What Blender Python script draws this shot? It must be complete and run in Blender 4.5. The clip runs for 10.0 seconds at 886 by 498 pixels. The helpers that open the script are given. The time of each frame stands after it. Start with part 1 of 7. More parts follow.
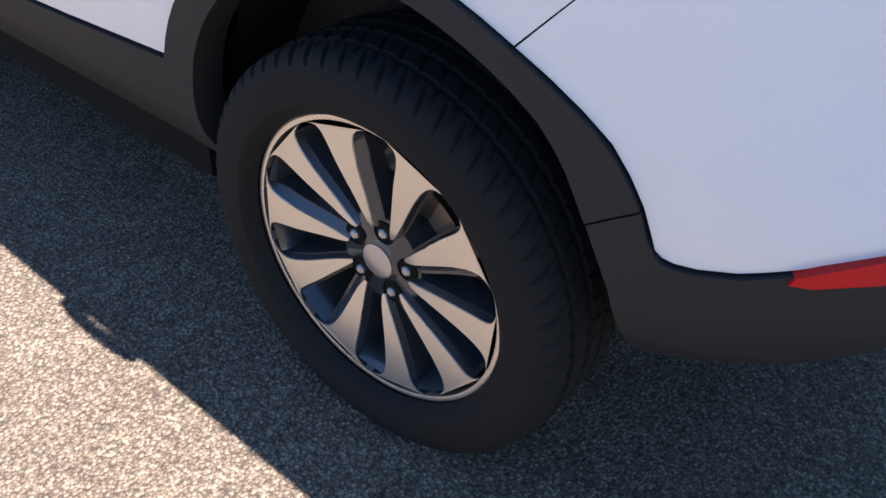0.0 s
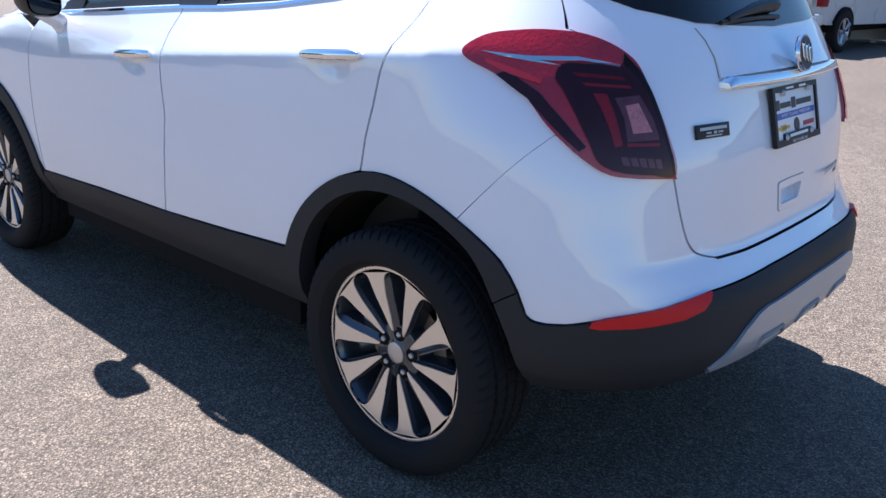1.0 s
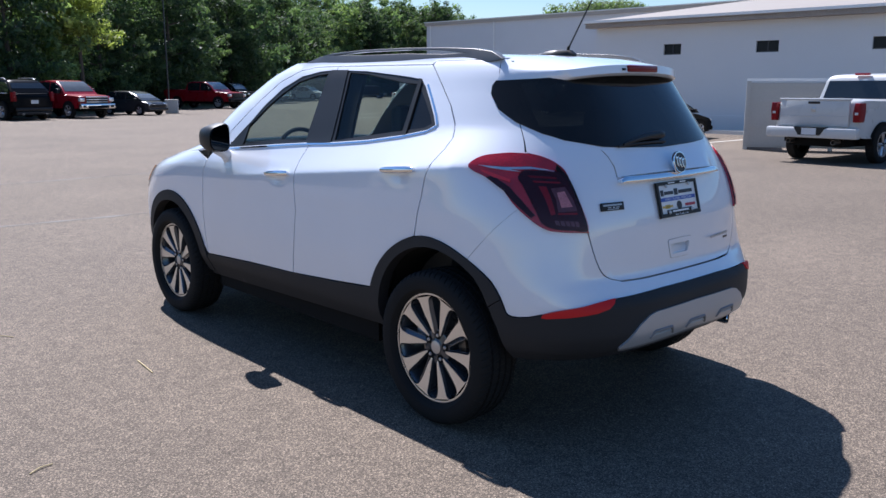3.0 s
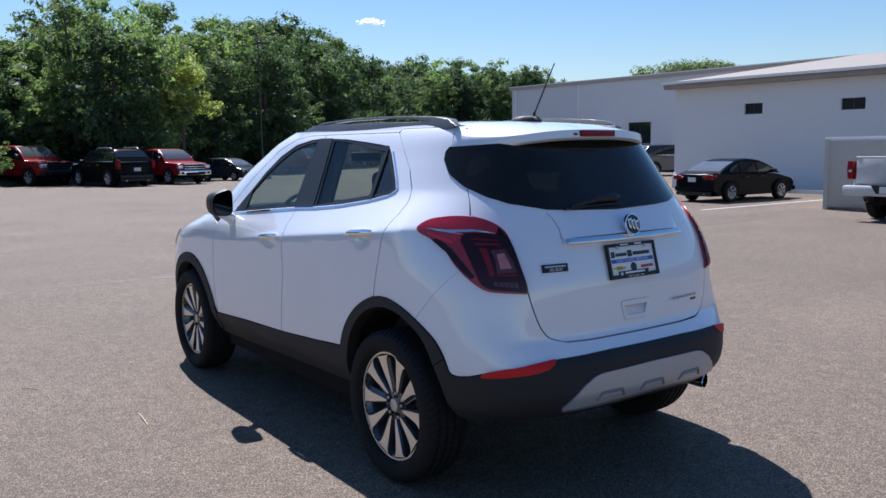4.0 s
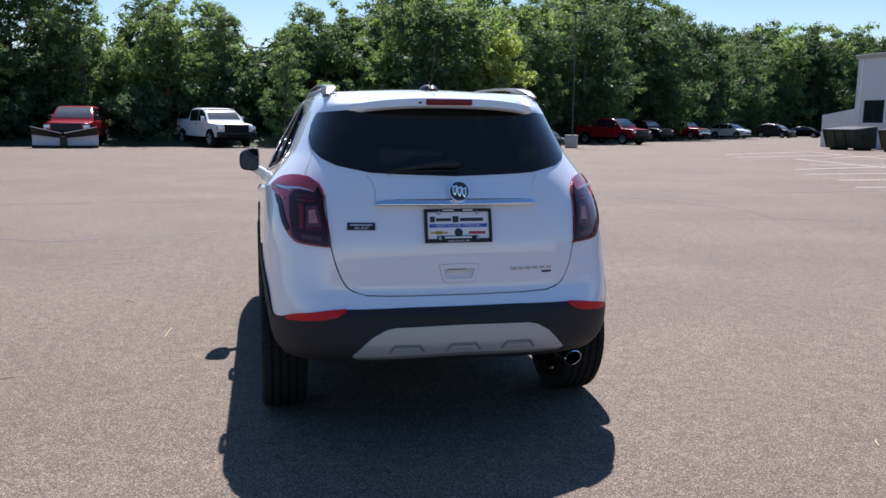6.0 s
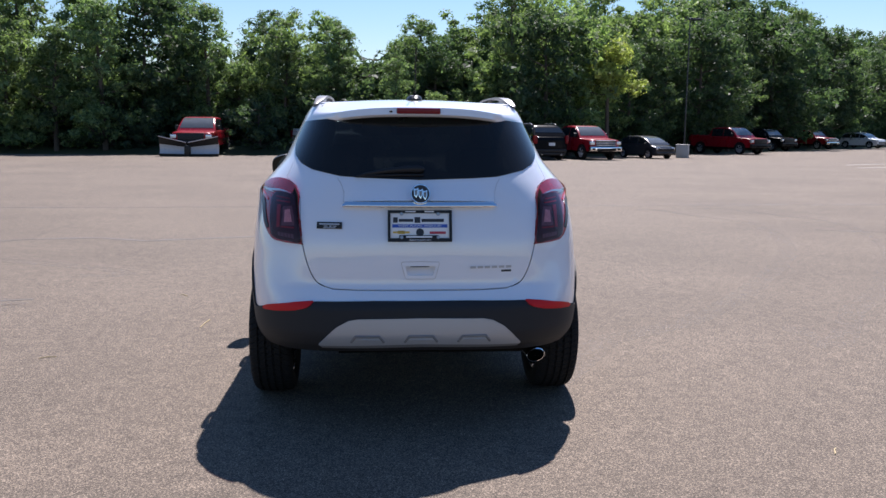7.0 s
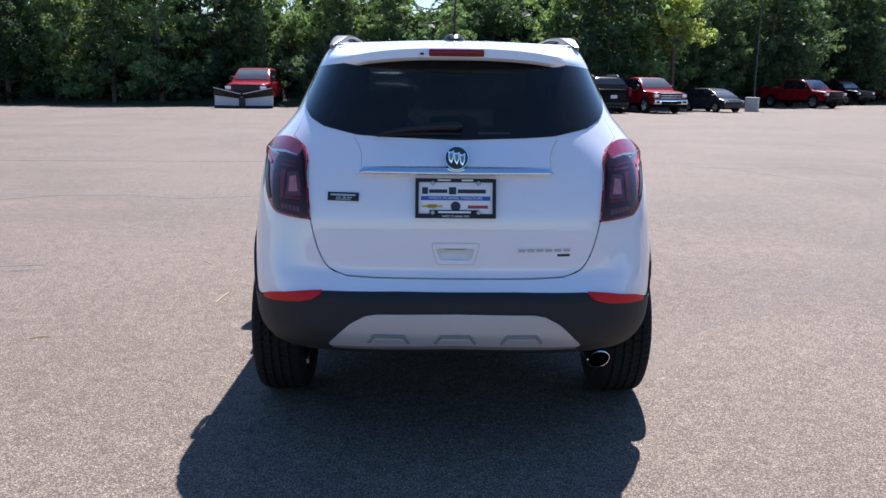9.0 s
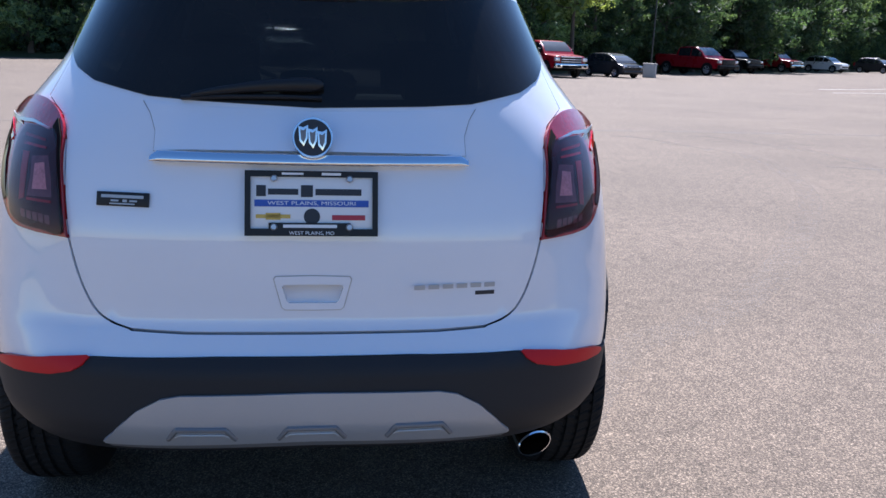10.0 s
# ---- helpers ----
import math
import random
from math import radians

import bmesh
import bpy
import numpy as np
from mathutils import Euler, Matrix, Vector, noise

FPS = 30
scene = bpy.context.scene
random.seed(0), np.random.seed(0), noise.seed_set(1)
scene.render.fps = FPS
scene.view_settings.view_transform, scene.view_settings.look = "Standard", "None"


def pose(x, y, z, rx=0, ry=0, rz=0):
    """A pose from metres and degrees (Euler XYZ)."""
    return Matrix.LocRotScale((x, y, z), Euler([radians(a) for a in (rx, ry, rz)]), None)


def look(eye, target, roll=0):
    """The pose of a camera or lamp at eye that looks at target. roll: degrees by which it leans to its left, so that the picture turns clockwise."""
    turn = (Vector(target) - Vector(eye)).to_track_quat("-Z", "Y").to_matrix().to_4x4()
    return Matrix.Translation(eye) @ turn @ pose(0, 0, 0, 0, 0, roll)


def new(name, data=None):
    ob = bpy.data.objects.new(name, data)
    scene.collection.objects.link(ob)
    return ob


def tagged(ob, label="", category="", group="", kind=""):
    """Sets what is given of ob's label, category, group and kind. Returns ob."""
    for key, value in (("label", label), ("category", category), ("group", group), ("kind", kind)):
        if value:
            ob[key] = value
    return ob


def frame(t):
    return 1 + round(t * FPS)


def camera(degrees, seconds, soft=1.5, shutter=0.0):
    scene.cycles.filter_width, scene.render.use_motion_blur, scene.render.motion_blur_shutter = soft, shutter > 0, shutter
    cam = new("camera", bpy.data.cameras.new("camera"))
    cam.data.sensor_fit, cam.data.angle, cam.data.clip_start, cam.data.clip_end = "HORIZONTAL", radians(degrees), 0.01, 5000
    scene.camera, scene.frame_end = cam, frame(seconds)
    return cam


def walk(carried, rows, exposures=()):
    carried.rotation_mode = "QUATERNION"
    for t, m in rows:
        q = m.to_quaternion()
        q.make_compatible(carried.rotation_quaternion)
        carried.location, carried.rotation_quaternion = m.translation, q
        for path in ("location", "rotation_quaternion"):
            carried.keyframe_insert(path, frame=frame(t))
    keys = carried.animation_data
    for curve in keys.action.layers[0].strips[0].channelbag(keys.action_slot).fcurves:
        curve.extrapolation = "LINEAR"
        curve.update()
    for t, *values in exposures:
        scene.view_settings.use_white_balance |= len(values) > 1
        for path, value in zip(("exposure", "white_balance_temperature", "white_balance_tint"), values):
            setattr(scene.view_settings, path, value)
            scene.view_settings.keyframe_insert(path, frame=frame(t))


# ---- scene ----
cam = camera(56.5, 10.0)
PATH = [
    (0, (-1.547, -1.934, 1.158), (-0.306, -1.004, -0.104), 3.4),
    (0.5, (-1.937, -2.295, 1.21), (-0.571, -1.15, 0.303), 3.9),
    (0.7, (-2.07, -2.453, 1.26), (-0.66, -1.276, 0.467), 3.26),
    (1, (-2.26, -2.699, 1.342), (-0.847, -1.446, 0.686), 2.0),
    (1.2, (-2.382, -2.854, 1.375), (-0.967, -1.565, 0.794), 1.5),
    (1.5, (-2.618, -3.099, 1.413), (-1.201, -1.777, 0.92), 1.0),
    (1.7, (-2.731, -3.253, 1.432), (-1.329, -1.899, 0.987), 0.8),
    (2, (-2.937, -3.436, 1.433), (-1.55, -2.057, 1.016), 0.4),
    (2.2, (-3.032, -3.558, 1.445), (-1.662, -2.162, 1.028), 0.4),
    (3.3, (-3.172, -3.943, 1.465), (-1.867, -2.468, 1.117), -0.7),
    (3.5, (-3.106, -4.003, 1.45), (-1.823, -2.501, 1.139), -1.4),
    (4, (-2.772, -4.335, 1.475), (-1.604, -2.728, 1.241), -0.8),
    (4.5, (-2.303, -4.677, 1.477), (-1.272, -2.974, 1.278), 1.1),
    (5, (-1.835, -5.04, 1.48), (-1.037, -3.222, 1.242), 0.1),
    (5.5, (-1.343, -5.305, 1.46), (-0.763, -3.414, 1.167), 0.2),
    (5.7, (-1.154, -5.392, 1.456), (-0.631, -3.485, 1.156), 0.38),
    (6.8, (-0.308, -5.806, 1.449), (-0.099, -3.84, 1.163), 0.65),
    (7, (-0.21, -5.881, 1.449), (-0.05, -3.91, 1.167), 0.5),
    (7.5, (-0.123, -6.012, 1.466), (-0.051, -4.042, 1.126), 0.1),
    (8, (-0.091, -5.904, 1.483), (-0.071, -3.944, 1.088), 0.3),
    (8.5, (-0.128, -5.593, 1.434), (-0.09, -3.635, 1.026), 0.0),
    (9, (-0.087, -5.076, 1.431), (-0.063, -3.115, 1.036), 0.6),
    (9.5, (-0.043, -4.496, 1.413), (0.015, -2.528, 1.035), 1.1),
    (10, (0.045, -3.867, 1.369), (0.312, -1.943, 0.89), 2.1),
]
walk(cam, [(t, look(eye, target, roll)) for t, eye, target, roll in PATH],
     [(0.0, 2.16, 6780, 18), (0.5, 2.22, 6080, 18), (1.0, 1.68, 5830, 16), (1.5, 1.32, 5780, 14), (2.0, 1.18, 5780, 14), (3.5, 1.18, 5880, 16), (4.5, 0.89, 5880, 16), (5.5, 1.14, 6040, 18), (7.0, 1.20, 6180, 18), (7.5, 1.18, 6180, 18), (8.0, 1.42, 6000, 18), (8.5, 1.48, 6000, 18), (10.0, 1.52, 5830, 18)])

from mathutils.geometry import delaunay_2d_cdt

# ---- world, sun, exposure ----
SUN_WAY = Vector((0.186, 0.69, 1.0)).normalized()
world = bpy.data.worlds.new("sky")
scene.world = world
world.use_nodes = True
wn = world.node_tree.nodes
wl = world.node_tree.links
sky = wn.new("ShaderNodeTexSky")
sky.sky_type = "NISHITA"
sky.sun_disc = False
sky.sun_elevation = math.asin(SUN_WAY.z)
sky.sun_rotation = math.atan2(SUN_WAY.x, SUN_WAY.y)
sky.altitude = 300
sky.air_density, sky.dust_density, sky.ozone_density = 1.3, 0.35, 4.5
wn["Background"].inputs["Strength"].default_value = 0.1
clear = wn.new("ShaderNodeHueSaturation")
clear.inputs["Saturation"].default_value = 1.16
clear.inputs["Value"].default_value = 0.53
wl.new(sky.outputs[0], clear.inputs["Color"])
wl.new(clear.outputs[0], wn["Background"].inputs["Color"])
sun_data = bpy.data.lights.new("sun", "SUN")
sun_data.energy, sun_data.angle, sun_data.color = 4.25, radians(0.53), (1.0, 0.95, 0.88)
sun = new("sun", sun_data)
sun.matrix_world = look(SUN_WAY * 60, (0, 0, 0))


# ---- materials ----
def node_material(name):
    m = bpy.data.materials.new(name)
    m.use_nodes = True
    nt = m.node_tree
    return m, nt, nt.nodes["Principled BSDF"]


def add_node(nt, kind, **values):
    n = nt.nodes.new(kind)
    for key, value in values.items():
        n.inputs[key.replace("_", " ")].default_value = value
    return n


def mix_colour(nt, fac, a, b, blend="MIX"):
    n = nt.nodes.new("ShaderNodeMix")
    n.data_type, n.blend_type = "RGBA", blend
    for socket, value in ((n.inputs[0], fac), (n.inputs[6], a), (n.inputs[7], b)):
        if isinstance(value, (int, float, tuple)):
            socket.default_value = value
        else:
            nt.links.new(value, socket)
    return n.outputs[2]


def surface(name, colour, rough=0.5, metal=0.0, var=0.12, scale=3.0, grain=80.0, bump=0.0, coat=0.0, spread=0.0, spec=0.5):
    """Principled surface with tone and gloss varied at a coarse and a fine scale; spread varies whole objects."""
    m, nt, p = node_material(name)
    pos = nt.nodes.new("ShaderNodeTexCoord").outputs["Object"]
    big = add_node(nt, "ShaderNodeTexNoise", Scale=scale, Detail=4.0)
    fine = add_node(nt, "ShaderNodeTexNoise", Scale=grain, Detail=3.0)
    for n in (big, fine):
        nt.links.new(pos, n.inputs["Vector"])
    both = nt.nodes.new("ShaderNodeMath")
    both.operation = "ADD"
    nt.links.new(big.outputs[0], both.inputs[0])
    nt.links.new(fine.outputs[0], both.inputs[1])
    dark = tuple(c * (1 - var) for c in colour) + (1,)
    light = tuple(min(c * (1 + var), 1) for c in colour) + (1,)
    half = nt.nodes.new("ShaderNodeMath")
    half.operation = "MULTIPLY"
    half.inputs[1].default_value = 0.5
    nt.links.new(both.outputs[0], half.inputs[0])
    out = mix_colour(nt, half.outputs[0], dark, light)
    if spread:
        info = nt.nodes.new("ShaderNodeObjectInfo")
        hsv = nt.nodes.new("ShaderNodeHueSaturation")
        span = nt.nodes.new("ShaderNodeMapRange")
        span.inputs["To Min"].default_value, span.inputs["To Max"].default_value = 1 - spread, 1 + spread
        nt.links.new(info.outputs["Random"], span.inputs["Value"])
        nt.links.new(span.outputs[0], hsv.inputs["Value"])
        nt.links.new(out, hsv.inputs["Color"])
        out = hsv.outputs[0]
    nt.links.new(out, p.inputs["Base Color"])
    span = nt.nodes.new("ShaderNodeMapRange")
    span.inputs["To Min"].default_value, span.inputs["To Max"].default_value = max(rough * 0.85, 0.02), min(rough * 1.15, 1)
    nt.links.new(big.outputs[0], span.inputs["Value"])
    nt.links.new(span.outputs[0], p.inputs["Roughness"])
    p.inputs["Metallic"].default_value = metal
    p.inputs["Specular IOR Level"].default_value = spec
    p.inputs["Coat Weight"].default_value = coat
    p.inputs["Coat Roughness"].default_value = 0.03
    if bump:
        b = add_node(nt, "ShaderNodeBump", Strength=0.6, Distance=bump)
        nt.links.new(fine.outputs[0], b.inputs["Height"])
        nt.links.new(b.outputs[0], p.inputs["Normal"])
    return m


def tinted_glass(name, tint, gloss=1.0, haze=0.0):
    """Thin automotive glass: tinted see-through, mirror gloss by Fresnel."""
    m, nt, p = node_material(name)
    nt.nodes.remove(p)
    clear = nt.nodes.new("ShaderNodeBsdfTransparent")
    clear.inputs[0].default_value = tint + (1,)
    shine = nt.nodes.new("ShaderNodeBsdfGlossy")
    shine.inputs["Roughness"].default_value = 0.015
    shine.inputs["Color"].default_value = (gloss, gloss, gloss, 1)
    facing = add_node(nt, "ShaderNodeLayerWeight", Blend=0.5)
    power = nt.nodes.new("ShaderNodeMath")
    power.operation = "POWER"
    power.inputs[1].default_value = 4.0
    nt.links.new(facing.outputs["Facing"], power.inputs[0])
    f = nt.nodes.new("ShaderNodeMapRange")
    f.inputs["To Min"].default_value, f.inputs["To Max"].default_value = 0.025, 0.95
    nt.links.new(power.outputs[0], f.inputs["Value"])
    mix = nt.nodes.new("ShaderNodeMixShader")
    nt.links.new(f.outputs[0], mix.inputs[0])
    nt.links.new(clear.outputs[0], mix.inputs[1])
    nt.links.new(shine.outputs[0], mix.inputs[2])
    out = mix.outputs[0]
    if haze:
        # pale film put into the colour for dust and glare on the glass
        film = add_node(nt, "ShaderNodeBsdfDiffuse", Color=(0.6, 0.57, 0.52, 1))
        specks = add_node(nt, "ShaderNodeTexNoise", Scale=5.0, Detail=6.0)
        nt.links.new(nt.nodes.new("ShaderNodeTexCoord").outputs["Object"], specks.inputs["Vector"])
        amount = nt.nodes.new("ShaderNodeMapRange")
        amount.inputs["To Min"].default_value, amount.inputs["To Max"].default_value = haze * 0.5, haze * 1.5
        nt.links.new(specks.outputs[0], amount.inputs["Value"])
        veil = nt.nodes.new("ShaderNodeMixShader")
        nt.links.new(amount.outputs[0], veil.inputs[0])
        nt.links.new(out, veil.inputs[1])
        nt.links.new(film.outputs[0], veil.inputs[2])
        out = veil.outputs[0]
    nt.links.new(out, nt.nodes["Material Output"].inputs[0])
    return m


ASPHALT_TONE = 1.04


def asphalt_material():
    m, nt, p = node_material("worn_asphalt")
    pos = nt.nodes.new("ShaderNodeTexCoord").outputs["Object"]
    stones = add_node(nt, "ShaderNodeTexVoronoi", Scale=165.0)
    small = add_node(nt, "ShaderNodeTexVoronoi", Scale=430.0)
    stain = add_node(nt, "ShaderNodeTexNoise", Scale=0.35, Detail=5.0, Roughness=0.6)
    patch = add_node(nt, "ShaderNodeTexNoise", Scale=9.0, Detail=8.0, Roughness=0.78)
    streak_map = nt.nodes.new("ShaderNodeMapping")
    streak_map.inputs["Scale"].default_value = (0.05, 0.9, 1)
    streak_map.inputs["Rotation"].default_value = (0, 0, 0.12)
    nt.links.new(pos, streak_map.inputs[0])
    streak = add_node(nt, "ShaderNodeTexNoise", Scale=1.0, Detail=4.0)
    nt.links.new(streak_map.outputs[0], streak.inputs["Vector"])
    for n in (stones, small, stain, patch):
        nt.links.new(pos, n.inputs["Vector"])
    def toned(cells, *stops):
        """A tone for each stone, drawn from a ramp."""
        grey = nt.nodes.new("ShaderNodeRGBToBW")
        nt.links.new(cells.outputs["Color"], grey.inputs[0])
        ramp = nt.nodes.new("ShaderNodeValToRGB")
        nt.links.new(grey.outputs[0], ramp.inputs[0])
        e = ramp.color_ramp.elements
        e[0].position, e[0].color = stops[0][0], stops[0][1] + (1,)
        e[1].position, e[1].color = stops[-1][0], stops[-1][1] + (1,)
        for at, tone in stops[1:-1]:
            e.new(at).color = tone + (1,)
        return ramp.outputs[0]
    out = toned(stones, (0.15, (0.06, 0.052, 0.044)), (0.45, (0.108, 0.092, 0.076)), (0.65, (0.16, 0.135, 0.109)), (0.9, (0.35, 0.3, 0.243)))
    out = mix_colour(nt, 0.4, out, toned(small, (0.2, (0.05, 0.043, 0.037)), (0.55, (0.12, 0.1, 0.083)), (0.9, (0.27, 0.225, 0.185))))
    pits = nt.nodes.new("ShaderNodeMapRange")
    for socket, value in zip(("From Min", "From Max", "To Min", "To Max"), (0.42, 0.72, 1.12, 0.5)):
        pits.inputs[socket].default_value = value
    nt.links.new(stones.outputs["Distance"], pits.inputs["Value"])
    gap = nt.nodes.new("ShaderNodeCombineColor")
    for k in range(3):
        nt.links.new(pits.outputs[0], gap.inputs[k])
    out = mix_colour(nt, 1.0, out, gap.outputs[0], "MULTIPLY")
    out = mix_colour(nt, 1.0, out, (ASPHALT_TONE * 1.08, ASPHALT_TONE, ASPHALT_TONE * 0.915, 1), "MULTIPLY")
    wear = nt.nodes.new("ShaderNodeMapRange")
    wear.inputs["From Min"].default_value, wear.inputs["From Max"].default_value = 0.3, 0.72
    wear.inputs["To Min"].default_value, wear.inputs["To Max"].default_value = 0.84, 1.13
    nt.links.new(stain.outputs[0], wear.inputs["Value"])
    wear2 = nt.nodes.new("ShaderNodeMapRange")
    wear2.inputs["From Min"].default_value, wear2.inputs["From Max"].default_value = 0.3, 0.7
    wear2.inputs["To Min"].default_value, wear2.inputs["To Max"].default_value = 0.72, 1.26
    nt.links.new(patch.outputs[0], wear2.inputs["Value"])
    wear3 = nt.nodes.new("ShaderNodeMapRange")
    wear3.inputs["From Min"].default_value, wear3.inputs["From Max"].default_value = 0.35, 0.65
    wear3.inputs["To Min"].default_value, wear3.inputs["To Max"].default_value = 0.95, 1.04
    nt.links.new(streak.outputs[0], wear3.inputs["Value"])
    m1 = nt.nodes.new("ShaderNodeMath")
    m1.operation = "MULTIPLY"
    nt.links.new(wear.outputs[0], m1.inputs[0])
    nt.links.new(wear2.outputs[0], m1.inputs[1])
    m2 = nt.nodes.new("ShaderNodeMath")
    m2.operation = "MULTIPLY"
    nt.links.new(m1.outputs[0], m2.inputs[0])
    nt.links.new(wear3.outputs[0], m2.inputs[1])
    tone = nt.nodes.new("ShaderNodeCombineColor")
    for k in range(3):
        nt.links.new(m2.outputs[0], tone.inputs[k])
    out = mix_colour(nt, 1.0, out, tone.outputs[0], "MULTIPLY")
    nt.links.new(out, p.inputs["Base Color"])
    p.inputs["Roughness"].default_value = 0.85
    p.inputs["Specular IOR Level"].default_value = 0.36
    b = add_node(nt, "ShaderNodeBump", Strength=0.7, Distance=0.004)
    nt.links.new(stones.outputs["Distance"], b.inputs["Height"])
    nt.links.new(b.outputs[0], p.inputs["Normal"])
    return m


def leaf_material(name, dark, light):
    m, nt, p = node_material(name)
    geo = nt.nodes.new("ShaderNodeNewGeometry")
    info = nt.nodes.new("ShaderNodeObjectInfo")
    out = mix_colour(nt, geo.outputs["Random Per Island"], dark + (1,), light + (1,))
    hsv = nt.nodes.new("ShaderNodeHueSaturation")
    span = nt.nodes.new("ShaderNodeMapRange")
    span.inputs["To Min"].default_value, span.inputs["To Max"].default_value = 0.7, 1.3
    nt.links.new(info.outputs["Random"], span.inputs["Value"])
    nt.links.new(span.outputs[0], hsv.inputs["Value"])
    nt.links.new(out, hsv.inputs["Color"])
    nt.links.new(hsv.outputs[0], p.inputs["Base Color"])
    p.inputs["Roughness"].default_value = 0.62
    p.inputs["Specular IOR Level"].default_value = 0.3
    thin = nt.nodes.new("ShaderNodeBsdfTranslucent")
    glow = mix_colour(nt, 1.0, hsv.outputs[0], (1.5, 1.62, 0.95, 1), "MULTIPLY")
    nt.links.new(glow, thin.inputs[0])
    mix = nt.nodes.new("ShaderNodeMixShader")
    mix.inputs[0].default_value = 0.42
    nt.links.new(p.outputs[0], mix.inputs[1])
    nt.links.new(thin.outputs[0], mix.inputs[2])
    nt.links.new(mix.outputs[0], nt.nodes["Material Output"].inputs[0])
    return m


ASPHALT = asphalt_material()
GRASS = surface("rough_grass", (0.04, 0.055, 0.022), 0.9, var=0.4, scale=1.0, grain=30, bump=0.02)
WALL_WHITE = surface("painted_block_wall", (0.7, 0.7, 0.71), 0.75, var=0.06, scale=0.8, grain=25, bump=0.004)
METAL_WHITE = surface("white_sheet_metal", (0.85, 0.85, 0.84), 0.45, var=0.08, scale=2, grain=40)
METAL_RUST = surface("stained_fascia", (0.32, 0.28, 0.25), 0.7, var=0.5, scale=1.2, grain=20)
ROOF_GREY = surface("roof_membrane", (0.45, 0.41, 0.36), 0.8, var=0.15, scale=0.7, grain=15)
ROOF_BEIGE = surface("weathered_roof_sheet", (0.25, 0.222, 0.195), 0.75, var=0.22, scale=0.5, grain=6)
FENCE_GREY = surface("weathered_grey_panel", (0.42, 0.41, 0.39), 0.7, var=0.16, scale=1.5, grain=25, bump=0.002)
WINDOW_GLASS = surface("window_glass", (0.02, 0.026, 0.026), 0.03, var=0.25, scale=0.9, spec=1.0, coat=0.6)
DARK_GLASS = surface("dark_window_glass", (0.014, 0.017, 0.02), 0.04, var=0.25, spec=0.7)
VENT_GLASS = surface("small_window_glass", (0.012, 0.015, 0.02), 0.25, var=0.3, scale=3, spec=0.2)
# paler base paints the sky and sun reflected in the screens
SCREEN_GLASS = surface("windscreen_glass", (0.1, 0.106, 0.108), 0.05, var=0.4, scale=2.5, spec=0.9)
FRAME_DARK = surface("dark_aluminium", (0.05, 0.05, 0.055), 0.4, metal=0.6)
BARK = surface("bark", (0.09, 0.07, 0.055), 0.9, var=0.3, scale=4, grain=40, bump=0.01)
LEAF_DARK = leaf_material("leaves_deep_green", (0.029, 0.053, 0.030), (0.096, 0.149, 0.070))
LEAF_MID = leaf_material("leaves_mid_green", (0.057, 0.095, 0.050), (0.193, 0.270, 0.115))
LEAF_LIGHT = leaf_material("leaves_light_green", (0.071, 0.109, 0.053), (0.218, 0.293, 0.119))
# undergrowth leaves darkened to paint the shade below the trees
LEAF_SHADE = leaf_material("leaves_shade_dark", (0.021, 0.039, 0.025), (0.071, 0.108, 0.057))
LEAF_YELLOW = leaf_material("leaves_yellow_green", (0.141, 0.178, 0.051), (0.386, 0.425, 0.132))
LINE_WHITE = surface("worn_line_paint", (0.45, 0.43, 0.4), 0.8, var=0.3, scale=4, grain=60)
RUBBER = surface("tyre_rubber", (0.013, 0.013, 0.0136), 0.8, spec=0.2, var=0.2, scale=6, grain=120, bump=0.0006)
BLACK_PLASTIC = surface("black_plastic", (0.012, 0.0125, 0.014), 0.45, spec=0.35, var=0.15, grain=300, bump=0.0003)
CHROME = surface("chrome", (0.82, 0.83, 0.85), 0.06, metal=1.0, var=0.03)
STEEL = surface("painted_wheel_silver", (0.5, 0.5, 0.52), 0.3, metal=0.8, var=0.06)
RED_LENS = surface("red_lens", (0.31, 0.004, 0.01), 0.12, var=0.45, scale=22, grain=120, bump=0.0025, coat=0.9)
CLEAR_LENS = surface("headlamp_lens", (0.7, 0.72, 0.75), 0.08, metal=0.5, var=0.1, coat=1.0)
PLATE_GREY = surface("plate_face", (0.6, 0.62, 0.65), 0.4, var=0.1)


def spline(knots):
    """A smooth curve through (z, value) knots, without overshoot."""
    xs = [k[0] for k in knots]
    ys = [k[1] for k in knots]
    n = len(xs)
    d = [(ys[i + 1] - ys[i]) / (xs[i + 1] - xs[i]) for i in range(n - 1)]
    m = [d[0]] + [0 if d[i - 1] * d[i] <= 0 else 2 * d[i - 1] * d[i] / (d[i - 1] + d[i]) for i in range(1, n - 1)] + [d[-1]]
    def f(x):
        x = min(max(x, xs[0]), xs[-1])
        i = 0
        while i < n - 2 and x > xs[i + 1]:
            i += 1
        h = xs[i + 1] - xs[i]
        t = (x - xs[i]) / h
        return (ys[i] * (1 + 2 * t) * (1 - t) ** 2 + m[i] * h * t * (1 - t) ** 2
                + ys[i + 1] * t * t * (3 - 2 * t) + m[i + 1] * h * t * t * (t - 1))
    return f


# ---- mesh helpers ----
def part(name, bm, material, parent=None, label="", smooth=35):
    """Links a bmesh as one mesh object, under a thing or a part."""
    bmesh.ops.recalc_face_normals(bm, faces=bm.faces)
    me = bpy.data.meshes.new(name)
    bm.to_mesh(me)
    bm.free()
    for p in me.polygons:
        p.use_smooth = True
    me.set_sharp_from_angle(angle=radians(smooth))
    for m in (material if isinstance(material, (list, tuple)) else [material]):
        me.materials.append(m)
    ob = new(name, me)
    ob.parent = parent
    if label:
        ob["label"] = label
    return ob


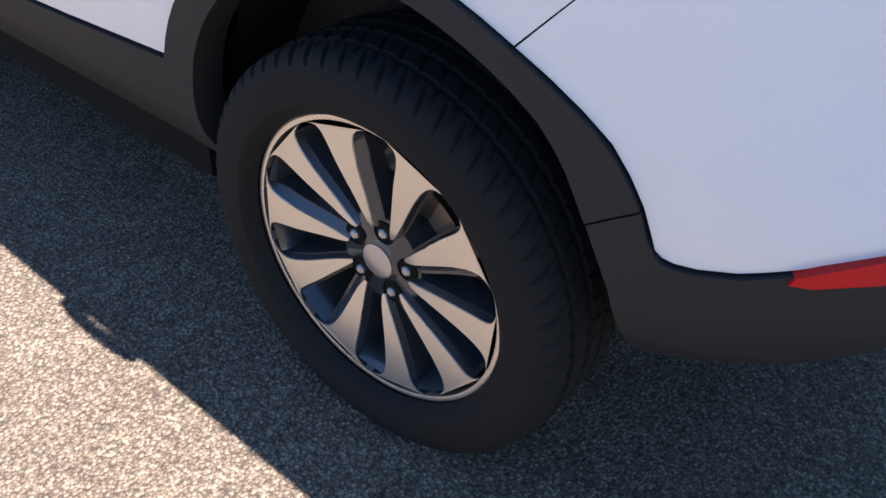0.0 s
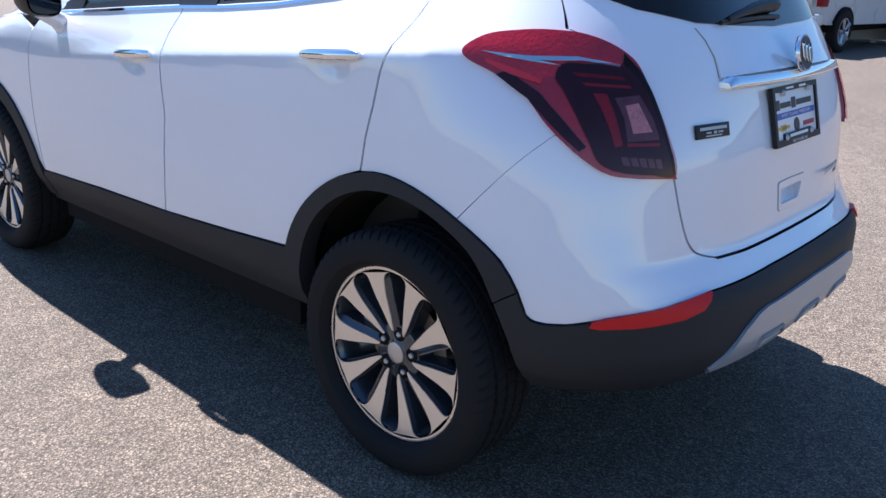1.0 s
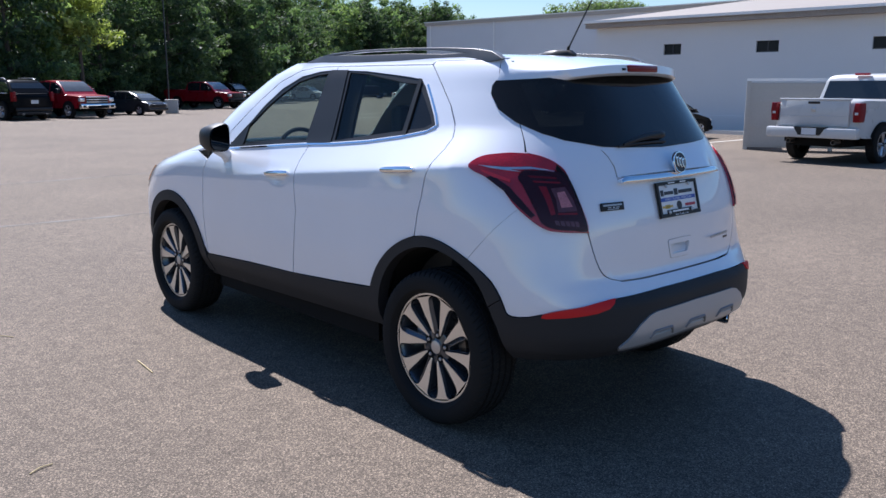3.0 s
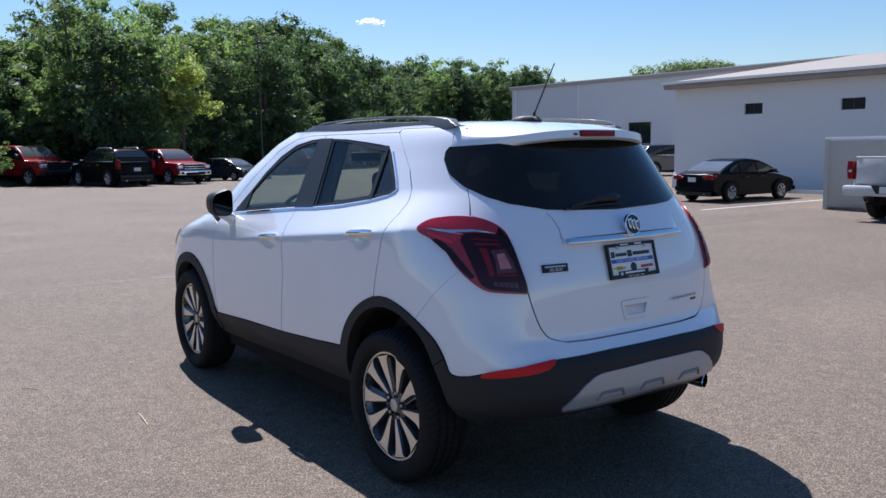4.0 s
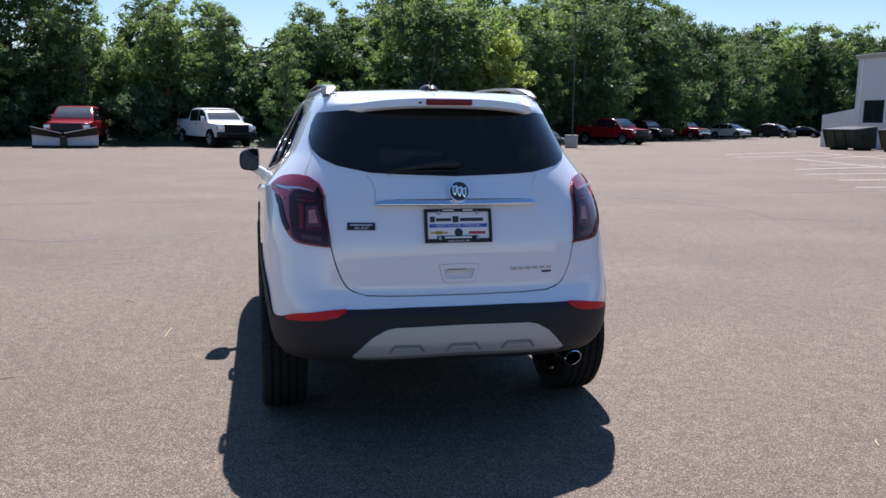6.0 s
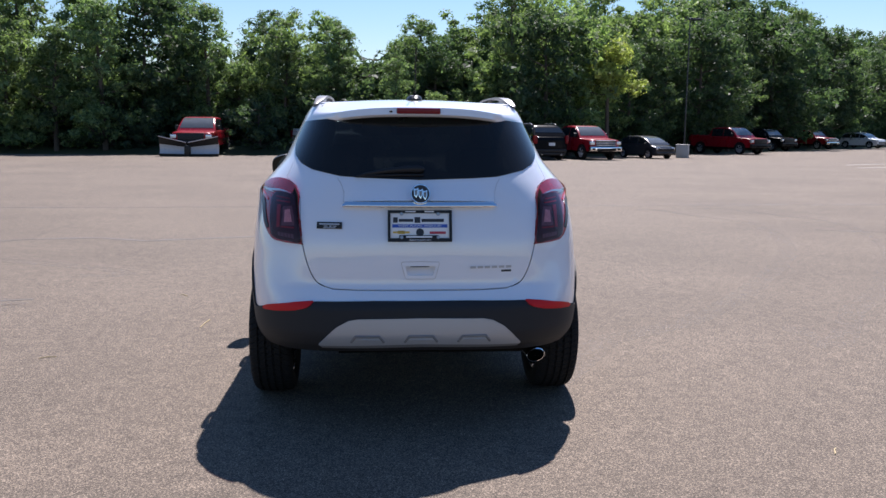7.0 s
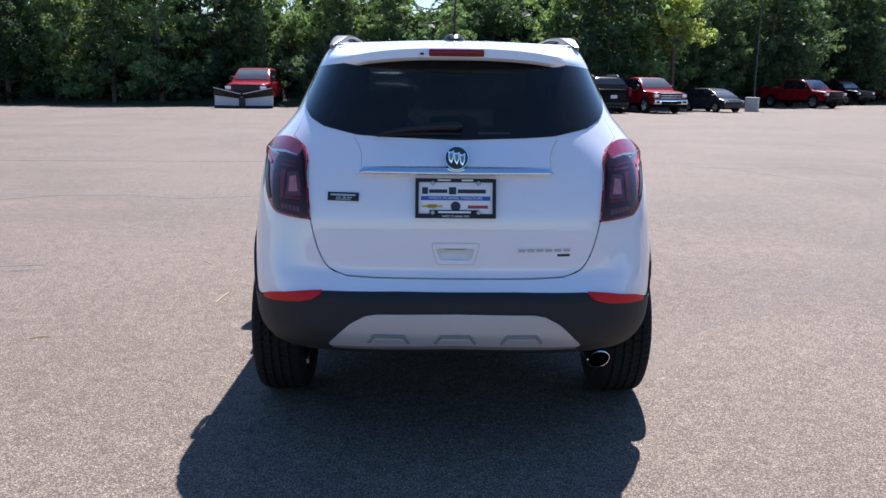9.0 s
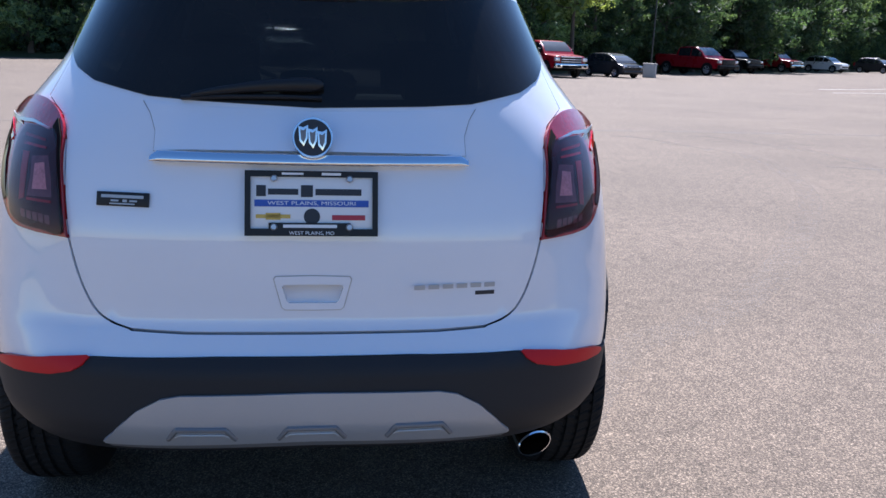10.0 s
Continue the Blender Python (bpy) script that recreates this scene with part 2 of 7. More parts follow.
def share(name, me, parent, m=None):
    """Another object on the same mesh."""
    ob = new(name, me)
    ob.parent = parent
    if m is not None:
        ob.matrix_basis = m
    return ob


def empty(name, x=0, y=0, z=0, rz=0):
    ob = new(name)
    ob.matrix_basis = pose(x, y, z, 0, 0, rz)
    return ob


def add_box(bm, x0, x1, y0, y1, z0, z1, bevel=0.0):
    made = bmesh.ops.create_cube(bm, size=1)["verts"]
    for v in made:
        v.co = ((x0 + x1) / 2 + v.co.x * (x1 - x0), (y0 + y1) / 2 + v.co.y * (y1 - y0), (z0 + z1) / 2 + v.co.z * (z1 - z0))
    if bevel:
        edges = {e for v in made for e in v.link_edges}
        bmesh.ops.bevel(bm, geom=list(edges), offset=bevel, segments=2, affect="EDGES", profile=0.5)
    return bm


def box(x0, x1, y0, y1, z0, z1, bevel=0.0):
    return add_box(bmesh.new(), x0, x1, y0, y1, z0, z1, bevel)


def add_prism(bm, outline, depth0, depth1, axis="x", bevel=0.0):
    """A flat outline drawn along an axis: x takes (y, z), y takes (x, z), z takes (x, y)."""
    def place(p, d):
        return {"x": (d, p[0], p[1]), "y": (p[0], d, p[1]), "z": (p[0], p[1], d)}[axis]
    a = [bm.verts.new(place(p, depth0)) for p in outline]
    b = [bm.verts.new(place(p, depth1)) for p in outline]
    n = len(outline)
    faces = [bm.faces.new(a), bm.faces.new(b[::-1])]
    faces += [bm.faces.new((a[i], b[i], b[(i + 1) % n], a[(i + 1) % n])) for i in range(n)]
    if bevel:
        edges = {e for f in faces[:2] for e in f.edges}
        bmesh.ops.bevel(bm, geom=list(edges), offset=bevel, segments=2, affect="EDGES", profile=0.5)
    return bm


def prism(outline, depth0, depth1, axis="x", bevel=0.0):
    return add_prism(bmesh.new(), outline, depth0, depth1, axis, bevel)


def add_tube(bm, points, radii, sides=8, cap=True):
    """A round tube along points."""
    points = [Vector(p) for p in points]
    rings = []
    for i, p in enumerate(points):
        way = (points[min(i + 1, len(points) - 1)] - points[max(i - 1, 0)]).normalized()
        a = way.orthogonal().normalized() if not rings else (last - way * last.dot(way)).normalized()
        last = a
        b = way.cross(a)
        r = radii[i] if isinstance(radii, (list, tuple)) else radii
        rings.append([bm.verts.new(p + r * (a * math.cos(k * math.tau / sides) + b * math.sin(k * math.tau / sides))) for k in range(sides)])
    for q, w in zip(rings, rings[1:]):
        for k in range(sides):
            bm.faces.new((q[k], q[(k + 1) % sides], w[(k + 1) % sides], w[k]))
    if cap:
        bm.faces.new(rings[0][::-1])
        bm.faces.new(rings[-1])
    return bm


def tube(points, radii, sides=8, cap=True):
    return add_tube(bmesh.new(), points, radii, sides, cap)


def add_lathe(bm, profile, segments=48, closed=False):
    """Turns (x, r) pairs round the x axis."""
    rings = []
    for x, r in profile:
        if r < 1e-6:
            rings.append([bm.verts.new((x, 0, 0))] * segments)
        else:
            rings.append([bm.verts.new((x, r * math.cos(k * math.tau / segments), r * math.sin(k * math.tau / segments))) for k in range(segments)])
    pairs = list(zip(rings, rings[1:])) + ([(rings[-1], rings[0])] if closed else [])
    for q, w in pairs:
        for k in range(segments):
            corner = []
            for v in (q[k], q[(k + 1) % segments], w[(k + 1) % segments], w[k]):
                if v not in corner:
                    corner.append(v)
            if len(corner) > 2:
                bm.faces.new(corner)
    return bm


def lathe(profile, segments=48, closed=False):
    return add_lathe(bmesh.new(), profile, segments, closed)


def curved(loop, cuts=6):
    """Rounds a closed outline of one kind of points by Catmull-Rom."""
    out, n = [], len(loop)
    for i in range(n):
        p = [Vector(loop[(i + k) % n][1:]) for k in (-1, 0, 1, 2)]
        for j in range(cuts):
            t = j / cuts
            q = 0.5 * (2 * p[1] + (p[2] - p[0]) * t + (2 * p[0] - 5 * p[1] + 4 * p[2] - p[3]) * t * t + (3 * p[1] - p[0] - 3 * p[2] + p[3]) * t ** 3)
            out.append((loop[i][0], q.x, q.y))
    return out


# ---- ground and lot ----
bm = bmesh.new()
for x0, x1, y0, y1 in ((-2500, 2500, -2500, 2500),):
    quad = [bm.verts.new(c) for c in ((x0, y0, -0.03), (x1, y0, -0.03), (x1, y1, -0.03), (x0, y1, -0.03))]
    bm.faces.new(quad)
ground = tagged(part("ground", bm, GRASS), "rough green grass and soil around the lot", "ground", kind="structure")
LOT = [(-90, -80), (100, -80), (100, 104), (76, 104), (26, 54), (10, 42), (-90, 42)]
pavement = tagged(part("pavement", prism(LOT, -0.025, 0.0, "z"), ASPHALT), "worn brown-grey asphalt car lot in full sun", "pavement", kind="structure")


def stripe(x0, y0, x1, y1, width=0.1):
    a, b = Vector((x0, y0)), Vector((x1, y1))
    s = (b - a).normalized().orthogonal() * width / 2
    ob = part("parking_line", prism([a - s, b - s, b + s, a + s], 0.0, 0.004, "z"), LINE_WHITE)
    return tagged(ob, "faded white parking line on the asphalt", "parking line", "painted lines on the lot", "structure")


for x0, y0, x1, y1 in ((20.2, 13.6, 23.0, 27.6), (17.1, 19.4, 22.2, 21.1), (15.6, 16.9, 21.1, 17.2), (14.8, 14.3, 20.4, 14.4), (13.4, 11.9, 16.6, 11.7), (13.9, 8.0, 20.0, 8.0), (25.8, 28.7, 35.1, 33.7),
                       (22.5, 32.6, 30.8, 37.3), (26.1, 22.0, 30.8, 37.3), (21.2, 29.4, 28.8, 32.0), (19.8, 22.3, 25.9, 22.4)):
    stripe(x0, y0, x1, y1, 0.11)
TAR = surface("dark_tar_joint", (0.09, 0.077, 0.067), 0.7, var=0.3, scale=3, grain=60)


def joint(points, width, seed):
    """An uneven strip of tar along points."""
    rnd = random.Random(seed)
    line = []
    for a, b in zip(points, points[1:]):
        a, b = Vector(a), Vector(b)
        n = max(int((b - a).length / 0.25), 2)
        line += [a.lerp(b, k / n) for k in range(n)]
    line.append(Vector(points[-1]))
    left, right = [], []
    for k, p in enumerate(line):
        way = (line[min(k + 1, len(line) - 1)] - line[max(k - 1, 0)]).normalized()
        side = Vector((-way.y, way.x)) * width * rnd.uniform(0.15, 1.0) * 0.5
        p = p + Vector((rnd.gauss(0, 0.015), rnd.gauss(0, 0.015)))
        left.append(p + side)
        right.append(p - side)
    ob = part("pavement_joint", prism(left + right[::-1], 0.0, 0.0025, "z"), TAR)
    return tagged(ob, "dark uneven tar joint in the asphalt", "pavement joint", "joints in the asphalt", "structure")


joint([(-14, 9.4), (-4, 9.9), (1, 10.1), (6.4, 10.55), (15, 10.8)], 0.09, 1)
joint([(-8.5, 4.7), (-5.5, 4.8), (-4.8, 5.25), (-3.9, 5.4), (-3.2, 5.06), (-1.0, 5.8), (0.9, 5.65)], 0.12, 2)
joint([(-6.0, 0.9), (-3.75, 1.18), (-3.1, 1.27)], 0.05, 3)
joint([(6.5, 6.2), (9.0, 5.4), (12.5, 5.6)], 0.07, 4)
SCUFF, scuff_nodes, scuff_face = node_material("pale_tyre_scuff")
scuff_face.inputs["Base Color"].default_value, scuff_face.inputs["Roughness"].default_value = (0.23, 0.195, 0.165, 1), 0.85
scuff_grain = add_node(scuff_nodes, "ShaderNodeTexNoise", Scale=9.0, Detail=6.0, Roughness=0.75)
scuff_nodes.links.new(scuff_nodes.nodes.new("ShaderNodeTexCoord").outputs["Object"], scuff_grain.inputs["Vector"])
scuff_span = add_node(scuff_nodes, "ShaderNodeMapRange")
for socket, value in zip(("From Min", "From Max", "To Min", "To Max"), (0.4, 0.75, 0.0, 0.45)):
    scuff_span.inputs[socket].default_value = value
scuff_nodes.links.new(scuff_grain.outputs[0], scuff_span.inputs["Value"])
scuff_nodes.links.new(scuff_span.outputs[0], scuff_face.inputs["Alpha"])


def scuff(points, width):
    """A faint turning mark of a tyre on the asphalt."""
    line = [q[1:] for q in curved([("O", x, y) for x, y in points], 8)][:8 * (len(points) - 1)]
    bm = bmesh.new()
    rows = []
    for k, p in enumerate(line):
        p, way = Vector(p), (Vector(line[min(k + 1, len(line) - 1)]) - Vector(line[max(k - 1, 0)])).normalized()
        side = Vector((-way.y, way.x)) * width * 0.5
        rows.append([bm.verts.new((*(p + side * f), 0.0015)) for f in (-1, 1)])
    for a, b in zip(rows, rows[1:]):
        bm.faces.new((a[0], b[0], b[1], a[1]))
    tagged(part("tyre_mark", bm, SCUFF), "faint pale curved tyre mark on the asphalt", "tyre mark", "tyre marks on the lot", "structure")


SCUFF_LINE = [(0.9, -0.75), (1.44, -0.3), (2.36, 0.38), (3.53, 1.83), (5.02, 4.16), (5.86, 6.71), (5.56, 8.02), (4.4, 9.0)]
scuff(SCUFF_LINE, 0.22)
scuff([(x + 1.5, y + 0.3) for x, y in SCUFF_LINE[1:]], 0.2)
scuff([(-3.2, 2.4), (-4.6, 3.6), (-6.8, 4.2), (-9.5, 4.3), (-13.0, 3.4)], 0.24)
scuff([(-3.6, 0.9), (-5.4, 2.0), (-7.6, 2.5), (-10.5, 2.6), (-14.0, 1.8)], 0.24)
STRAW = surface("dry_straw", (0.5, 0.4, 0.22), 0.8, var=0.2)
for x, y, turn, size in ((-1.5, 0.31, 85, 0.25), (-2.3, -0.6, 20, 0.1), (1.9, -2.4, 60, 0.08), (-1.9, 1.4, 130, 0.12)):
    c, q = math.cos(radians(turn)) * size / 2, math.sin(radians(turn)) * size / 2
    tagged(part("straw", tube([(x - c, y - q, 0.004), (x, y + 0.01, 0.007), (x + c, y + q, 0.004)], 0.003, 6), STRAW), "thin dry straw lying on the asphalt", "straw", "straws on the lot")

# ---- the long white building ----
WALL_TURN = math.degrees(math.atan(0.09))


def add_wall(bm, length, height, thick, openings):
    """A wall along -y from the origin; openings as (start, end, sill, head)."""
    cuts = sorted({0, length, *[v for o in openings for v in o[:2]]})
    levels = sorted({0, height, *[v for o in openings for v in o[2:]]})
    for a, b in zip(cuts, cuts[1:]):
        for c, d in zip(levels, levels[1:]):
            if not any(o[0] < (a + b) / 2 < o[1] and o[2] < (c + d) / 2 < o[3] for o in openings):
                add_box(bm, 0, thick, -b, -a, c, d)
    return bm


building = tagged(empty("commercial_building", 39.72, 44.75, 0, WALL_TURN), "long white painted block building with dark windows", "building")
WINDOWS = [(0.75, 2.5), (3.95, 5.85), (7.4, 9.3), (10.9, 12.7)]
holes = [(a, b, 1.75, 3.27) for a, b in WINDOWS]
part("wall", add_wall(bmesh.new(), 62, 6.1, 0.3, holes), WALL_WHITE, building)
part("wall", box(0.3, 14, -0.3, 0.0, 0, 6.1), WALL_WHITE, building)
bm = bmesh.new()
add_box(bm, -0.12, 0.5, -62, 0.12, 6.08, 6.3)
add_box(bm, 0.5, 14, -62, 0.12, 6.15, 6.28)
part("roof", bm, ROOF_GREY, building)
part("parapet_cap", box(-0.16, 0.1, -62, 0.14, 6.3, 6.36), METAL_WHITE, building)
for at in (0.45, 6.6):
    part("downpipe", tube([(-0.08, -at, 0.0), (-0.08, -at, 6.08)], 0.05), METAL_WHITE, building)
for a, b in WINDOWS:
    m = (a + b) / 2
    w = part("window", box(0.05, 0.12, -b, -a, 3.22, 3.27), FRAME_DARK, building)
    for y0, y1 in ((-b, -b + 0.05), (-a - 0.05, -a), (-m - 0.025, -m + 0.025)):
        part("jamb", box(0.05, 0.12, y0, y1, 1.8, 3.22), FRAME_DARK, w)
    part("bottom_rail", box(0.05, 0.12, -b, -a, 1.75, 1.8), FRAME_DARK, w)
    part("pane", box(0.08, 0.1, -b + 0.05, -m - 0.025, 1.8, 3.22), WINDOW_GLASS, w)
    part("pane", box(0.085, 0.105, -m + 0.025, -a - 0.05, 1.8, 3.22), WINDOW_GLASS, w)
    part("sill", box(-0.06, 0.05, -b - 0.08, -a + 0.08, 1.68, 1.75), WALL_WHITE, w)
part("shed_wall", prism([(0, 0), (3.2, 0), (3.2, 2.3), (0, 2.75)], 0.2, 6.0, "x"), WALL_WHITE, building)

annex = tagged(empty("building_annex", 22.75, 15.83, 0, WALL_TURN), "low white painted block annex with small high windows", "building")
VENTS = [(2.78, 3.45), (6.1, 6.85), (9.65, 10.45)]
part("wall", add_wall(bmesh.new(), 44, 3.66, 0.3, [(a, b, 2.63, 3.0) for a, b in VENTS]), WALL_WHITE, annex)
part("wall", box(0.3, 17.2, -0.3, 0.0, 0, 3.8), WALL_WHITE, annex)
part("plinth", box(-0.05, 0.0, -44, 0.05, 0, 0.55), WALL_WHITE, annex)
part("roof", prism([(-0.4, 3.8), (16.9, 5.96), (16.9, 6.1), (-0.4, 3.9)], -44, 0.3, "y"), ROOF_BEIGE, annex)
part("gable_wall", prism([(0.3, 3.8), (16.8, 3.8), (16.8, 5.93), (0.3, 3.88)], -0.3, 0.0, "y"), WALL_WHITE, annex)
part("fascia", box(-0.46, -0.4, -44, 0.33, 3.83, 3.92), METAL_WHITE, annex)
part("soffit", box(-0.36, 0.0, -44, 0.28, 3.66, 3.8), METAL_RUST, annex)
for a, b in VENTS:
    w = part("window", box(0.06, 0.12, -b, -a, 2.63, 2.67), FRAME_DARK, annex)
    part("pane", box(0.09, 0.11, -b, -(a + b) / 2 - 0.02, 2.67, 3.0), VENT_GLASS, w)
    part("pane", box(0.09, 0.11, -(a + b) / 2 + 0.02, -a, 2.67, 3.0), VENT_GLASS, w)
    part("mullion", box(0.07, 0.13, -(a + b) / 2 - 0.02, -(a + b) / 2 + 0.02, 2.67, 3.0), FRAME_DARK, w)
part("downpipe", tube([(-0.07, -11.6, 0), (-0.07, -11.6, 3.66)], 0.045), METAL_WHITE, annex)

# grey enclosure beside the annex
fence = tagged(empty("panel_fence", 16.0, 6.1, 0, -62), "weathered grey panel fence enclosure beside the building", "fence")
for k in range(4):
    part("panel", box(0.03 + k * 1.9, 1.87 + k * 1.9, -0.03, 0.03, 0.06, 1.6), FENCE_GREY, fence)
    part("post", box(-0.05 + k * 1.9, 0.05 + k * 1.9, -0.06, 0.06, 0, 1.64), FENCE_GREY, fence)
part("post", box(7.55, 7.65, -0.06, 0.06, 0, 1.64), FENCE_GREY, fence)
for k in range(4):
    for z in (0.1, 0.52, 1.12, 1.52):
        part("cross_rail", box(0.05 + k * 1.9, 1.85 + k * 1.9, -0.045, -0.03, z, z + 0.05), FENCE_GREY, fence)
part("top_rail", box(-0.05, 7.65, -0.05, 0.05, 1.64, 1.7), METAL_WHITE, fence)
part("panel", box(-0.02, 0.04, 0.08, 5.0, 0.06, 1.6), FENCE_GREY, fence)
part("latch", box(0.9, 1.1, -0.08, -0.03, 0.98, 1.06), FRAME_DARK, fence)

# ---- trees ----
def tree_meshes(seed, height, spread, boughs, leaves, leaf, low):
    """A tapered trunk with limbs, and a crown of leafy boughs: small leaves on the upper and outer side of each bough, a few large ones inside."""
    rnd = random.Random(seed)
    bm = bmesh.new()
    top = Vector((rnd.uniform(-0.4, 0.4), rnd.uniform(-0.4, 0.4), height * 0.86))
    r0 = 0.014 * height + 0.03
    mid = Vector((top.x * 0.4 + rnd.uniform(-0.2, 0.2), top.y * 0.4, height * 0.45))
    add_tube(bm, [(0, 0, -0.05), mid * 0.5, mid, (mid + top) / 2, top], [r0 * 1.2, r0, r0 * 0.75, r0 * 0.45, r0 * 0.15], 8)
    tips = []
    limbs = 20
    for k in range(limbs):
        f = low + (0.92 - low) * (k + rnd.random()) / limbs
        base = mid * (f / 0.45) * 0.99 if f < 0.45 else mid.lerp(top, (f - 0.45) / 0.41 if f < 0.86 else 1.0)
        a = k * 2.4 + rnd.uniform(-0.5, 0.5)
        reach = spread * rnd.uniform(0.5, 1.05) * (1.0 - 0.6 * max(f - 0.4, 0) / 0.55) * 1.0
        end = base + Vector((math.cos(a) * reach, math.sin(a) * reach, rnd.uniform(0.15, 0.55) * reach))
        bend = base.lerp(end, 0.5) + Vector((0, 0, -0.06 * reach))
        add_tube(bm, [base, bend, end], [r0 * 0.4, r0 * 0.25, r0 * 0.06], 5)
        tips += [end, end, bend, bend.lerp(end, 0.5)]
    tips += [top, top + Vector((0, 0, height * 0.07)), mid.lerp(top, 0.7)]
    trunk = bpy.data.meshes.new("trunk")
    bm.to_mesh(trunk)
    bm.free()
    trunk.materials.append(BARK)
    verts, faces = [], []
    def add_leaf(p, n, q):
        u = Matrix.Rotation(rnd.uniform(0, 6.28), 3, n) @ n.orthogonal().normalized()
        v = n.cross(u)
        k = len(verts)
        verts.extend((p - u * q, p + v * q * 0.65 + n * q * 0.25, p + u * q - v * q * 0.35))
        faces.append((k, k + 1, k + 2))
    for k in range(boughs):
        c = tips[k % len(tips)] + Vector((rnd.gauss(0, 0.2), rnd.gauss(0, 0.2), rnd.gauss(0, 0.2))) * spread
        c.z = min(max(c.z, height * low * 0.75 + 0.3), height * 0.97)
        size = rnd.uniform(0.12, 0.3) * spread
        flat = rnd.uniform(0.5, 0.85)
        for _ in range(int(leaves * rnd.uniform(0.6, 1.4))):
            d = Vector((rnd.gauss(0, 1), rnd.gauss(0, 1), rnd.gauss(0.45, 0.85))).normalized()
            r = size * rnd.uniform(0.55, 1.0) ** 0.5 * (1.25 if rnd.random() < 0.1 else 1.0)
            p = c + Vector((d.x * r, d.y * r, d.z * r * flat))
            n = (d + Vector((rnd.gauss(0, 0.55), rnd.gauss(0, 0.55), rnd.gauss(0.35, 0.55)))).normalized()
            add_leaf(p, n, leaf * rnd.uniform(0.55, 1.3))
        for _ in range(10):
            d = Vector((rnd.gauss(0, 1), rnd.gauss(0, 1), rnd.gauss(0, 0.6) - 0.3)) * size * 0.3
            add_leaf(c + d, Vector((rnd.gauss(0, 1), rnd.gauss(0, 1), rnd.gauss(0, 1))).normalized(), min(size * rnd.uniform(0.35, 0.6), 0.3))
    crown = bpy.data.meshes.new("crown")
    crown.from_pydata([tuple(v) for v in verts], [], faces)
    return trunk, crown


KINDS = [(1, 10.5, 2.8, 200, 40, 0.11, 0.05, LEAF_DARK), (2, 11.5, 2.5, 200, 40, 0.105, 0.06, LEAF_MID), (3, 9.4, 2.9, 200, 40, 0.11, 0.05, LEAF_DARK),
         (4, 12.2, 2.4, 200, 40, 0.105, 0.05, LEAF_MID), (5, 9.4, 2.5, 200, 40, 0.105, 0.07, LEAF_LIGHT)]
TREES = [(*tree_meshes(s, h, w, c, n, l, low), m) for s, h, w, c, n, l, low, m in KINDS]
for t, c, m in TREES:
    c.materials.append(m)
YELLOW = tree_meshes(9, 6.6, 1.75, 80, 50, 0.1, 0.5)
YELLOW[1].materials.append(LEAF_YELLOW)
LIGHT_YOUNG = tree_meshes(10, 6.2, 1.9, 110, 50, 0.1, 0.16)
LIGHT_YOUNG[1].materials.append(LEAF_LIGHT)
ROUND = tree_meshes(14, 7.6, 4.6, 190, 110, 0.12, 0.62)
ROUND[1].materials.append(LEAF_LIGHT)
FEATHER = tree_meshes(21, 11.6, 2.5, 130, 45, 0.085, 0.2)
FEATHER[1].materials.append(LEAF_LIGHT)
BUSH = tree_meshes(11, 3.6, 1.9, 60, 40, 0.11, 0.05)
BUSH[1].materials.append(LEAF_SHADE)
BUSH_LIGHT = tree_meshes(12, 4.2, 1.7, 60, 40, 0.1, 0.05)
BUSH_LIGHT[1].materials.append(LEAF_MID)


def plant(name, meshes, x, y, size, turn, label, category, group):
    ob = empty(name, x, y, -0.03, turn)
    ob.scale = (size, size, size)
    share("trunk", meshes[0], ob)
    share("crown", meshes[1], ob)
    return tagged(ob, label, category, group)


wood = random.Random(5)
skyline = spline([(-40, 11.0), (-20, 10.7), (-14, 10.2), (-10.5, 9.3), (-8, 8.4), (-6.5, 9.2), (-4.7, 8.6), (-2, 8.3), (0.6, 7.4), (2.6, 8.9), (4.4, 8.1), (6.5, 8.2), (8.4, 10.0), (12.4, 10.9), (15.5, 11.4), (18.5, 11.3), (22, 10.7), (25, 11.7), (31, 13.5),
                  (36, 13.5), (45, 14.4), (53, 15.0), (60, 14.7), (67, 13.8), (80, 15.9), (89, 17.6), (96, 16.0), (102, 17.0), (150, 15)])
EDGE = [(-62, 45), (8, 44.6), (25.5, 59.7), (75.7, 112.4), (150, 131)]


def along(d):
    for a, b in zip(EDGE, EDGE[1:]):
        a, b = Vector(a), Vector(b)
        if d <= (b - a).length:
            way = (b - a).normalized()
            return a + way * d, Vector((-way.y, way.x))
        d -= (b - a).length
    return None, None


PARKED = [(8.35, 39.4), (11.25, 40.2), (15.6, 42.0), (5.2, 45.2), (-3.2, 44.0), (-10.25, 43.4), (25.5, 53.2), (33.6, 65.0), (43.7, 76.0), (54.6, 84.2), (64.3, 89.4), (70.5, 92.0)]


def clear_of(q, reach):
    """How far a plant steps back so as to stand clear of the parked vehicles."""
    return max([reach + 1.0 - abs(q.x - x) * 0.3 if math.hypot(q.x - x, q.y - y) < reach else 0 for x, y in PARKED])


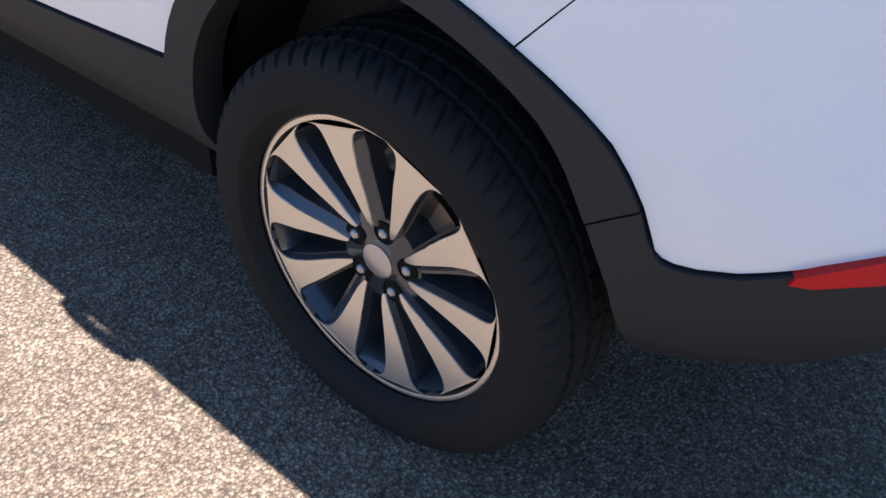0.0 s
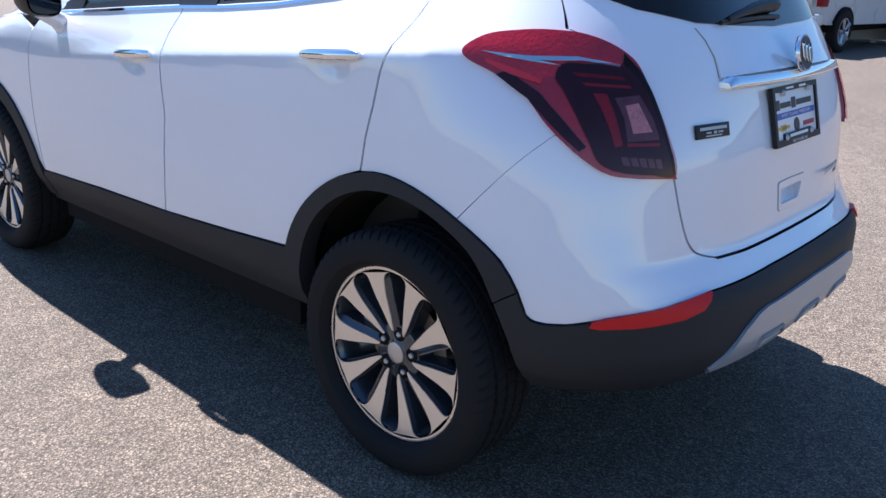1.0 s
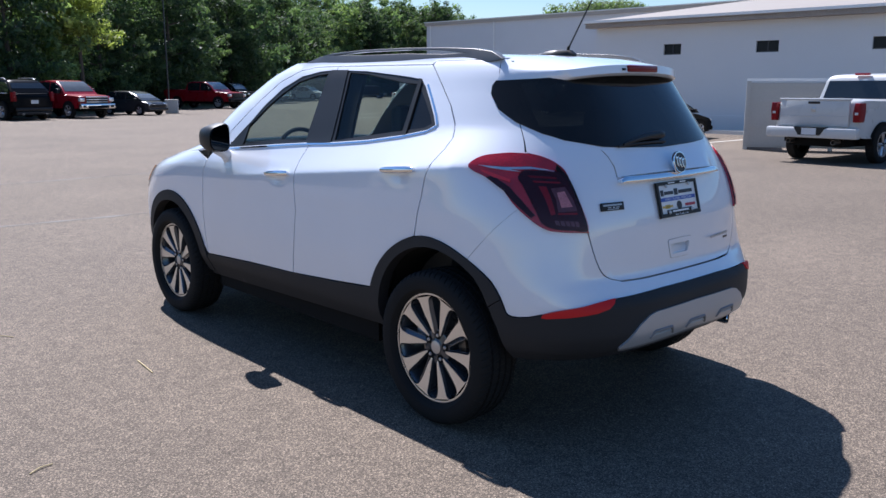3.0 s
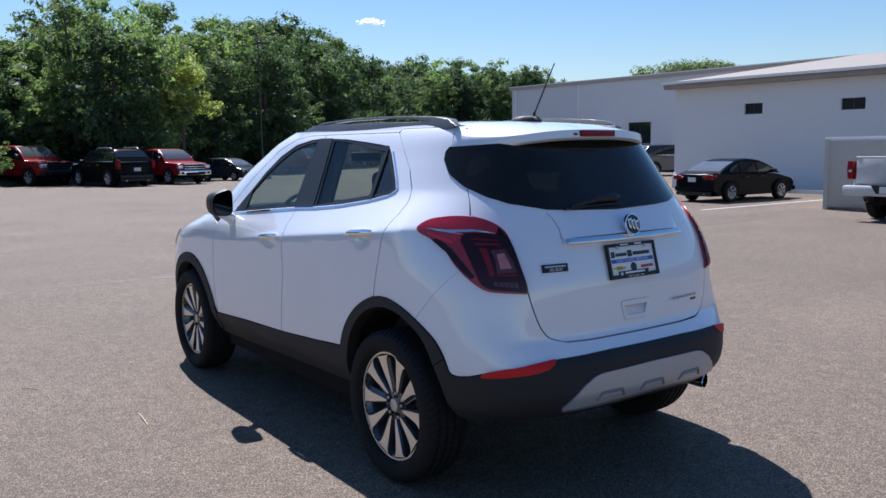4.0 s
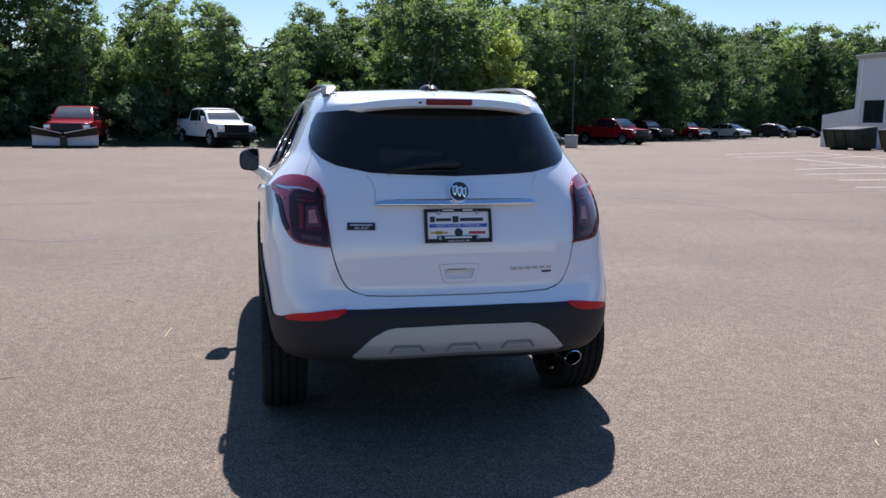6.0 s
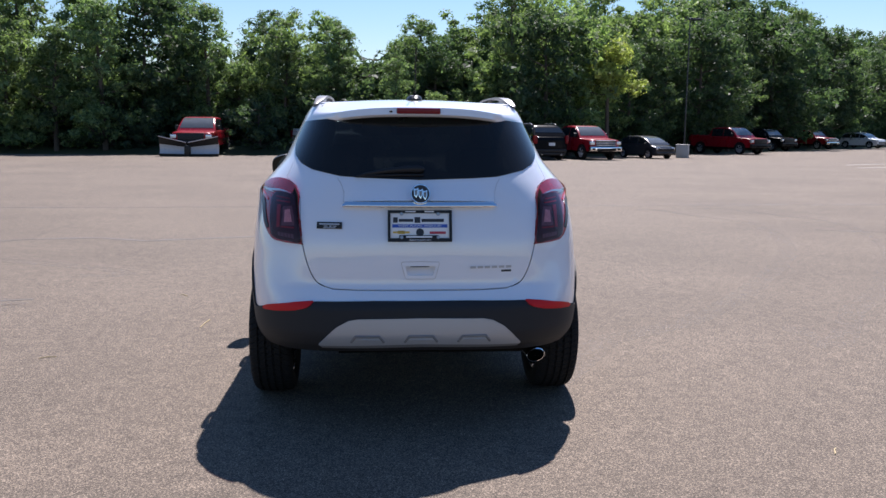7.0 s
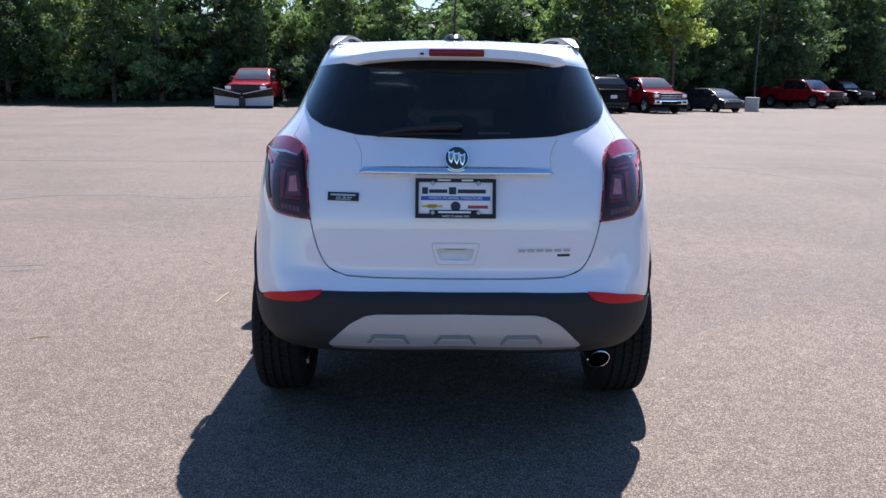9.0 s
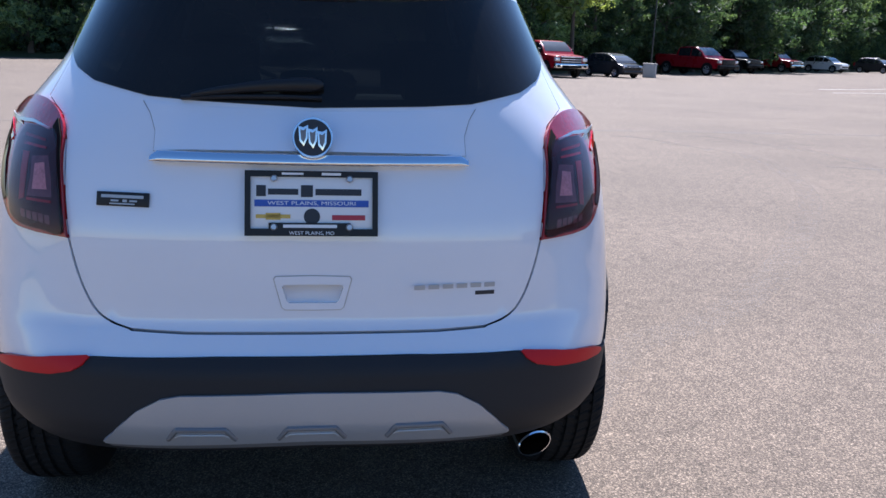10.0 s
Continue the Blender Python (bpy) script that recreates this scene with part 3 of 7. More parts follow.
for row, (gap, back, low, high) in enumerate(((3.4, -0.6, 0.7, 0.92), (3.7, 3.4, 0.95, 1.1), (4.6, 8.0, 1.02, 1.2))):
    d = 27.0 + row
    while True:
        p, side = along(d)
        if p is None:
            break
        q = p + side * (back + wood.uniform(-0.9, 0.9))
        q += side * clear_of(q, 3.4)
        kind = wood.choice((0, 1, 1, 2, 3, 3, 4, 4)) if q.x < 10 else wood.choice((0, 2, 0, 2, 1, 3, 4))
        plant("tree", TREES[kind], q.x, q.y, wood.uniform(low, high) * skyline(q.x) / KINDS[kind][1], wood.uniform(0, 360),
              "tall deciduous tree with dark green crown" if TREES[kind][2] is LEAF_DARK else "tall deciduous tree in full green leaf", "tree", "trees at the edge of the lot")
        d += gap * wood.uniform(0.8, 1.25) * (1.0 if q.x < 40 else 1.6)
for start, near, far, low, high, step in ((27.0, -0.3, 1.4, 0.5, 1.0, 1.7), (28.0, 3.0, 5.5, 1.0, 1.5, 2.2), (28.5, 8.0, 11.0, 1.5, 2.2, 2.4)):
    d = start
    while True:
        p, side = along(d)
        if p is None:
            break
        q = p + side * wood.uniform(near, far)
        q += side * clear_of(q, 3.6)
        # paler leaf colour only left of x 2; the rest carry painted shade
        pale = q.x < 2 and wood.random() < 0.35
        plant("bush", BUSH_LIGHT if pale else BUSH, q.x, q.y, wood.uniform(low, high), wood.uniform(0, 360), "dense green undergrowth bush below the trees" if pale else "undergrowth bush below the trees, leaves coloured dark as shade", "bush", "undergrowth along the lot")
        d += step * wood.uniform(0.8, 1.25) * (1.0 if q.x < 45 else 2.0)
# bank added to hide sunlit ground that shows under the bushes
bank = []
for d in range(0, 130, 2):
    p, side = along(26.0 + d * 1.7)
    if p is None:
        break
    bank.append([p + side * k for k in (-1.2, 0.8, 3.0, 14.0)])
bm = bmesh.new()
rows = [[bm.verts.new((q.x, q.y, z + (0.12 * wood.random() if z > 0 else 0))) for q, z in zip(row, (-0.04, 0.28, 0.6, 0.9))] for row in bank]
for a, b in zip(rows, rows[1:]):
    for k in range(3):
        bm.faces.new((a[k], b[k], b[k + 1], a[k + 1]))
tagged(part("added_grass_bank", bm, GRASS), "low shaded grass bank added to close bright gaps below the trees", "bank", kind="structure")
plant("tree", YELLOW, 14.5, 46.4, 1.12, 40, "young tree with yellow-green leaves before the wood", "tree", "")
plant("tree", LIGHT_YOUNG, 3.2, 43.4, 0.62, 130, "young tree with light green leaves before the wood", "tree", "")
plant("tree", FEATHER, 8.6, 47.4, 1.0, 20, "tall feathery tree rising above the wood", "tree", "")
plant("tree", ROUND, 60, 43.5, 1.13, 80, "round green tree crown rising behind the roof", "tree", "")
pole = tagged(empty("utility_pole", 19.45, 46.0, 0, 0), "slim dark metal light pole before the trees", "light pole")
part("shaft", tube([(0, 0, 0), (0, 0, 8.5)], [0.05, 0.04], 10), FRAME_DARK, pole)
part("lamp_head", box(-0.1, 0.75, -0.14, 0.14, 8.5, 8.62, 0.02), FRAME_DARK, pole)
part("base_plate", box(-0.18, 0.18, -0.18, 0.18, 0, 0.06), FRAME_DARK, pole)

# a small far cloud
CLOUD = surface("white_cloud", (0.95, 0.95, 0.96), 1.0, var=0.03, scale=0.05)
puff = random.Random(3)
bm = bmesh.new()
for k in range(44):
    t = puff.uniform(-1, 1)
    m = Matrix.Translation((t * 26, puff.gauss(0, 4), puff.gauss(0, 2.2) - t * 2)) @ Matrix.Diagonal((puff.uniform(3, 9) * (1.15 - abs(t)), 5, puff.uniform(1, 3) * (1.15 - abs(t)), 1))
    bmesh.ops.create_icosphere(bm, subdivisions=2, radius=1, matrix=m)
# emission added in place of scattered sunlight, so the underside stays bright
CLOUD.node_tree.nodes["Principled BSDF"].inputs["Emission Color"].default_value = (0.9, 0.95, 1, 1)
CLOUD.node_tree.nodes["Principled BSDF"].inputs["Emission Strength"].default_value = 0.35
cloud = part("cloud", bm, CLOUD)
cloud.matrix_basis = pose(778, 1278, 232, 0, 0, -31)
tagged(cloud, "small white cloud high in the blue sky", "cloud", kind="stuff")

# ---- the white compact car ----

def paint_material():
    m, nt, p = node_material("white_car_paint")
    pos = nt.nodes.new("ShaderNodeTexCoord").outputs["Object"]
    film = add_node(nt, "ShaderNodeTexNoise", Scale=2.2, Detail=5.0)
    nt.links.new(pos, film.inputs["Vector"])
    nt.links.new(mix_colour(nt, film.outputs[0], (0.735, 0.762, 0.825, 1), (0.8, 0.824, 0.88, 1)), p.inputs["Base Color"])
    p.inputs["Roughness"].default_value = 0.35
    p.inputs["Coat Weight"].default_value = 1.0
    p.inputs["Coat Roughness"].default_value = 0.03
    p.inputs["Coat IOR"].default_value = 1.75
    peel = add_node(nt, "ShaderNodeTexNoise", Scale=9.0, Detail=2.0)
    nt.links.new(pos, peel.inputs["Vector"])
    b = add_node(nt, "ShaderNodeBump", Strength=0.12, Distance=0.004)
    nt.links.new(peel.outputs[0], b.inputs["Height"])
    nt.links.new(b.outputs[0], p.inputs["Coat Normal"])
    return m


PAINT = paint_material()
CLADDING = surface("grey_black_cladding", (0.021, 0.0216, 0.0244), 0.62, spec=0.3, var=0.18, scale=2.5, grain=420, bump=0.0004)
SKID = surface("silver_skid_plate", (0.42, 0.43, 0.45), 0.38, metal=0.35, var=0.06, scale=3, grain=200)
SKID_DARK = surface("grey_skid_rib", (0.2, 0.205, 0.215), 0.45, metal=0.3, var=0.06)
MACHINED = surface("machined_alloy", (0.74, 0.71, 0.67), 0.28, metal=0.85, var=0.05, scale=10, grain=160)
WHEEL_DARK = surface("dark_grey_wheel_paint", (0.06, 0.067, 0.08), 0.2, metal=0.5, var=0.15, coat=0.6)
BRAKE = surface("brake_steel", (0.25, 0.22, 0.2), 0.4, metal=0.9, var=0.2, scale=12)
UNDER = surface("black_underbody", (0.008, 0.008, 0.008), 0.85, var=0.2, spec=0.15)
TRIM = surface("satin_grey_rail", (0.13, 0.125, 0.12), 0.34, metal=0.3, var=0.08, grain=200)
SEAT = surface("dark_seat_leather", (0.03, 0.028, 0.027), 0.55, var=0.2, grain=90, bump=0.001)
DASH = surface("grey_cabin_trim", (0.28, 0.275, 0.26), 0.65, var=0.1, grain=150)
SMOKE = surface("smoked_lens", (0.028, 0.007, 0.011), 0.14, var=0.5, scale=18, spec=0.25, coat=0.15)
LENS_GREY = surface("smoked_clear_lens", (0.11, 0.1, 0.12), 0.12, var=0.6, scale=60, coat=0.5)
RED_DEEP = surface("deep_red_lens", (0.17, 0.003, 0.012), 0.15, var=0.15, spec=0.25, coat=0.15)
BRIGHT_RED = surface("bright_red_reflector", (0.58, 0.014, 0.016), 0.45, var=0.08, grain=200, spec=0.25)
RED_DIM = surface("dim_red_lens", (0.24, 0.005, 0.012), 0.1, var=0.4, scale=25, coat=0.6)
RED_GLINT = surface("red_glint_lens", (0.62, 0.01, 0.012), 0.08, var=0.25, scale=60, coat=1.0)
LENS_PALE = surface("clear_reflector", (0.55, 0.57, 0.62), 0.1, var=0.75, scale=70, grain=200, coat=0.5)
SATIN = surface("satin_chrome", (0.62, 0.62, 0.63), 0.3, metal=1.0, var=0.05)
MIRROR = surface("mirror_glass", (0.03, 0.034, 0.036), 0.02, metal=1.0, var=0.01)
GLASS_CLEAR = tinted_glass("side_glass", (0.6, 0.67, 0.63), 0.5)
GLASS_DARK = tinted_glass("privacy_glass", (0.01, 0.0125, 0.014), haze=0.02)
LAMP_COVER = tinted_glass("lamp_cover", (0.9, 0.55, 0.58), 1.0)
BLUE = surface("blue_plate_band", (0.03, 0.09, 0.42), 0.4, var=0.06)
INK = surface("dark_plate_ink", (0.02, 0.022, 0.03), 0.45, var=0.1)
GOLD = surface("gold_plate_mark", (0.62, 0.42, 0.08), 0.4, var=0.1)
WHITE_PRINT = surface("white_plate_print", (0.78, 0.79, 0.8), 0.45, var=0.04)
RED_PRINT = surface("red_plate_mark", (0.42, 0.03, 0.05), 0.45, var=0.06)
AMBER = surface("amber_lens", (0.5, 0.16, 0.03), 0.1, var=0.1, coat=1.0)


half_width = spline([(.20, .755), (.32, .79), (.39, .825), (.44, .849), (.50, .858), (.70, .868), (.86, .864), (.98, .8535), (1.04, .838), (1.08, .8205), (1.12, .796), (1.30, .715), (1.45, .645), (1.56, .59), (1.60, .555)])
rear_end = spline([(.20, -1.76), (.30, -1.87), (.39, -1.975), (.44, -2.025), (.50, -2.045), (.60, -2.04), (.66, -2.00), (.72, -1.955), (.80, -1.95), (.92, -1.94), (1.0, -1.92), (1.07, -1.898), (1.13, -1.876), (1.20, -1.845), (1.35, -1.757), (1.48, -1.678), (1.54, -1.642), (1.60, -1.58)])
front_end = spline([(.20, 1.95), (.35, 2.12), (.55, 2.17), (.72, 2.15), (.84, 2.08), (.92, 1.98), (.98, 1.85), (1.03, 1.64), (1.07, 1.45), (1.11, 1.27), (1.15, 1.18), (1.30, .99), (1.45, .76), (1.54, .57), (1.60, .38)])
corner_end = spline([(.20, -1.76), (.30, -1.87), (.39, -1.975), (.44, -2.025), (.50, -2.045), (.60, -2.04), (.66, -2.022), (.72, -1.998), (.80, -1.97), (.92, -1.942), (1.0, -1.92), (1.6, -1.58)])
rear_turn = spline([(.2, -1.15), (.7, -1.23), (1.1, -1.12), (1.3, -.95), (1.6, -.9)])
front_turn = spline([(.2, 1.1), (.9, 1.05), (1.05, .8), (1.3, .45), (1.6, .05)])
POWER_R, POWER_F = 3.4, 3.4


def side_x(y, z):
    """Half width at a place on the flank."""
    w, tr, tf = half_width(z), rear_turn(z), front_turn(z)
    if y < tr:
        t = min((tr - y) / (tr - rear_end(z)), 1)
        return w * (1 - t ** POWER_R) ** (1 / POWER_R)
    if y > tf:
        t = min((y - tf) / (front_end(z) - tf), 1)
        return w * (1 - t ** POWER_F) ** (1 / POWER_F)
    return w


def rear_y(x, z):
    tr, w = rear_turn(z), half_width(z)
    return tr + (rear_end(z) - tr) * (1 - min(abs(x) / w, 1) ** POWER_R) ** (1 / POWER_R)


def crease(y):
    """Height of the shoulder crease, which rises to the tail."""
    return 1.014 - 0.095 * y


def dent(y, z):
    """What the crease adds to the flank: upright below it, a leaning shoulder above it; and shallow cups behind the door handles."""
    cups = sum(-0.007 * math.exp(-((y - a) / 0.05) ** 2 - ((z - b) / 0.022) ** 2) for a, b in ((-0.035, 0.992), (-1.04, 1.082)))
    if not 0.88 < z < 1.45:
        return cups
    def upright(h):
        return half_width(min(h, 0.9)) - 0.06 * max(h - 0.9, 0)
    line, top, base = crease(y), 1.185 - 0.085 * y, half_width(z)
    lean = (upright(top) - half_width(top)) / (top - line)
    d = z - line
    flank = upright(z) - lean * 0.5 * (d + math.sqrt(d * d + 0.0001))
    d = flank - base
    weight = min(max((1.15 - y) / 0.75, 0), 1) * min(max((y + 1.72) / 0.36, 0), 1) * min(max((1.45 - z) / 0.1, 0), 1) * min((z - 0.88) / 0.06, 1)
    return cups + weight * 0.5 * (d + math.sqrt(d * d + 0.00003))


K_TURN = 0.9


def body_at(s, z):
    w, tr, tf = half_width(z), rear_turn(z), front_turn(z)
    if s > -tr:
        a, n, turn, end = (s + tr) / K_TURN, POWER_R, tr, rear_end(z)
    elif s < -tf:
        a, n, turn, end = (-tf - s) / K_TURN, POWER_F, tf, front_end(z)
    else:
        return Vector((-w - dent(-s, z), -s, z))
    a = min(a, math.pi / 2)
    c, q = max(math.cos(a), 0), max(math.sin(a), 0)
    if s > -tr and .6 < z < 1.0:
        f = min(max((c ** (2 / n) - 0.6) / 0.27, 0), 1)
        end += (corner_end(z) - end) * f * f * (3 - 2 * f)
    y = turn + (end - turn) * q ** (2 / n)
    return Vector((-w * c ** (2 / n) - dent(y, z) * max(math.cos(a), 0) ** 2, y, z))


def smooth_loop(loop, cuts=5):
    """The same outline with rounded corners, as points along the body."""
    return curved([("Z", outline_s(k, a, z), z) for k, a, z in loop], cuts)


def outline_s(kind, a, z):
    """Where a place lies along the body: S takes y on the flank, R x on the tail, F x on the nose."""
    w, tr, tf = half_width(z), rear_turn(z), front_turn(z)
    if kind == "Z":
        return a
    if kind == "S":
        if a < tr:
            return -tr + K_TURN * math.asin(min((tr - a) / (tr - rear_end(z)), 1) ** (POWER_R / 2))
        if a > tf:
            return -tf - K_TURN * math.asin(min((a - tf) / (front_end(z) - tf), 1) ** (POWER_F / 2))
        return -a
    n = POWER_R if kind == "R" else POWER_F
    ang = math.acos(min(a / w, 1) ** (n / 2))
    return -tr + K_TURN * ang if kind == "R" else -tf - K_TURN * ang


def body_normal(s, z):
    p = body_at(s, z)
    e = 0.005
    n = (body_at(s + e, z) - body_at(s - e, z)).cross(body_at(s, z + e) - body_at(s, z - e))
    if abs(p.x) < 2e-3:
        n.x = 0
    if n.length < 1e-9:
        return Vector((-1, 0, 0))
    n.normalize()
    if n.dot(p - Vector((0, max(min(p.y, 1.0), -1.0), 0.75))) < 0:
        n = -n
    return n


def dense(loop, step):
    out = []
    for (k0, a0, z0), (k1, a1, z1) in zip(loop, loop[1:] + loop[:1]):
        if k0 == k1:
            n = max(int(math.hypot(a1 - a0, z1 - z0) / step), 1)
            out += [(outline_s(k0, a0 + (a1 - a0) * i / n, z0 + (z1 - z0) * i / n), z0 + (z1 - z0) * i / n) for i in range(n)]
        else:
            s0, s1 = outline_s(k0, a0, z0), outline_s(k1, a1, z1)
            n = max(int(math.hypot(s1 - s0, z1 - z0) / step), 1)
            out += [(s0 + (s1 - s0) * i / n, z0 + (z1 - z0) * i / n) for i in range(n)]
    return out


def within(loops, x, y):
    odd = False
    for loop in loops:
        for (x0, y0), (x1, y1) in zip(loop, loop[1:] + loop[:1]):
            if (y0 > y) != (y1 > y) and x < (x1 - x0) * (y - y0) / (y1 - y0) + x0:
                odd = not odd
    return odd


def fill(loops, step, more=()):
    """Triangles inside outlines (holes by even-odd), with a grid of points inside and more points where wanted."""
    points, edges = [], []
    for loop in loops:
        k = len(points)
        points += [Vector(p) for p in loop]
        edges += [(k + i, k + (i + 1) % len(loop)) for i in range(len(loop))]
    xs, ys = [p.x for p in points], [p.y for p in points]
    nx, ny = int((max(xs) - min(xs)) / step), int((max(ys) - min(ys)) / step)
    for i in range(1, nx + 1):
        for j in range(1, ny + 1):
            x, y = min(xs) + i * step, min(ys) + j * step
            if within(loops, x, y) and min((p.x - x) ** 2 + (p.y - y) ** 2 for p in points[:len(edges)]) > (0.45 * step) ** 2:
                points.append(Vector((x, y)))
    rim = points[:len(edges)]
    for x, y in more:
        if within(loops, x, y) and min((p.x - x) ** 2 + (p.y - y) ** 2 for p in rim) > 0.0001:
            points.append(Vector((x, y)))
    verts, _, faces, *_ = delaunay_2d_cdt(points, edges, [], 0, 1e-6)
    keep = []
    for f in faces:
        c = sum((verts[i] for i in f), Vector((0, 0))) / len(f)
        if within(loops, c.x, c.y):
            keep.append(tuple(f))
    return [tuple(v) for v in verts], keep


def panel(name, loops, material, parent, offset=0.0, depth=0.018, sides="both", label="", step=0.04, lift=None, natural=False, folded=False):
    """A sheet of the body surface inside outlines, with a folded rim. sides: left, right, both (two objects), joined (across the middle)."""
    flat = [dense(l, 0.03) for l in loops]
    more = []
    if folded:
        more = [(outline_s("S", 0.025 * i, crease(0.025 * i) + d), crease(0.025 * i) + d) for i in range(-64, 45) for d in (-0.014, -0.005, 0.003, 0.012)]
    pts, faces = fill(flat, step, more)
    co, nrm = [], []
    for s, z in pts:
        n = body_normal(s, z)
        p = body_at(s, z) + n * (offset + (lift(s, z) if lift else 0))
        co.append(p)
        nrm.append(n)
    count = {}
    for f in faces:
        for i in range(len(f)):
            e = (f[i], f[(i + 1) % len(f)])
            count[frozenset(e)] = count.get(frozenset(e), 0) + 1
    rim = [(f[i], f[(i + 1) % len(f)]) for f in faces for i in range(len(f)) if count[frozenset((f[i], f[(i + 1) % len(f)]))] == 1]
    if sides == "joined":
        rim = [e for e in rim if not (abs(co[e[0]].x) < 0.012 and abs(co[e[1]].x) < 0.012)]
    made = []
    signs = {"both": ((1,), (-1,)), "left": ((1,),), "right": ((-1,),), "joined": ((1, -1),)}[sides]
    for group in signs:
        verts, tris, normals = [], [], []
        for sign in group:
            k = len(verts)
            verts += [(p.x * sign if abs(p.x) > 0.012 or sides != "joined" else 0, p.y, p.z) for p in co]
            normals += [(n.x * sign, n.y, n.z) for n in nrm]
            flip = None
            for f in faces:
                a, b, c = (Vector(verts[k + i]) for i in f[:3])
                tri = tuple(k + i for i in f)
                tris.append(tri if (b - a).cross(c - a).dot(Vector(normals[tri[0]])) > 0 else tri[::-1])
            for i, j in rim:
                q = len(verts)
                for v, d in ((i, 0), (j, 0), (j, depth), (i, depth)):
                    p = co[v] - nrm[v] * d
                    verts.append((p.x * sign, p.y, p.z))
                    normals.append((0, 0, 0))
                tris.append((q, q + 1, q + 2, q + 3))
        me = bpy.data.meshes.new(name)
        me.from_pydata(verts, [], tris)
        for p in me.polygons:
            p.use_smooth = True
        if not natural:
            me.normals_split_custom_set_from_vertices(normals)
        me.materials.append(material)
        ob = new(name, me)
        ob.parent = parent
        if label:
            ob["label"] = label
        made.append(ob)
    return made


def S(*pairs):
    return [("S", a, z) for a, z in pairs]


def R(*pairs):
    return [("R", a, z) for a, z in pairs]


def F(*pairs):
    return [("F", a, z) for a, z in pairs]


WHEEL_Y, WHEEL_Z = 1.2775, 0.343


def arc(cy, r0, r1, a0, a1, n=22, tuck=0.0):
    """Points of a wheel arch, from angle a0 to a1 in degrees (0 forward, 90 up); radius r0 at the foot, r1 at the top; tuck draws it in behind the top."""
    out = []
    for i in range(n + 1):
        a = radians(a0 + (a1 - a0) * i / n)
        r = r0 + (r1 - r0) * max(math.sin(a), 0) - tuck * math.sin(math.pi * min(max((a - 1.5) / 0.98, 0), 1))
        out.append((cy + r * math.cos(a), WHEEL_Z + r * math.sin(a)))
    return out


suv = tagged(empty("compact_suv"), "white compact suv with black cladding, parked on the asphalt", "car")

# outlines shared by neighbours
rear_arch = arc(-WHEEL_Y, 0.454, 0.497, 30, 148, tuck=0.013)
front_arch = arc(WHEEL_Y, 0.462, 0.468, 22, 160)
cut_rear_door = [(-0.985, 1.568), (-1.035, 1.53), (-1.115, 1.46), (-1.194, 1.39), (-1.255, 1.315), (-1.283, 1.258), (-1.275, 1.21), (-1.245, 1.15), (-1.222, 1.08), (-1.206, 1.0), (-1.185, 0.92), (-1.17, 0.832)]
cut_mid = [(-0.235, 1.573), (-0.232, 1.3), (-0.228, 1.16), (-0.205, 1.1), (-0.2, 1.0), (-0.222, 0.84), (-0.2, 0.66), (-0.168, 0.502)]
cut_front = [(0.735, 1.095), (0.79, 1.04), (0.812, 0.97), (0.818, 0.85), (0.815, 0.7), (0.808, 0.55), (0.803, 0.463)]
GAP = 0.0038


def shift(points, d):
    return [(y + d, z) for y, z in points]


front_window = [(0.60, 1.122), (0.52, 1.20), (0.435, 1.275), (0.345, 1.37), (0.225, 1.462), (0.07, 1.527), (-0.09, 1.552), (-0.195, 1.557), (-0.2, 1.4), (-0.205, 1.187), (0.1, 1.163), (0.4, 1.138)]
rear_window = [(-0.335, 1.554), (-0.5, 1.548), (-0.7, 1.531), (-0.86, 1.516), (-0.945, 1.505), (-0.99, 1.47), (-1.05, 1.41), (-1.11, 1.345), (-1.14, 1.305), (-1.1, 1.283), (-0.95, 1.255), (-0.7, 1.222), (-0.45, 1.2), (-0.405, 1.197)]

sill_top = [(0.803, 0.463), (0.3, 0.486), (-0.168, 0.502), (-0.56, 0.524), (-0.862, 0.547)]
door = S(*shift(cut_front, -GAP), (0.3, 0.488), *shift(cut_mid, GAP)[::-1], (-0.05, 1.573), (0.1, 1.556), (0.27, 1.494), (0.4, 1.40), (0.5, 1.315), (0.6, 1.225))
panel("front_door", [door, S(*front_window)], PAINT, suv, step=0.03, folded=True)
arch_front_part = [p for p in rear_arch if p[0] > -1.165]
door = S(*shift(cut_mid, -GAP), (-0.56, 0.526), (-0.86, 0.549), *[(y + 0.002, z + 0.003) for y, z in arch_front_part], *shift(cut_rear_door, GAP)[::-1])
panel("rear_door", [door, S(*rear_window)], PAINT, suv, step=0.03, folded=True)

# black rubber round the side windows
for loop in (front_window, rear_window):
    cy, cz = sum(p[0] for p in loop) / len(loop), sum(p[1] for p in loop) / len(loop)
    inner = []
    for y, z in loop:
        d = Vector((cy - y, cz - z)).normalized() * 0.03
        inner.append((y + d.x, z + d.y))
    panel("window_seal", [S(*loop), S(*inner)], BLACK_PLASTIC, suv, offset=-0.003, depth=0.014, step=0.05)

# glass of the doors, black pillar cover, bright line below
panel("door_window", [S(*front_window)], GLASS_CLEAR, suv, offset=-0.008, depth=0.003, step=0.08)
panel("door_window", [S((-0.335, 1.554), (-0.5, 1.548), (-0.7, 1.531), (-0.86, 1.516), (-0.93, 1.507), (-0.945, 1.256), (-0.7, 1.222), (-0.45, 1.2), (-0.405, 1.197))], GLASS_CLEAR, suv, offset=-0.008, depth=0.003, step=0.08)
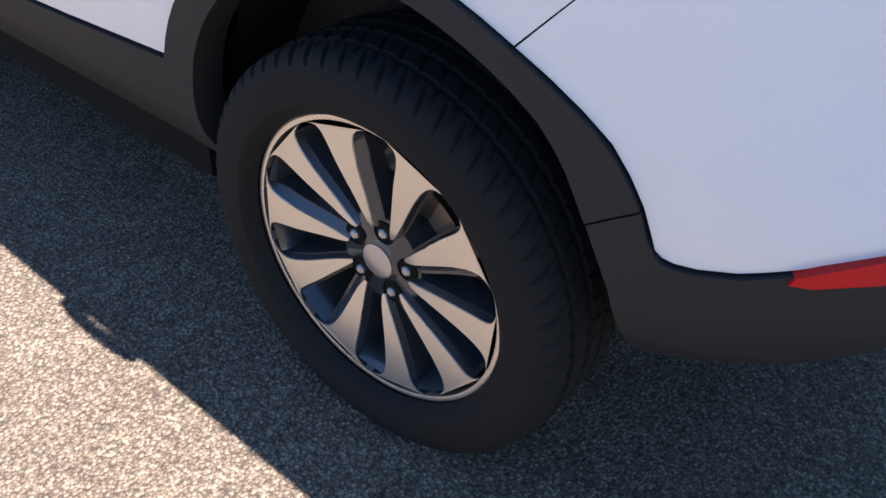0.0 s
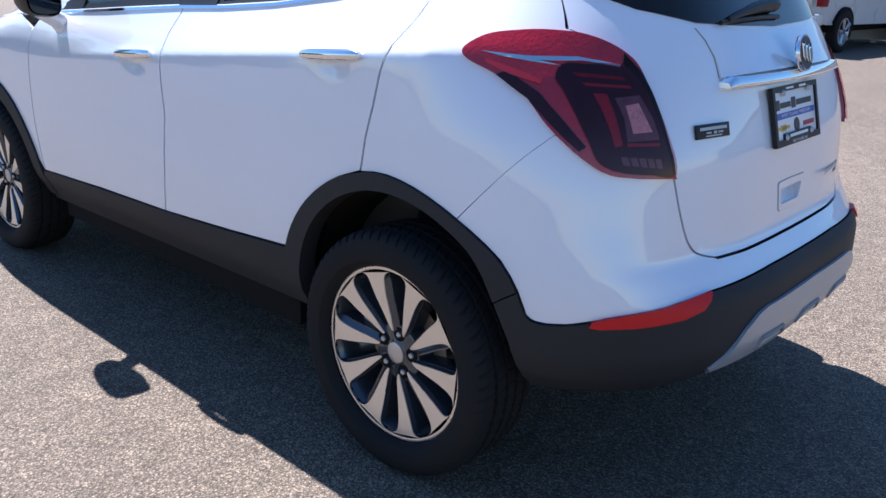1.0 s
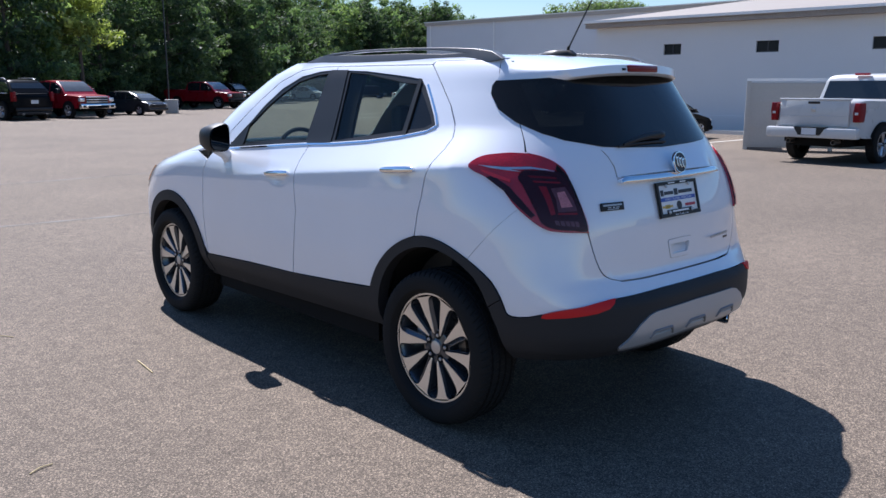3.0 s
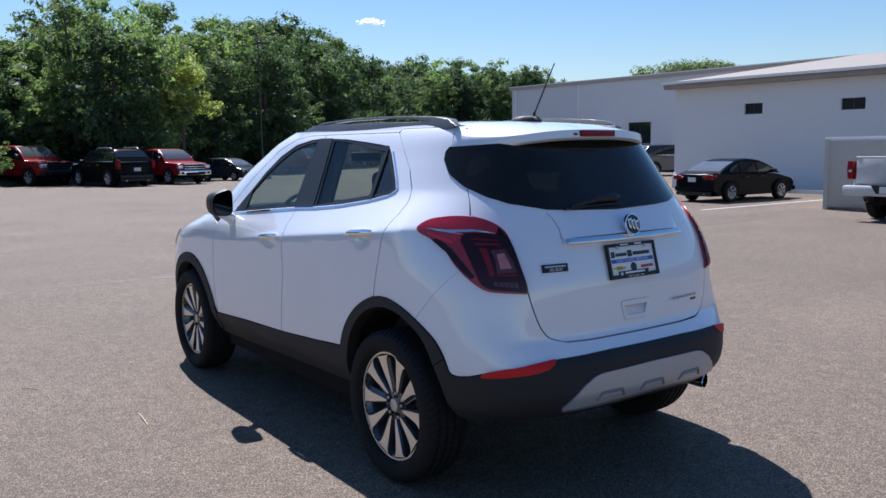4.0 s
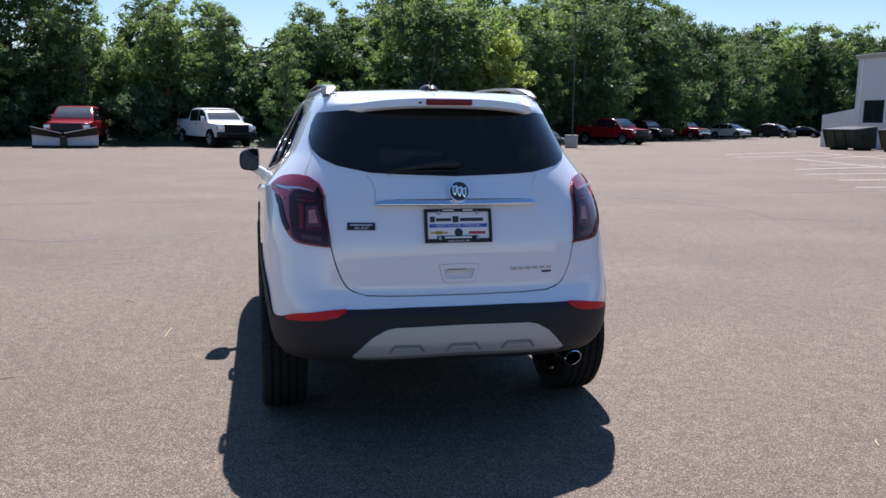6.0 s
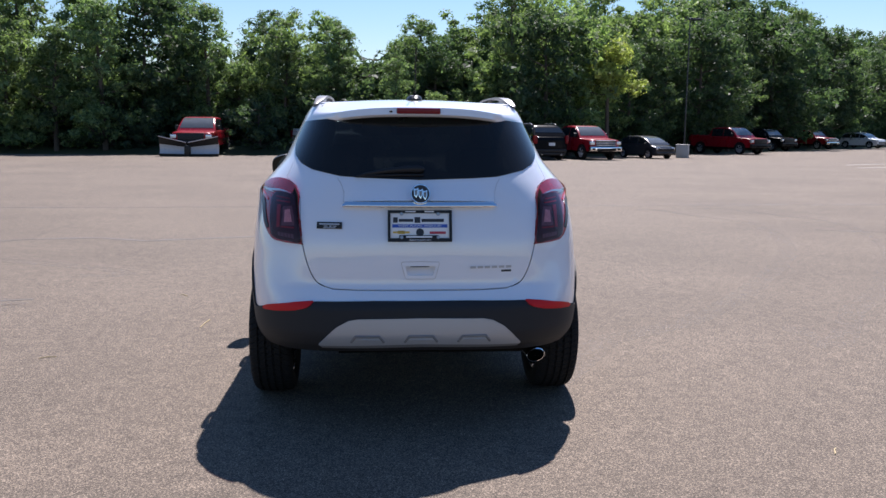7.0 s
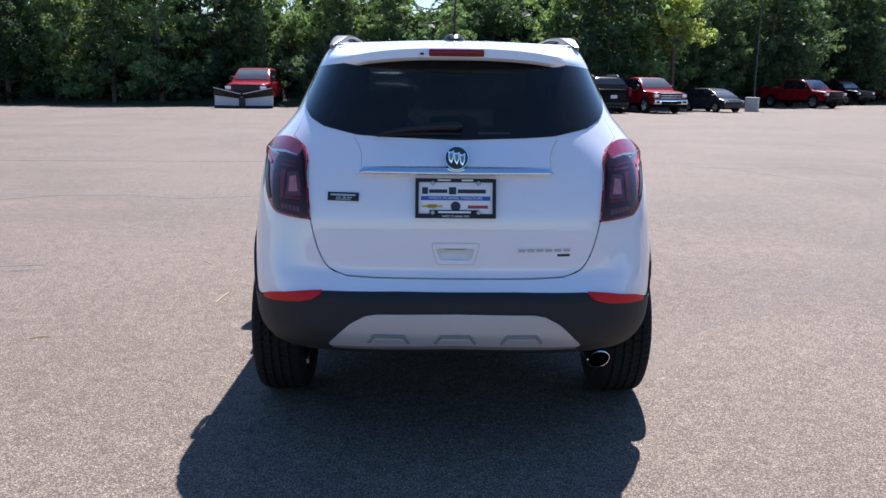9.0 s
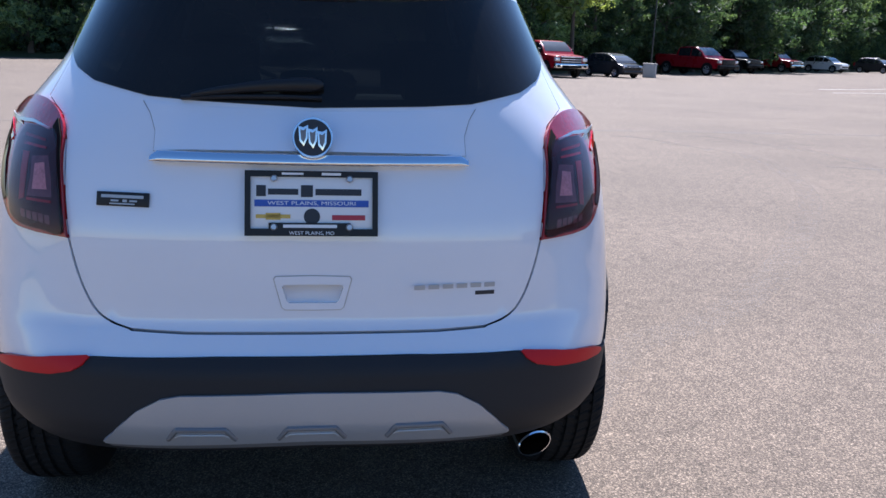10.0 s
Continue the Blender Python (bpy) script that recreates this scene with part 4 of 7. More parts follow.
panel("quarter_window", [S((-0.95, 1.502), (-0.99, 1.468), (-1.05, 1.408), (-1.11, 1.343), (-1.137, 1.306), (-1.1, 1.285), (-0.96, 1.26))], GLASS_DARK, suv, offset=-0.006, depth=0.004, step=0.08)
panel("pillar_cover", [S((-0.192, 1.558), (-0.338, 1.556), (-0.378, 1.378), (-0.408, 1.195), (-0.2, 1.183))], BLACK_PLASTIC, suv, offset=0.001, depth=0.012, label="gloss black pillar cover")
panel("pillar_cover", [S((0.62, 1.118), (0.44, 1.136), (0.435, 1.275), (0.52, 1.2))], BLACK_PLASTIC, suv, offset=0.0, depth=0.01)
panel("window_seal", [S((-0.925, 1.51), (-0.95, 1.505), (-0.965, 1.255), (-0.935, 1.258))], BLACK_PLASTIC, suv, offset=0.002, depth=0.012)
belt = [(0.6, 1.117), (0.4, 1.133), (0.1, 1.158), (-0.205, 1.182), (-0.45, 1.195), (-0.7, 1.217), (-0.95, 1.25), (-1.1, 1.278), (-1.15, 1.303)]
panel("window_trim", [S(*belt, *[(y, z - 0.0095) for y, z in belt[::-1]])], CHROME, suv, offset=0.004, depth=0.008, label="thin bright window moulding")

back = [(-1.15, 1.303), (-1.118, 1.35), (-1.058, 1.416), (-0.998, 1.477)]
panel("window_trim", [S(*back, *[(y - 0.009, z + 0.006) for y, z in back[::-1]])], CHROME, suv, offset=0.004, depth=0.008)

# flanks, tail and nose
hatch_cut = [("R", 0.566, 0.904), ("R", 0.577, 1.0), ("R", 0.584, 1.12), ("R", 0.605, 1.175), ("R", 0.655, 1.212), ("S", -1.6, 1.265), ("S", -1.544, 1.34)]
quarter = (S(*shift(cut_rear_door, -GAP)) + S(*[(y, z + 0.003) for y, z in rear_arch if -1.487 < y < -1.185]) + S((-1.6, 0.8995), (-1.69, 0.9945))
           + R((0.68, 0.98)) + [(k, a + (0.004 if k == "R" else 0.003), z) for k, a, z in hatch_cut] + S((-1.45, 1.395), (-1.41, 1.44), (-1.395, 1.5), (-1.36, 1.585), (-0.99, 1.585)))
panel("quarter_panel", [quarter], PAINT, suv, step=0.03, folded=True)
lower_edge = [("S", -1.6885, 0.5845), ("S", -1.698, 0.576), ("S", -1.711, 0.572), ("S", -1.735, 0.5715), ("S", -1.775, 0.577), ("R", 0.757, 0.594), ("R", 0.7, 0.612), ("R", 0.6, 0.63), ("R", 0.5, 0.64), ("R", 0.225, 0.646), ("R", 0.0, 0.645)]
hatch_foot = [("R", 0.0, 0.692), ("R", 0.3, 0.693), ("R", 0.423, 0.697), ("R", 0.47, 0.708), ("R", 0.503, 0.728), ("R", 0.53, 0.775), ("R", 0.552, 0.84), ("R", 0.566, 0.904)]
for _ in range(2):
    cut = [(p[0], p[1] + (q[1] - p[1]) * t, p[2] + (q[2] - p[2]) * t) for p, q in zip(hatch_foot[2:], hatch_foot[3:]) for t in (0.25, 0.75)]
    hatch_foot = hatch_foot[:2] + [hatch_foot[2]] + cut + [hatch_foot[-1]]
bumper = (S(*[(y - 0.002, z + 0.003) for y, z in rear_arch if y < -1.487]) + lower_edge + [(k, a, z - 0.006) for k, a, z in hatch_foot[:3]]
          + [(k, a + 0.0055, z - 0.003) for k, a, z in hatch_foot[3:]] + R((0.62, 0.96)) + S((-1.69, 0.993), (-1.6, 0.898), (-1.4885, 0.7765)))
panel("rear_bumper", [bumper], PAINT, suv, sides="joined", step=0.03)
glass_foot = [("R", 0.0, 1.212), ("R", 0.27, 1.221), ("R", 0.39, 1.228), ("R", 0.53, 1.256), ("R", 0.585, 1.283), ("S", -1.54, 1.326), ("S", -1.446, 1.378), ("S", -1.386, 1.44)]
hatch = hatch_foot + hatch_cut[1:] + [("S", -1.548, 1.338)] + [(k, a, z + 0.012) for k, a, z in glass_foot[:5]][::-1]
hatch += R((0.0, 0.803), (0.068, 0.803), (0.073, 0.798), (0.062, 0.764), (0.056, 0.758), (0.0, 0.758))
panel("tailgate", [hatch], PAINT, suv, sides="joined", step=0.03, depth=0.022)
panel("tailgate_handle", [R((0.0, 0.752), (0.078, 0.752), (0.078, 0.812), (0.0, 0.812))], PAINT, suv, depth=0.002, sides="joined", step=0.012, label="recessed tailgate grip", lift=lambda s, z: -0.006 - max(z - 0.758, 0) * (1 - min(max((abs(body_at(s, z).x) - 0.048) / 0.024, 0), 1)))
outer, inner = R((0.0, 0.741), (0.066, 0.742), (0.073, 0.748), (0.091, 0.816), (0.087, 0.822), (0.0, 0.824)), R((0.0, 0.758), (0.056, 0.758), (0.062, 0.764), (0.073, 0.798), (0.068, 0.803), (0.0, 0.803))
seam = R((0.0, 0.739), (0.067, 0.74), (0.075, 0.7475), (0.0933, 0.8165), (0.0885, 0.824), (0.0, 0.826))
panel("grip_seam", [seam + outer[::-1]], FENCE_GREY, suv, offset=0.0012, depth=0.004, sides="joined", step=0.008, label="thin dark seam round the grip")
panel("grip_surround", [outer + inner[::-1]], PAINT, suv, offset=0.003, depth=0.006, sides="joined", step=0.008)
def swell(s, z):
    x = body_at(s, z).x
    return 0.002 + (0.033 - 0.016 * (x / 0.365) ** 2) * (1 - 0.8 * min(max((abs(x) - 0.27) / 0.1, 0), 1) ** 2) * min(max(1 - (z - 1.106) / 0.1, 0), 1) ** 1.3


panel("tailgate_moulding", [R((0.0, 1.106), (0.368, 1.106), (0.366, 1.15), (0.38, 1.19), (0.396, 1.214), (0.2, 1.206), (0.0, 1.203))], PAINT, suv, depth=0.05, sides="joined", step=0.02, lift=swell, natural=True)
# no joint here: a thin grey line paints the shade of the fold
panel("fold_shade", [R((0.368, 1.106), (0.366, 1.15), (0.38, 1.19), (0.399, 1.217), (0.401, 1.217), (0.3818, 1.19), (0.368, 1.15), (0.3702, 1.106))], SKID_DARK, suv, offset=0.0012, depth=0.002, step=0.02)
bm = bmesh.new()
rows = []
for i in range(41):
    x = -0.374 + 0.748 * i / 40
    slant = 0.012 * max(abs(x) - 0.36, 0) / 0.014
    back = -1.923 + 0.03 * (x / 0.365) ** 2
    rows.append([bm.verts.new((x, back + 0.03 * (1 - (out > 0)) - out, 1.098 + dz - slant * (dz + 0.012) / 0.024)) for dz, out in
                 ((0.013, 0.0), (0.013, 0.004), (0.0122, 0.0052), (-0.0035, 0.0105), (-0.0058, 0.0112), (-0.0105, 0.0098), (-0.012, 0.007), (-0.012, 0.0))])
for a, b in zip(rows, rows[1:]):
    for k in range(7):
        bm.faces.new((a[k], a[k + 1], b[k + 1], b[k]))
bm.faces.new(rows[0])
bm.faces.new(rows[-1][::-1])
part("chrome_strip", bm, CHROME, suv, "chrome strip across the tailgate", smooth=50)
rear_glass = glass_foot + S((-1.376, 1.475), (-1.385, 1.495)) + R((0.5, 1.503), (0.3, 1.52), (0.0, 1.533))
panel("rear_window", [rear_glass], GLASS_DARK, suv, offset=0.003, depth=0.012, sides="joined", step=0.04, label="dark privacy glass rear window")
band = glass_foot + [("S", -1.405, 1.438), ("S", -1.46, 1.39), ("S", -1.55, 1.342), ("R", 0.57, 1.3), ("R", 0.52, 1.275), ("R", 0.385, 1.245), ("R", 0.27, 1.238), ("R", 0.0, 1.23)]
panel("window_seal", [band], BLACK_PLASTIC, suv, offset=0.001, depth=0.006, sides="joined")
panel("window_seal", [S((-1.386, 1.44), (-1.376, 1.475), (-1.385, 1.497), (-1.46, 1.495), (-1.5, 1.45), (-1.53, 1.36), (-1.46, 1.385))], BLACK_PLASTIC, suv, offset=0.0015, depth=0.006)

fender_top = [(0.735, 1.098), (0.95, 1.085), (1.2, 1.062), (1.45, 1.025), (1.65, 0.972), (1.8, 0.92)]
fender = S(*shift(cut_front, GAP)[1:], *[(y, z + 0.003) for y, z in front_arch[::-1]], (1.72, 0.62), (1.82, 0.72), *fender_top[::-1][:-1])
panel("front_fender", [fender], PAINT, suv, step=0.03, folded=True)
panel("bonnet", [S(*[(y, z + 0.005) for y, z in fender_top[1:]]) + F((0.55, 0.905), (0.3, 0.915), (0.0, 0.92), (0.0, 1.128), (0.6, 1.122)) + S((0.86, 1.108))], PAINT, suv, sides="joined", step=0.035)
panel("front_bumper", [S((1.8, 0.912), (1.822, 0.715), (1.725, 0.61), (1.72, 0.5), (1.74, 0.34)) + F((0.5, 0.32), (0.0, 0.32), (0.0, 0.912), (0.55, 0.9))], PAINT, suv, sides="joined", step=0.05)
panel("headlight", [S((1.6, 0.945), (1.75, 0.915), (1.9, 0.88)) + F((0.45, 0.86), (0.45, 0.76)) + S((1.95, 0.745), (1.76, 0.82))], CLEAR_LENS, suv, offset=0.008)
panel("turn_lamp", [S((1.6, 0.945), (1.72, 0.92), (1.76, 0.83))], AMBER, suv, offset=0.011, depth=0.01)
panel("roof_pillar", [S((0.742, 1.1), (0.607, 1.228), (0.507, 1.319), (0.406, 1.405), (0.275, 1.499), (0.1, 1.561), (-0.05, 1.578), (-0.05, 1.6), (0.16, 1.6)) + F((0.5, 1.6), (0.53, 1.5), (0.6, 1.3), (0.655, 1.12))], PAINT, suv, step=0.04)
panel("windscreen", [F((0.0, 1.13), (0.65, 1.122), (0.6, 1.3), (0.53, 1.5), (0.5, 1.598), (0.0, 1.598))], GLASS_CLEAR, suv, offset=-0.004, sides="joined", step=0.06)
panel("roof_side", [S((-0.05, 1.578), (-0.235, 1.578), (-0.6, 1.577), (-0.97, 1.574), (-0.99, 1.589), (-1.36, 1.589), (-1.36, 1.6), (-0.05, 1.6))], PAINT, suv, depth=0.03)

# black and silver lower parts
panel("sill_cladding", [S(*[(y, z - 0.004) for y, z in sill_top], (-0.846, 0.5), (-0.828, 0.42), (-0.822, 0.36), (-0.2, 0.345), (0.4, 0.33), (0.86, 0.32), (0.84, 0.42))], CLADDING, suv, offset=0.006, depth=0.05)
for cy, rim0, rim1, in0, in1, a0, a1 in ((-WHEEL_Y, 0.454, 0.497, 0.366, 0.452, 3, 142.5), (WHEEL_Y, 0.462, 0.468, 0.385, 0.405, 0, 180)):
    outer, inner = arc(cy, rim0, rim1, a0, a1, 30, 0.013 if cy < 0 else 0), arc(cy, in0, in1, a0, a1, 30)
    panel("arch_cladding", [S(*outer, *inner[::-1])], CLADDING, suv, offset=0.009, depth=0.06, step=0.03)
lower = ([(k, a, z - 0.004) for k, a, z in lower_edge] + [("R", 0.0, 0.405), ("R", 0.3, 0.4), ("R", 0.5, 0.392), ("R", 0.66, 0.388)]
         + S((-1.8, 0.39), (-1.74, 0.385), (-1.682, 0.385), (-1.673, 0.42), (-1.648, 0.51), (-1.6112, 0.5944), (-1.6608, 0.6318), (-1.6725, 0.612), (-1.681, 0.594)))
panel("bumper_cladding", [lower], CLADDING, suv, offset=0.0075, depth=0.015, sides="joined", step=0.03, label="textured black lower bumper")
panel("skid_plate", [R((0.0, 0.568), (0.3, 0.564), (0.345, 0.555), (0.4, 0.524), (0.44, 0.488), (0.485, 0.442), (0.48, 0.436), (0.0, 0.447))], SKID, suv, offset=0.016, depth=0.02, sides="joined", step=0.03, label="silver painted skid plate")
panel("skid_lip", [R((0.0, 0.449), (0.47, 0.438), (0.487, 0.436), (0.47, 0.422), (0.3, 0.424), (0.0, 0.43))], SKID_DARK, suv, offset=0.012, depth=0.02, sides="joined", step=0.03, label="darker lower edge of the skid plate")
for cx in (-0.255, 0.0, 0.255):
    for name, shape, r, m, out in (("skid_rib", ((-0.078, 0.452), (-0.056, 0.482), (0.056, 0.482), (0.078, 0.452)), 0.0065, SKID_DARK, 0.0165), ("rib_ledge", ((-0.062, 0.459), (-0.05, 0.4665), (0.05, 0.4665), (0.062, 0.459)), 0.0035, SKID, 0.018)):
        pts = []
        for a, b in zip(shape, shape[1:]):
            for t in (0.0, 0.1, 0.25, 0.5, 0.75, 0.9):
                x, z = cx + a[0] + (b[0] - a[0]) * t, a[1] + (b[1] - a[1]) * t
                pts.append((x, rear_y(x, z) - out, z))
        x, z = cx + shape[-1][0], shape[-1][1]
        pts.append((x, rear_y(x, z) - out, z))
        part(name, tube(pts, r, 8), m, suv)
panel("reflector", [[("R", 0.509, 0.635), ("R", 0.514, 0.638), ("R", 0.6, 0.629), ("R", 0.7, 0.613), ("R", 0.745, 0.6), ("R", 0.761, 0.59), ("R", 0.764, 0.579), ("R", 0.75, 0.576), ("R", 0.7, 0.581), ("R", 0.6, 0.594), ("R", 0.55, 0.606), ("R", 0.524, 0.62)]], BRIGHT_RED, suv, offset=0.012, depth=0.02, label="red bumper reflector")

# tail lamps
SMOKED = R((0.73, 1.08), (0.724, 1.108), (0.7, 1.136), (0.672, 1.137), (0.614, 1.134), (0.595, 1.108), (0.5855, 1.02), (0.5745, 0.913), (0.63, 0.913), (0.69, 0.92), (0.722, 0.94), (0.73, 0.985), (0.733, 1.03))
lamp_loop = [("S", -1.45, 1.157), ("S", -1.485, 1.187), ("S", -1.54, 1.199), ("S", -1.6, 1.204), ("R", 0.64, 1.197), ("R", 0.603, 1.166), ("R", 0.588, 1.12), ("R", 0.581, 1.01), ("R", 0.571, 0.91), ("R", 0.568, 0.902), ("R", 0.576, 0.9015), ("R", 0.62, 0.904), ("R", 0.67, 0.908), ("R", 0.715, 0.918), ("S", -1.739, 0.955), ("S", -1.674, 1.01), ("S", -1.61, 1.07), ("S", -1.533, 1.11), ("S", -1.47, 1.135)]
for lamp in panel("tail_lamp", [smooth_loop(lamp_loop)], RED_LENS, suv, offset=0.01, depth=0.03, step=0.025, label="red and smoked tail lamp"):
    side = "left" if len([v for v in lamp.data.vertices if v.co.x < 0]) > 10 else "right"
    def piece(name, loop, material, off=0.0125, label="", soft=False, **more):
        panel(name, [smooth_loop(loop) if soft else loop], material, lamp, offset=off, depth=0.003, sides=side, step=0.012 if not soft else 0.025, label=label, **more)
    piece("smoked_lens", SMOKED, SMOKE, soft=True)
    piece("lamp_border", R((0.606, 1.16), (0.591, 1.12), (0.5835, 1.01), (0.573, 0.912), (0.579, 0.9125), (0.5905, 1.01), (0.6, 1.1), (0.618, 1.14)), UNDER, 0.0136)
    piece("side_stripe", [("S", -1.54, 1.106), ("S", -1.62, 1.062), ("S", -1.68, 1.012), ("S", -1.74, 0.962), ("S", -1.75, 0.972), ("S", -1.7, 1.022), ("S", -1.64, 1.074), ("S", -1.56, 1.116)], SMOKE, 0.0136)
    # brighter red strip paints the glints below the chrome blade
    piece("glint_strip", [("S", -1.506, 1.139), ("S", -1.575, 1.12), ("S", -1.632, 1.101), ("S", -1.634, 1.092), ("S", -1.57, 1.108), ("S", -1.512, 1.13)], RED_GLINT, 0.0138)
    piece("chrome_blade", [("S", -1.493, 1.1525), ("S", -1.59, 1.1475), ("R", 0.678, 1.1495), ("R", 0.624, 1.136), ("R", 0.627, 1.1315), ("R", 0.675, 1.142), ("R", 0.703, 1.14), ("R", 0.722, 1.14), ("S", -1.655, 1.131), ("S", -1.6, 1.1365), ("S", -1.54, 1.1445)], SATIN, 0.0145, "bright chrome blade", natural=True, lift=lambda s, z: 0.1 * abs(z - 1.133))
    piece("light_guide", [("R", 0.7, 1.118), ("R", 0.632, 1.111), ("R", 0.631, 1.105), ("R", 0.698, 1.11)], RED_DEEP, 0.0142)
    piece("light_guide", [("R", 0.7, 1.098), ("R", 0.627, 1.094), ("R", 0.627, 1.089), ("R", 0.698, 1.092)], RED_DIM, 0.0142)
    piece("light_guide", [("R", 0.694, 1.078), ("R", 0.674, 1.078), ("R", 0.678, 0.976), ("R", 0.692, 0.972)], RED_DIM, 0.0142)
    piece("light_guide", [("R", 0.67, 0.98), ("R", 0.604, 0.979), ("R", 0.604, 0.973), ("R", 0.67, 0.974)], RED_DIM, 0.0142)
    piece("reverse_lens", [("R", 0.664, 1.07), ("R", 0.618, 1.076), ("R", 0.606, 1.03), ("R", 0.602, 0.986), ("R", 0.668, 0.983), ("R", 0.662, 1.03)], LENS_GREY, 0.0142)
    piece("reverse_bulb", [("R", 0.652, 1.055), ("R", 0.626, 1.06), ("R", 0.615, 1.002), ("R", 0.654, 0.999)], LENS_PALE, 0.0155)
    piece("lamp_cover", SMOKED, LAMP_COVER, 0.018, "dark red outer lens", soft=True)
    for k in range(5):
        x0 = 0.686 - 0.0165 * k
        piece("lens_facet", [("R", x0, 0.953 - 0.0015 * k), ("R", x0 - 0.013, 0.952 - 0.0015 * k), ("R", x0 - 0.015, 0.933 - 0.002 * k), ("R", x0 - 0.002, 0.936 - 0.002 * k)], LENS_GREY, 0.0142)

# inner shell and floor, dark behind the gaps
shell = [S((2.0, 0.338), (2.0, 0.9), (1.6, 0.94), (0.8, 1.08), (-0.9, 1.19), (-1.3, 1.2)) + R((0.55, 1.16), (0.0, 1.16), (0.0, 0.42), (0.6, 0.4)) + S((-1.75, 0.4), (-1.69, 0.42), (-1.66, 0.338), (-1.0, 0.338)),
         S(*arc(-WHEEL_Y, 0.4, 0.47, 1, 176, 30)), S(*arc(WHEEL_Y, 0.43, 0.45, 1, 179, 30))]
panel("inner_shell", shell, UNDER, suv, offset=-0.042, depth=0.002, step=0.08)
for sx in (-1, 1):
    for cy in (-WHEEL_Y, WHEEL_Y):
        bm = bmesh.new()
        add_lathe(bm, [(0.42 * sx, 0.05), (0.42 * sx, 0.43), (0.765 * sx, 0.43), (0.815 * sx, 0.445)], 40)
        bmesh.ops.translate(bm, vec=(0, cy, WHEEL_Z), verts=bm.verts)
        for v in bm.verts:
            if v.co.z < 0.62 and abs(v.co.x) > 0.766:
                v.co.x = sx * 0.766
        bmesh.ops.bisect_plane(bm, geom=bm.verts[:] + bm.edges[:] + bm.faces[:], plane_co=(0, 0, 0.41), plane_no=(0, 0, -1), clear_outer=True)
        part("wheel_well", bm, UNDER, suv)
bm = bmesh.new()
add_box(bm, -0.42, 0.42, -1.45, 1.9, 0.24, 0.42)
add_box(bm, -0.42, 0.42, -1.75, -1.45, 0.36, 0.44)
add_box(bm, -0.78, 0.78, -0.8, 0.8, 0.25, 0.44)
add_box(bm, -0.4, 0.4, -1.9, -1.74, 0.41, 0.46)
part("underbody", bm, UNDER, suv)
# roof
def roof_z(x, y):
    return 1.598 + 0.034 * max(1 - (x / 0.6) ** 2, 0) * max(1 - ((y + 0.55) / 1.0) ** 4, 0) ** 0.7 - 0.03 * max(-1.0 - y, 0)


ring = []
for i in range(80):
    s0, s1 = outline_s("F", 0.0, 1.6), outline_s("R", 0.0, 1.6)
    p = body_at(s0 + (s1 - s0) * i / 79, 1.6)
    if p.y > -1.37:
        ring.append((p.x, p.y))
ring = ring[1:]
full = ring + [(-x, y) for x, y in ring[::-1]]
pts, faces = fill([full], 0.06)
bm = bmesh.new()
crown = [bm.verts.new((x, y, roof_z(x, y))) for x, y in pts]
for f in faces:
    bm.faces.new([crown[i] for i in f])
part("roof_panel", bm, PAINT, suv, smooth=60)
part("headliner", box(-0.5, 0.5, -1.4, 0.1, 1.565, 1.58), DASH, suv)

# spoiler with the high brake lamp
bm = bmesh.new()
rows = []
for i in range(49):
    t = -1 + 2 * i / 48
    u = abs(t)
    x = 0.605 * t
    low = Vector((x, -1.7 + 0.3 * u ** 3.2, 1.52 - 0.066 * u ** 2.6))
    thick = 0.046 * (1 - 0.35 * u ** 4)
    lip = low + Vector((0, -0.018 * (1 - 0.6 * u ** 6), 0.012))
    top = low + Vector((-0.012 * t * u ** 6, -0.012 * (1 - u ** 6), thick))
    root = Vector((0.525 * t, -1.355, roof_z(0.525 * t, -1.355) + 0.0015))
    deck = root.lerp(top, 0.5) + Vector((0, 0, 0.004 + 0.004 * (1 - u ** 3)))
    section = [root, deck, top + Vector((0, 0.02 * (1 - u ** 6), 0.003)), top, lip, low, low + Vector((-0.01 * t, 0.1 * (1 - 0.7 * u ** 6), 0.008))]
    f = min(max((u - 0.62) / 0.38, 0), 1)
    f = f * f * (3 - 2 * f)
    for k, (y, z) in enumerate(((-1.35, 1.5985), (-1.362, 1.584), (-1.372, 1.565), (-1.378, 1.552), (-1.388, 1.522), (-1.393, 1.49), (-1.394, 1.487))):
        section[k] = section[k].lerp(Vector((math.copysign(side_x(y, z) + 0.001, t), y, z)), f)
    rows.append([bm.verts.new(p) for p in section])
for a, b in zip(rows, rows[1:]):
    for k in range(6):
        bm.faces.new((a[k], a[k + 1], b[k + 1], b[k]))
for f in bm.faces:
    f.material_index = 1 if all(v.co.z < 1.535 and abs(v.co.x) < 0.5 for v in f.verts) and f.calc_center_median().y > -1.66 + 0.3 * abs(f.calc_center_median().x / 0.605) ** 3.2 else 0
part("spoiler", bm, [PAINT, BLACK_PLASTIC], suv, smooth=50)
part("brake_lamp", box(-0.11, 0.11, -1.725, -1.69, 1.534, 1.563, 0.006), RED_DEEP, suv, "long red high brake lamp")
part("washer_nozzle", box(-0.145, -0.13, -1.724, -1.7, 1.54, 1.55, 0.003), BLACK_PLASTIC, suv)

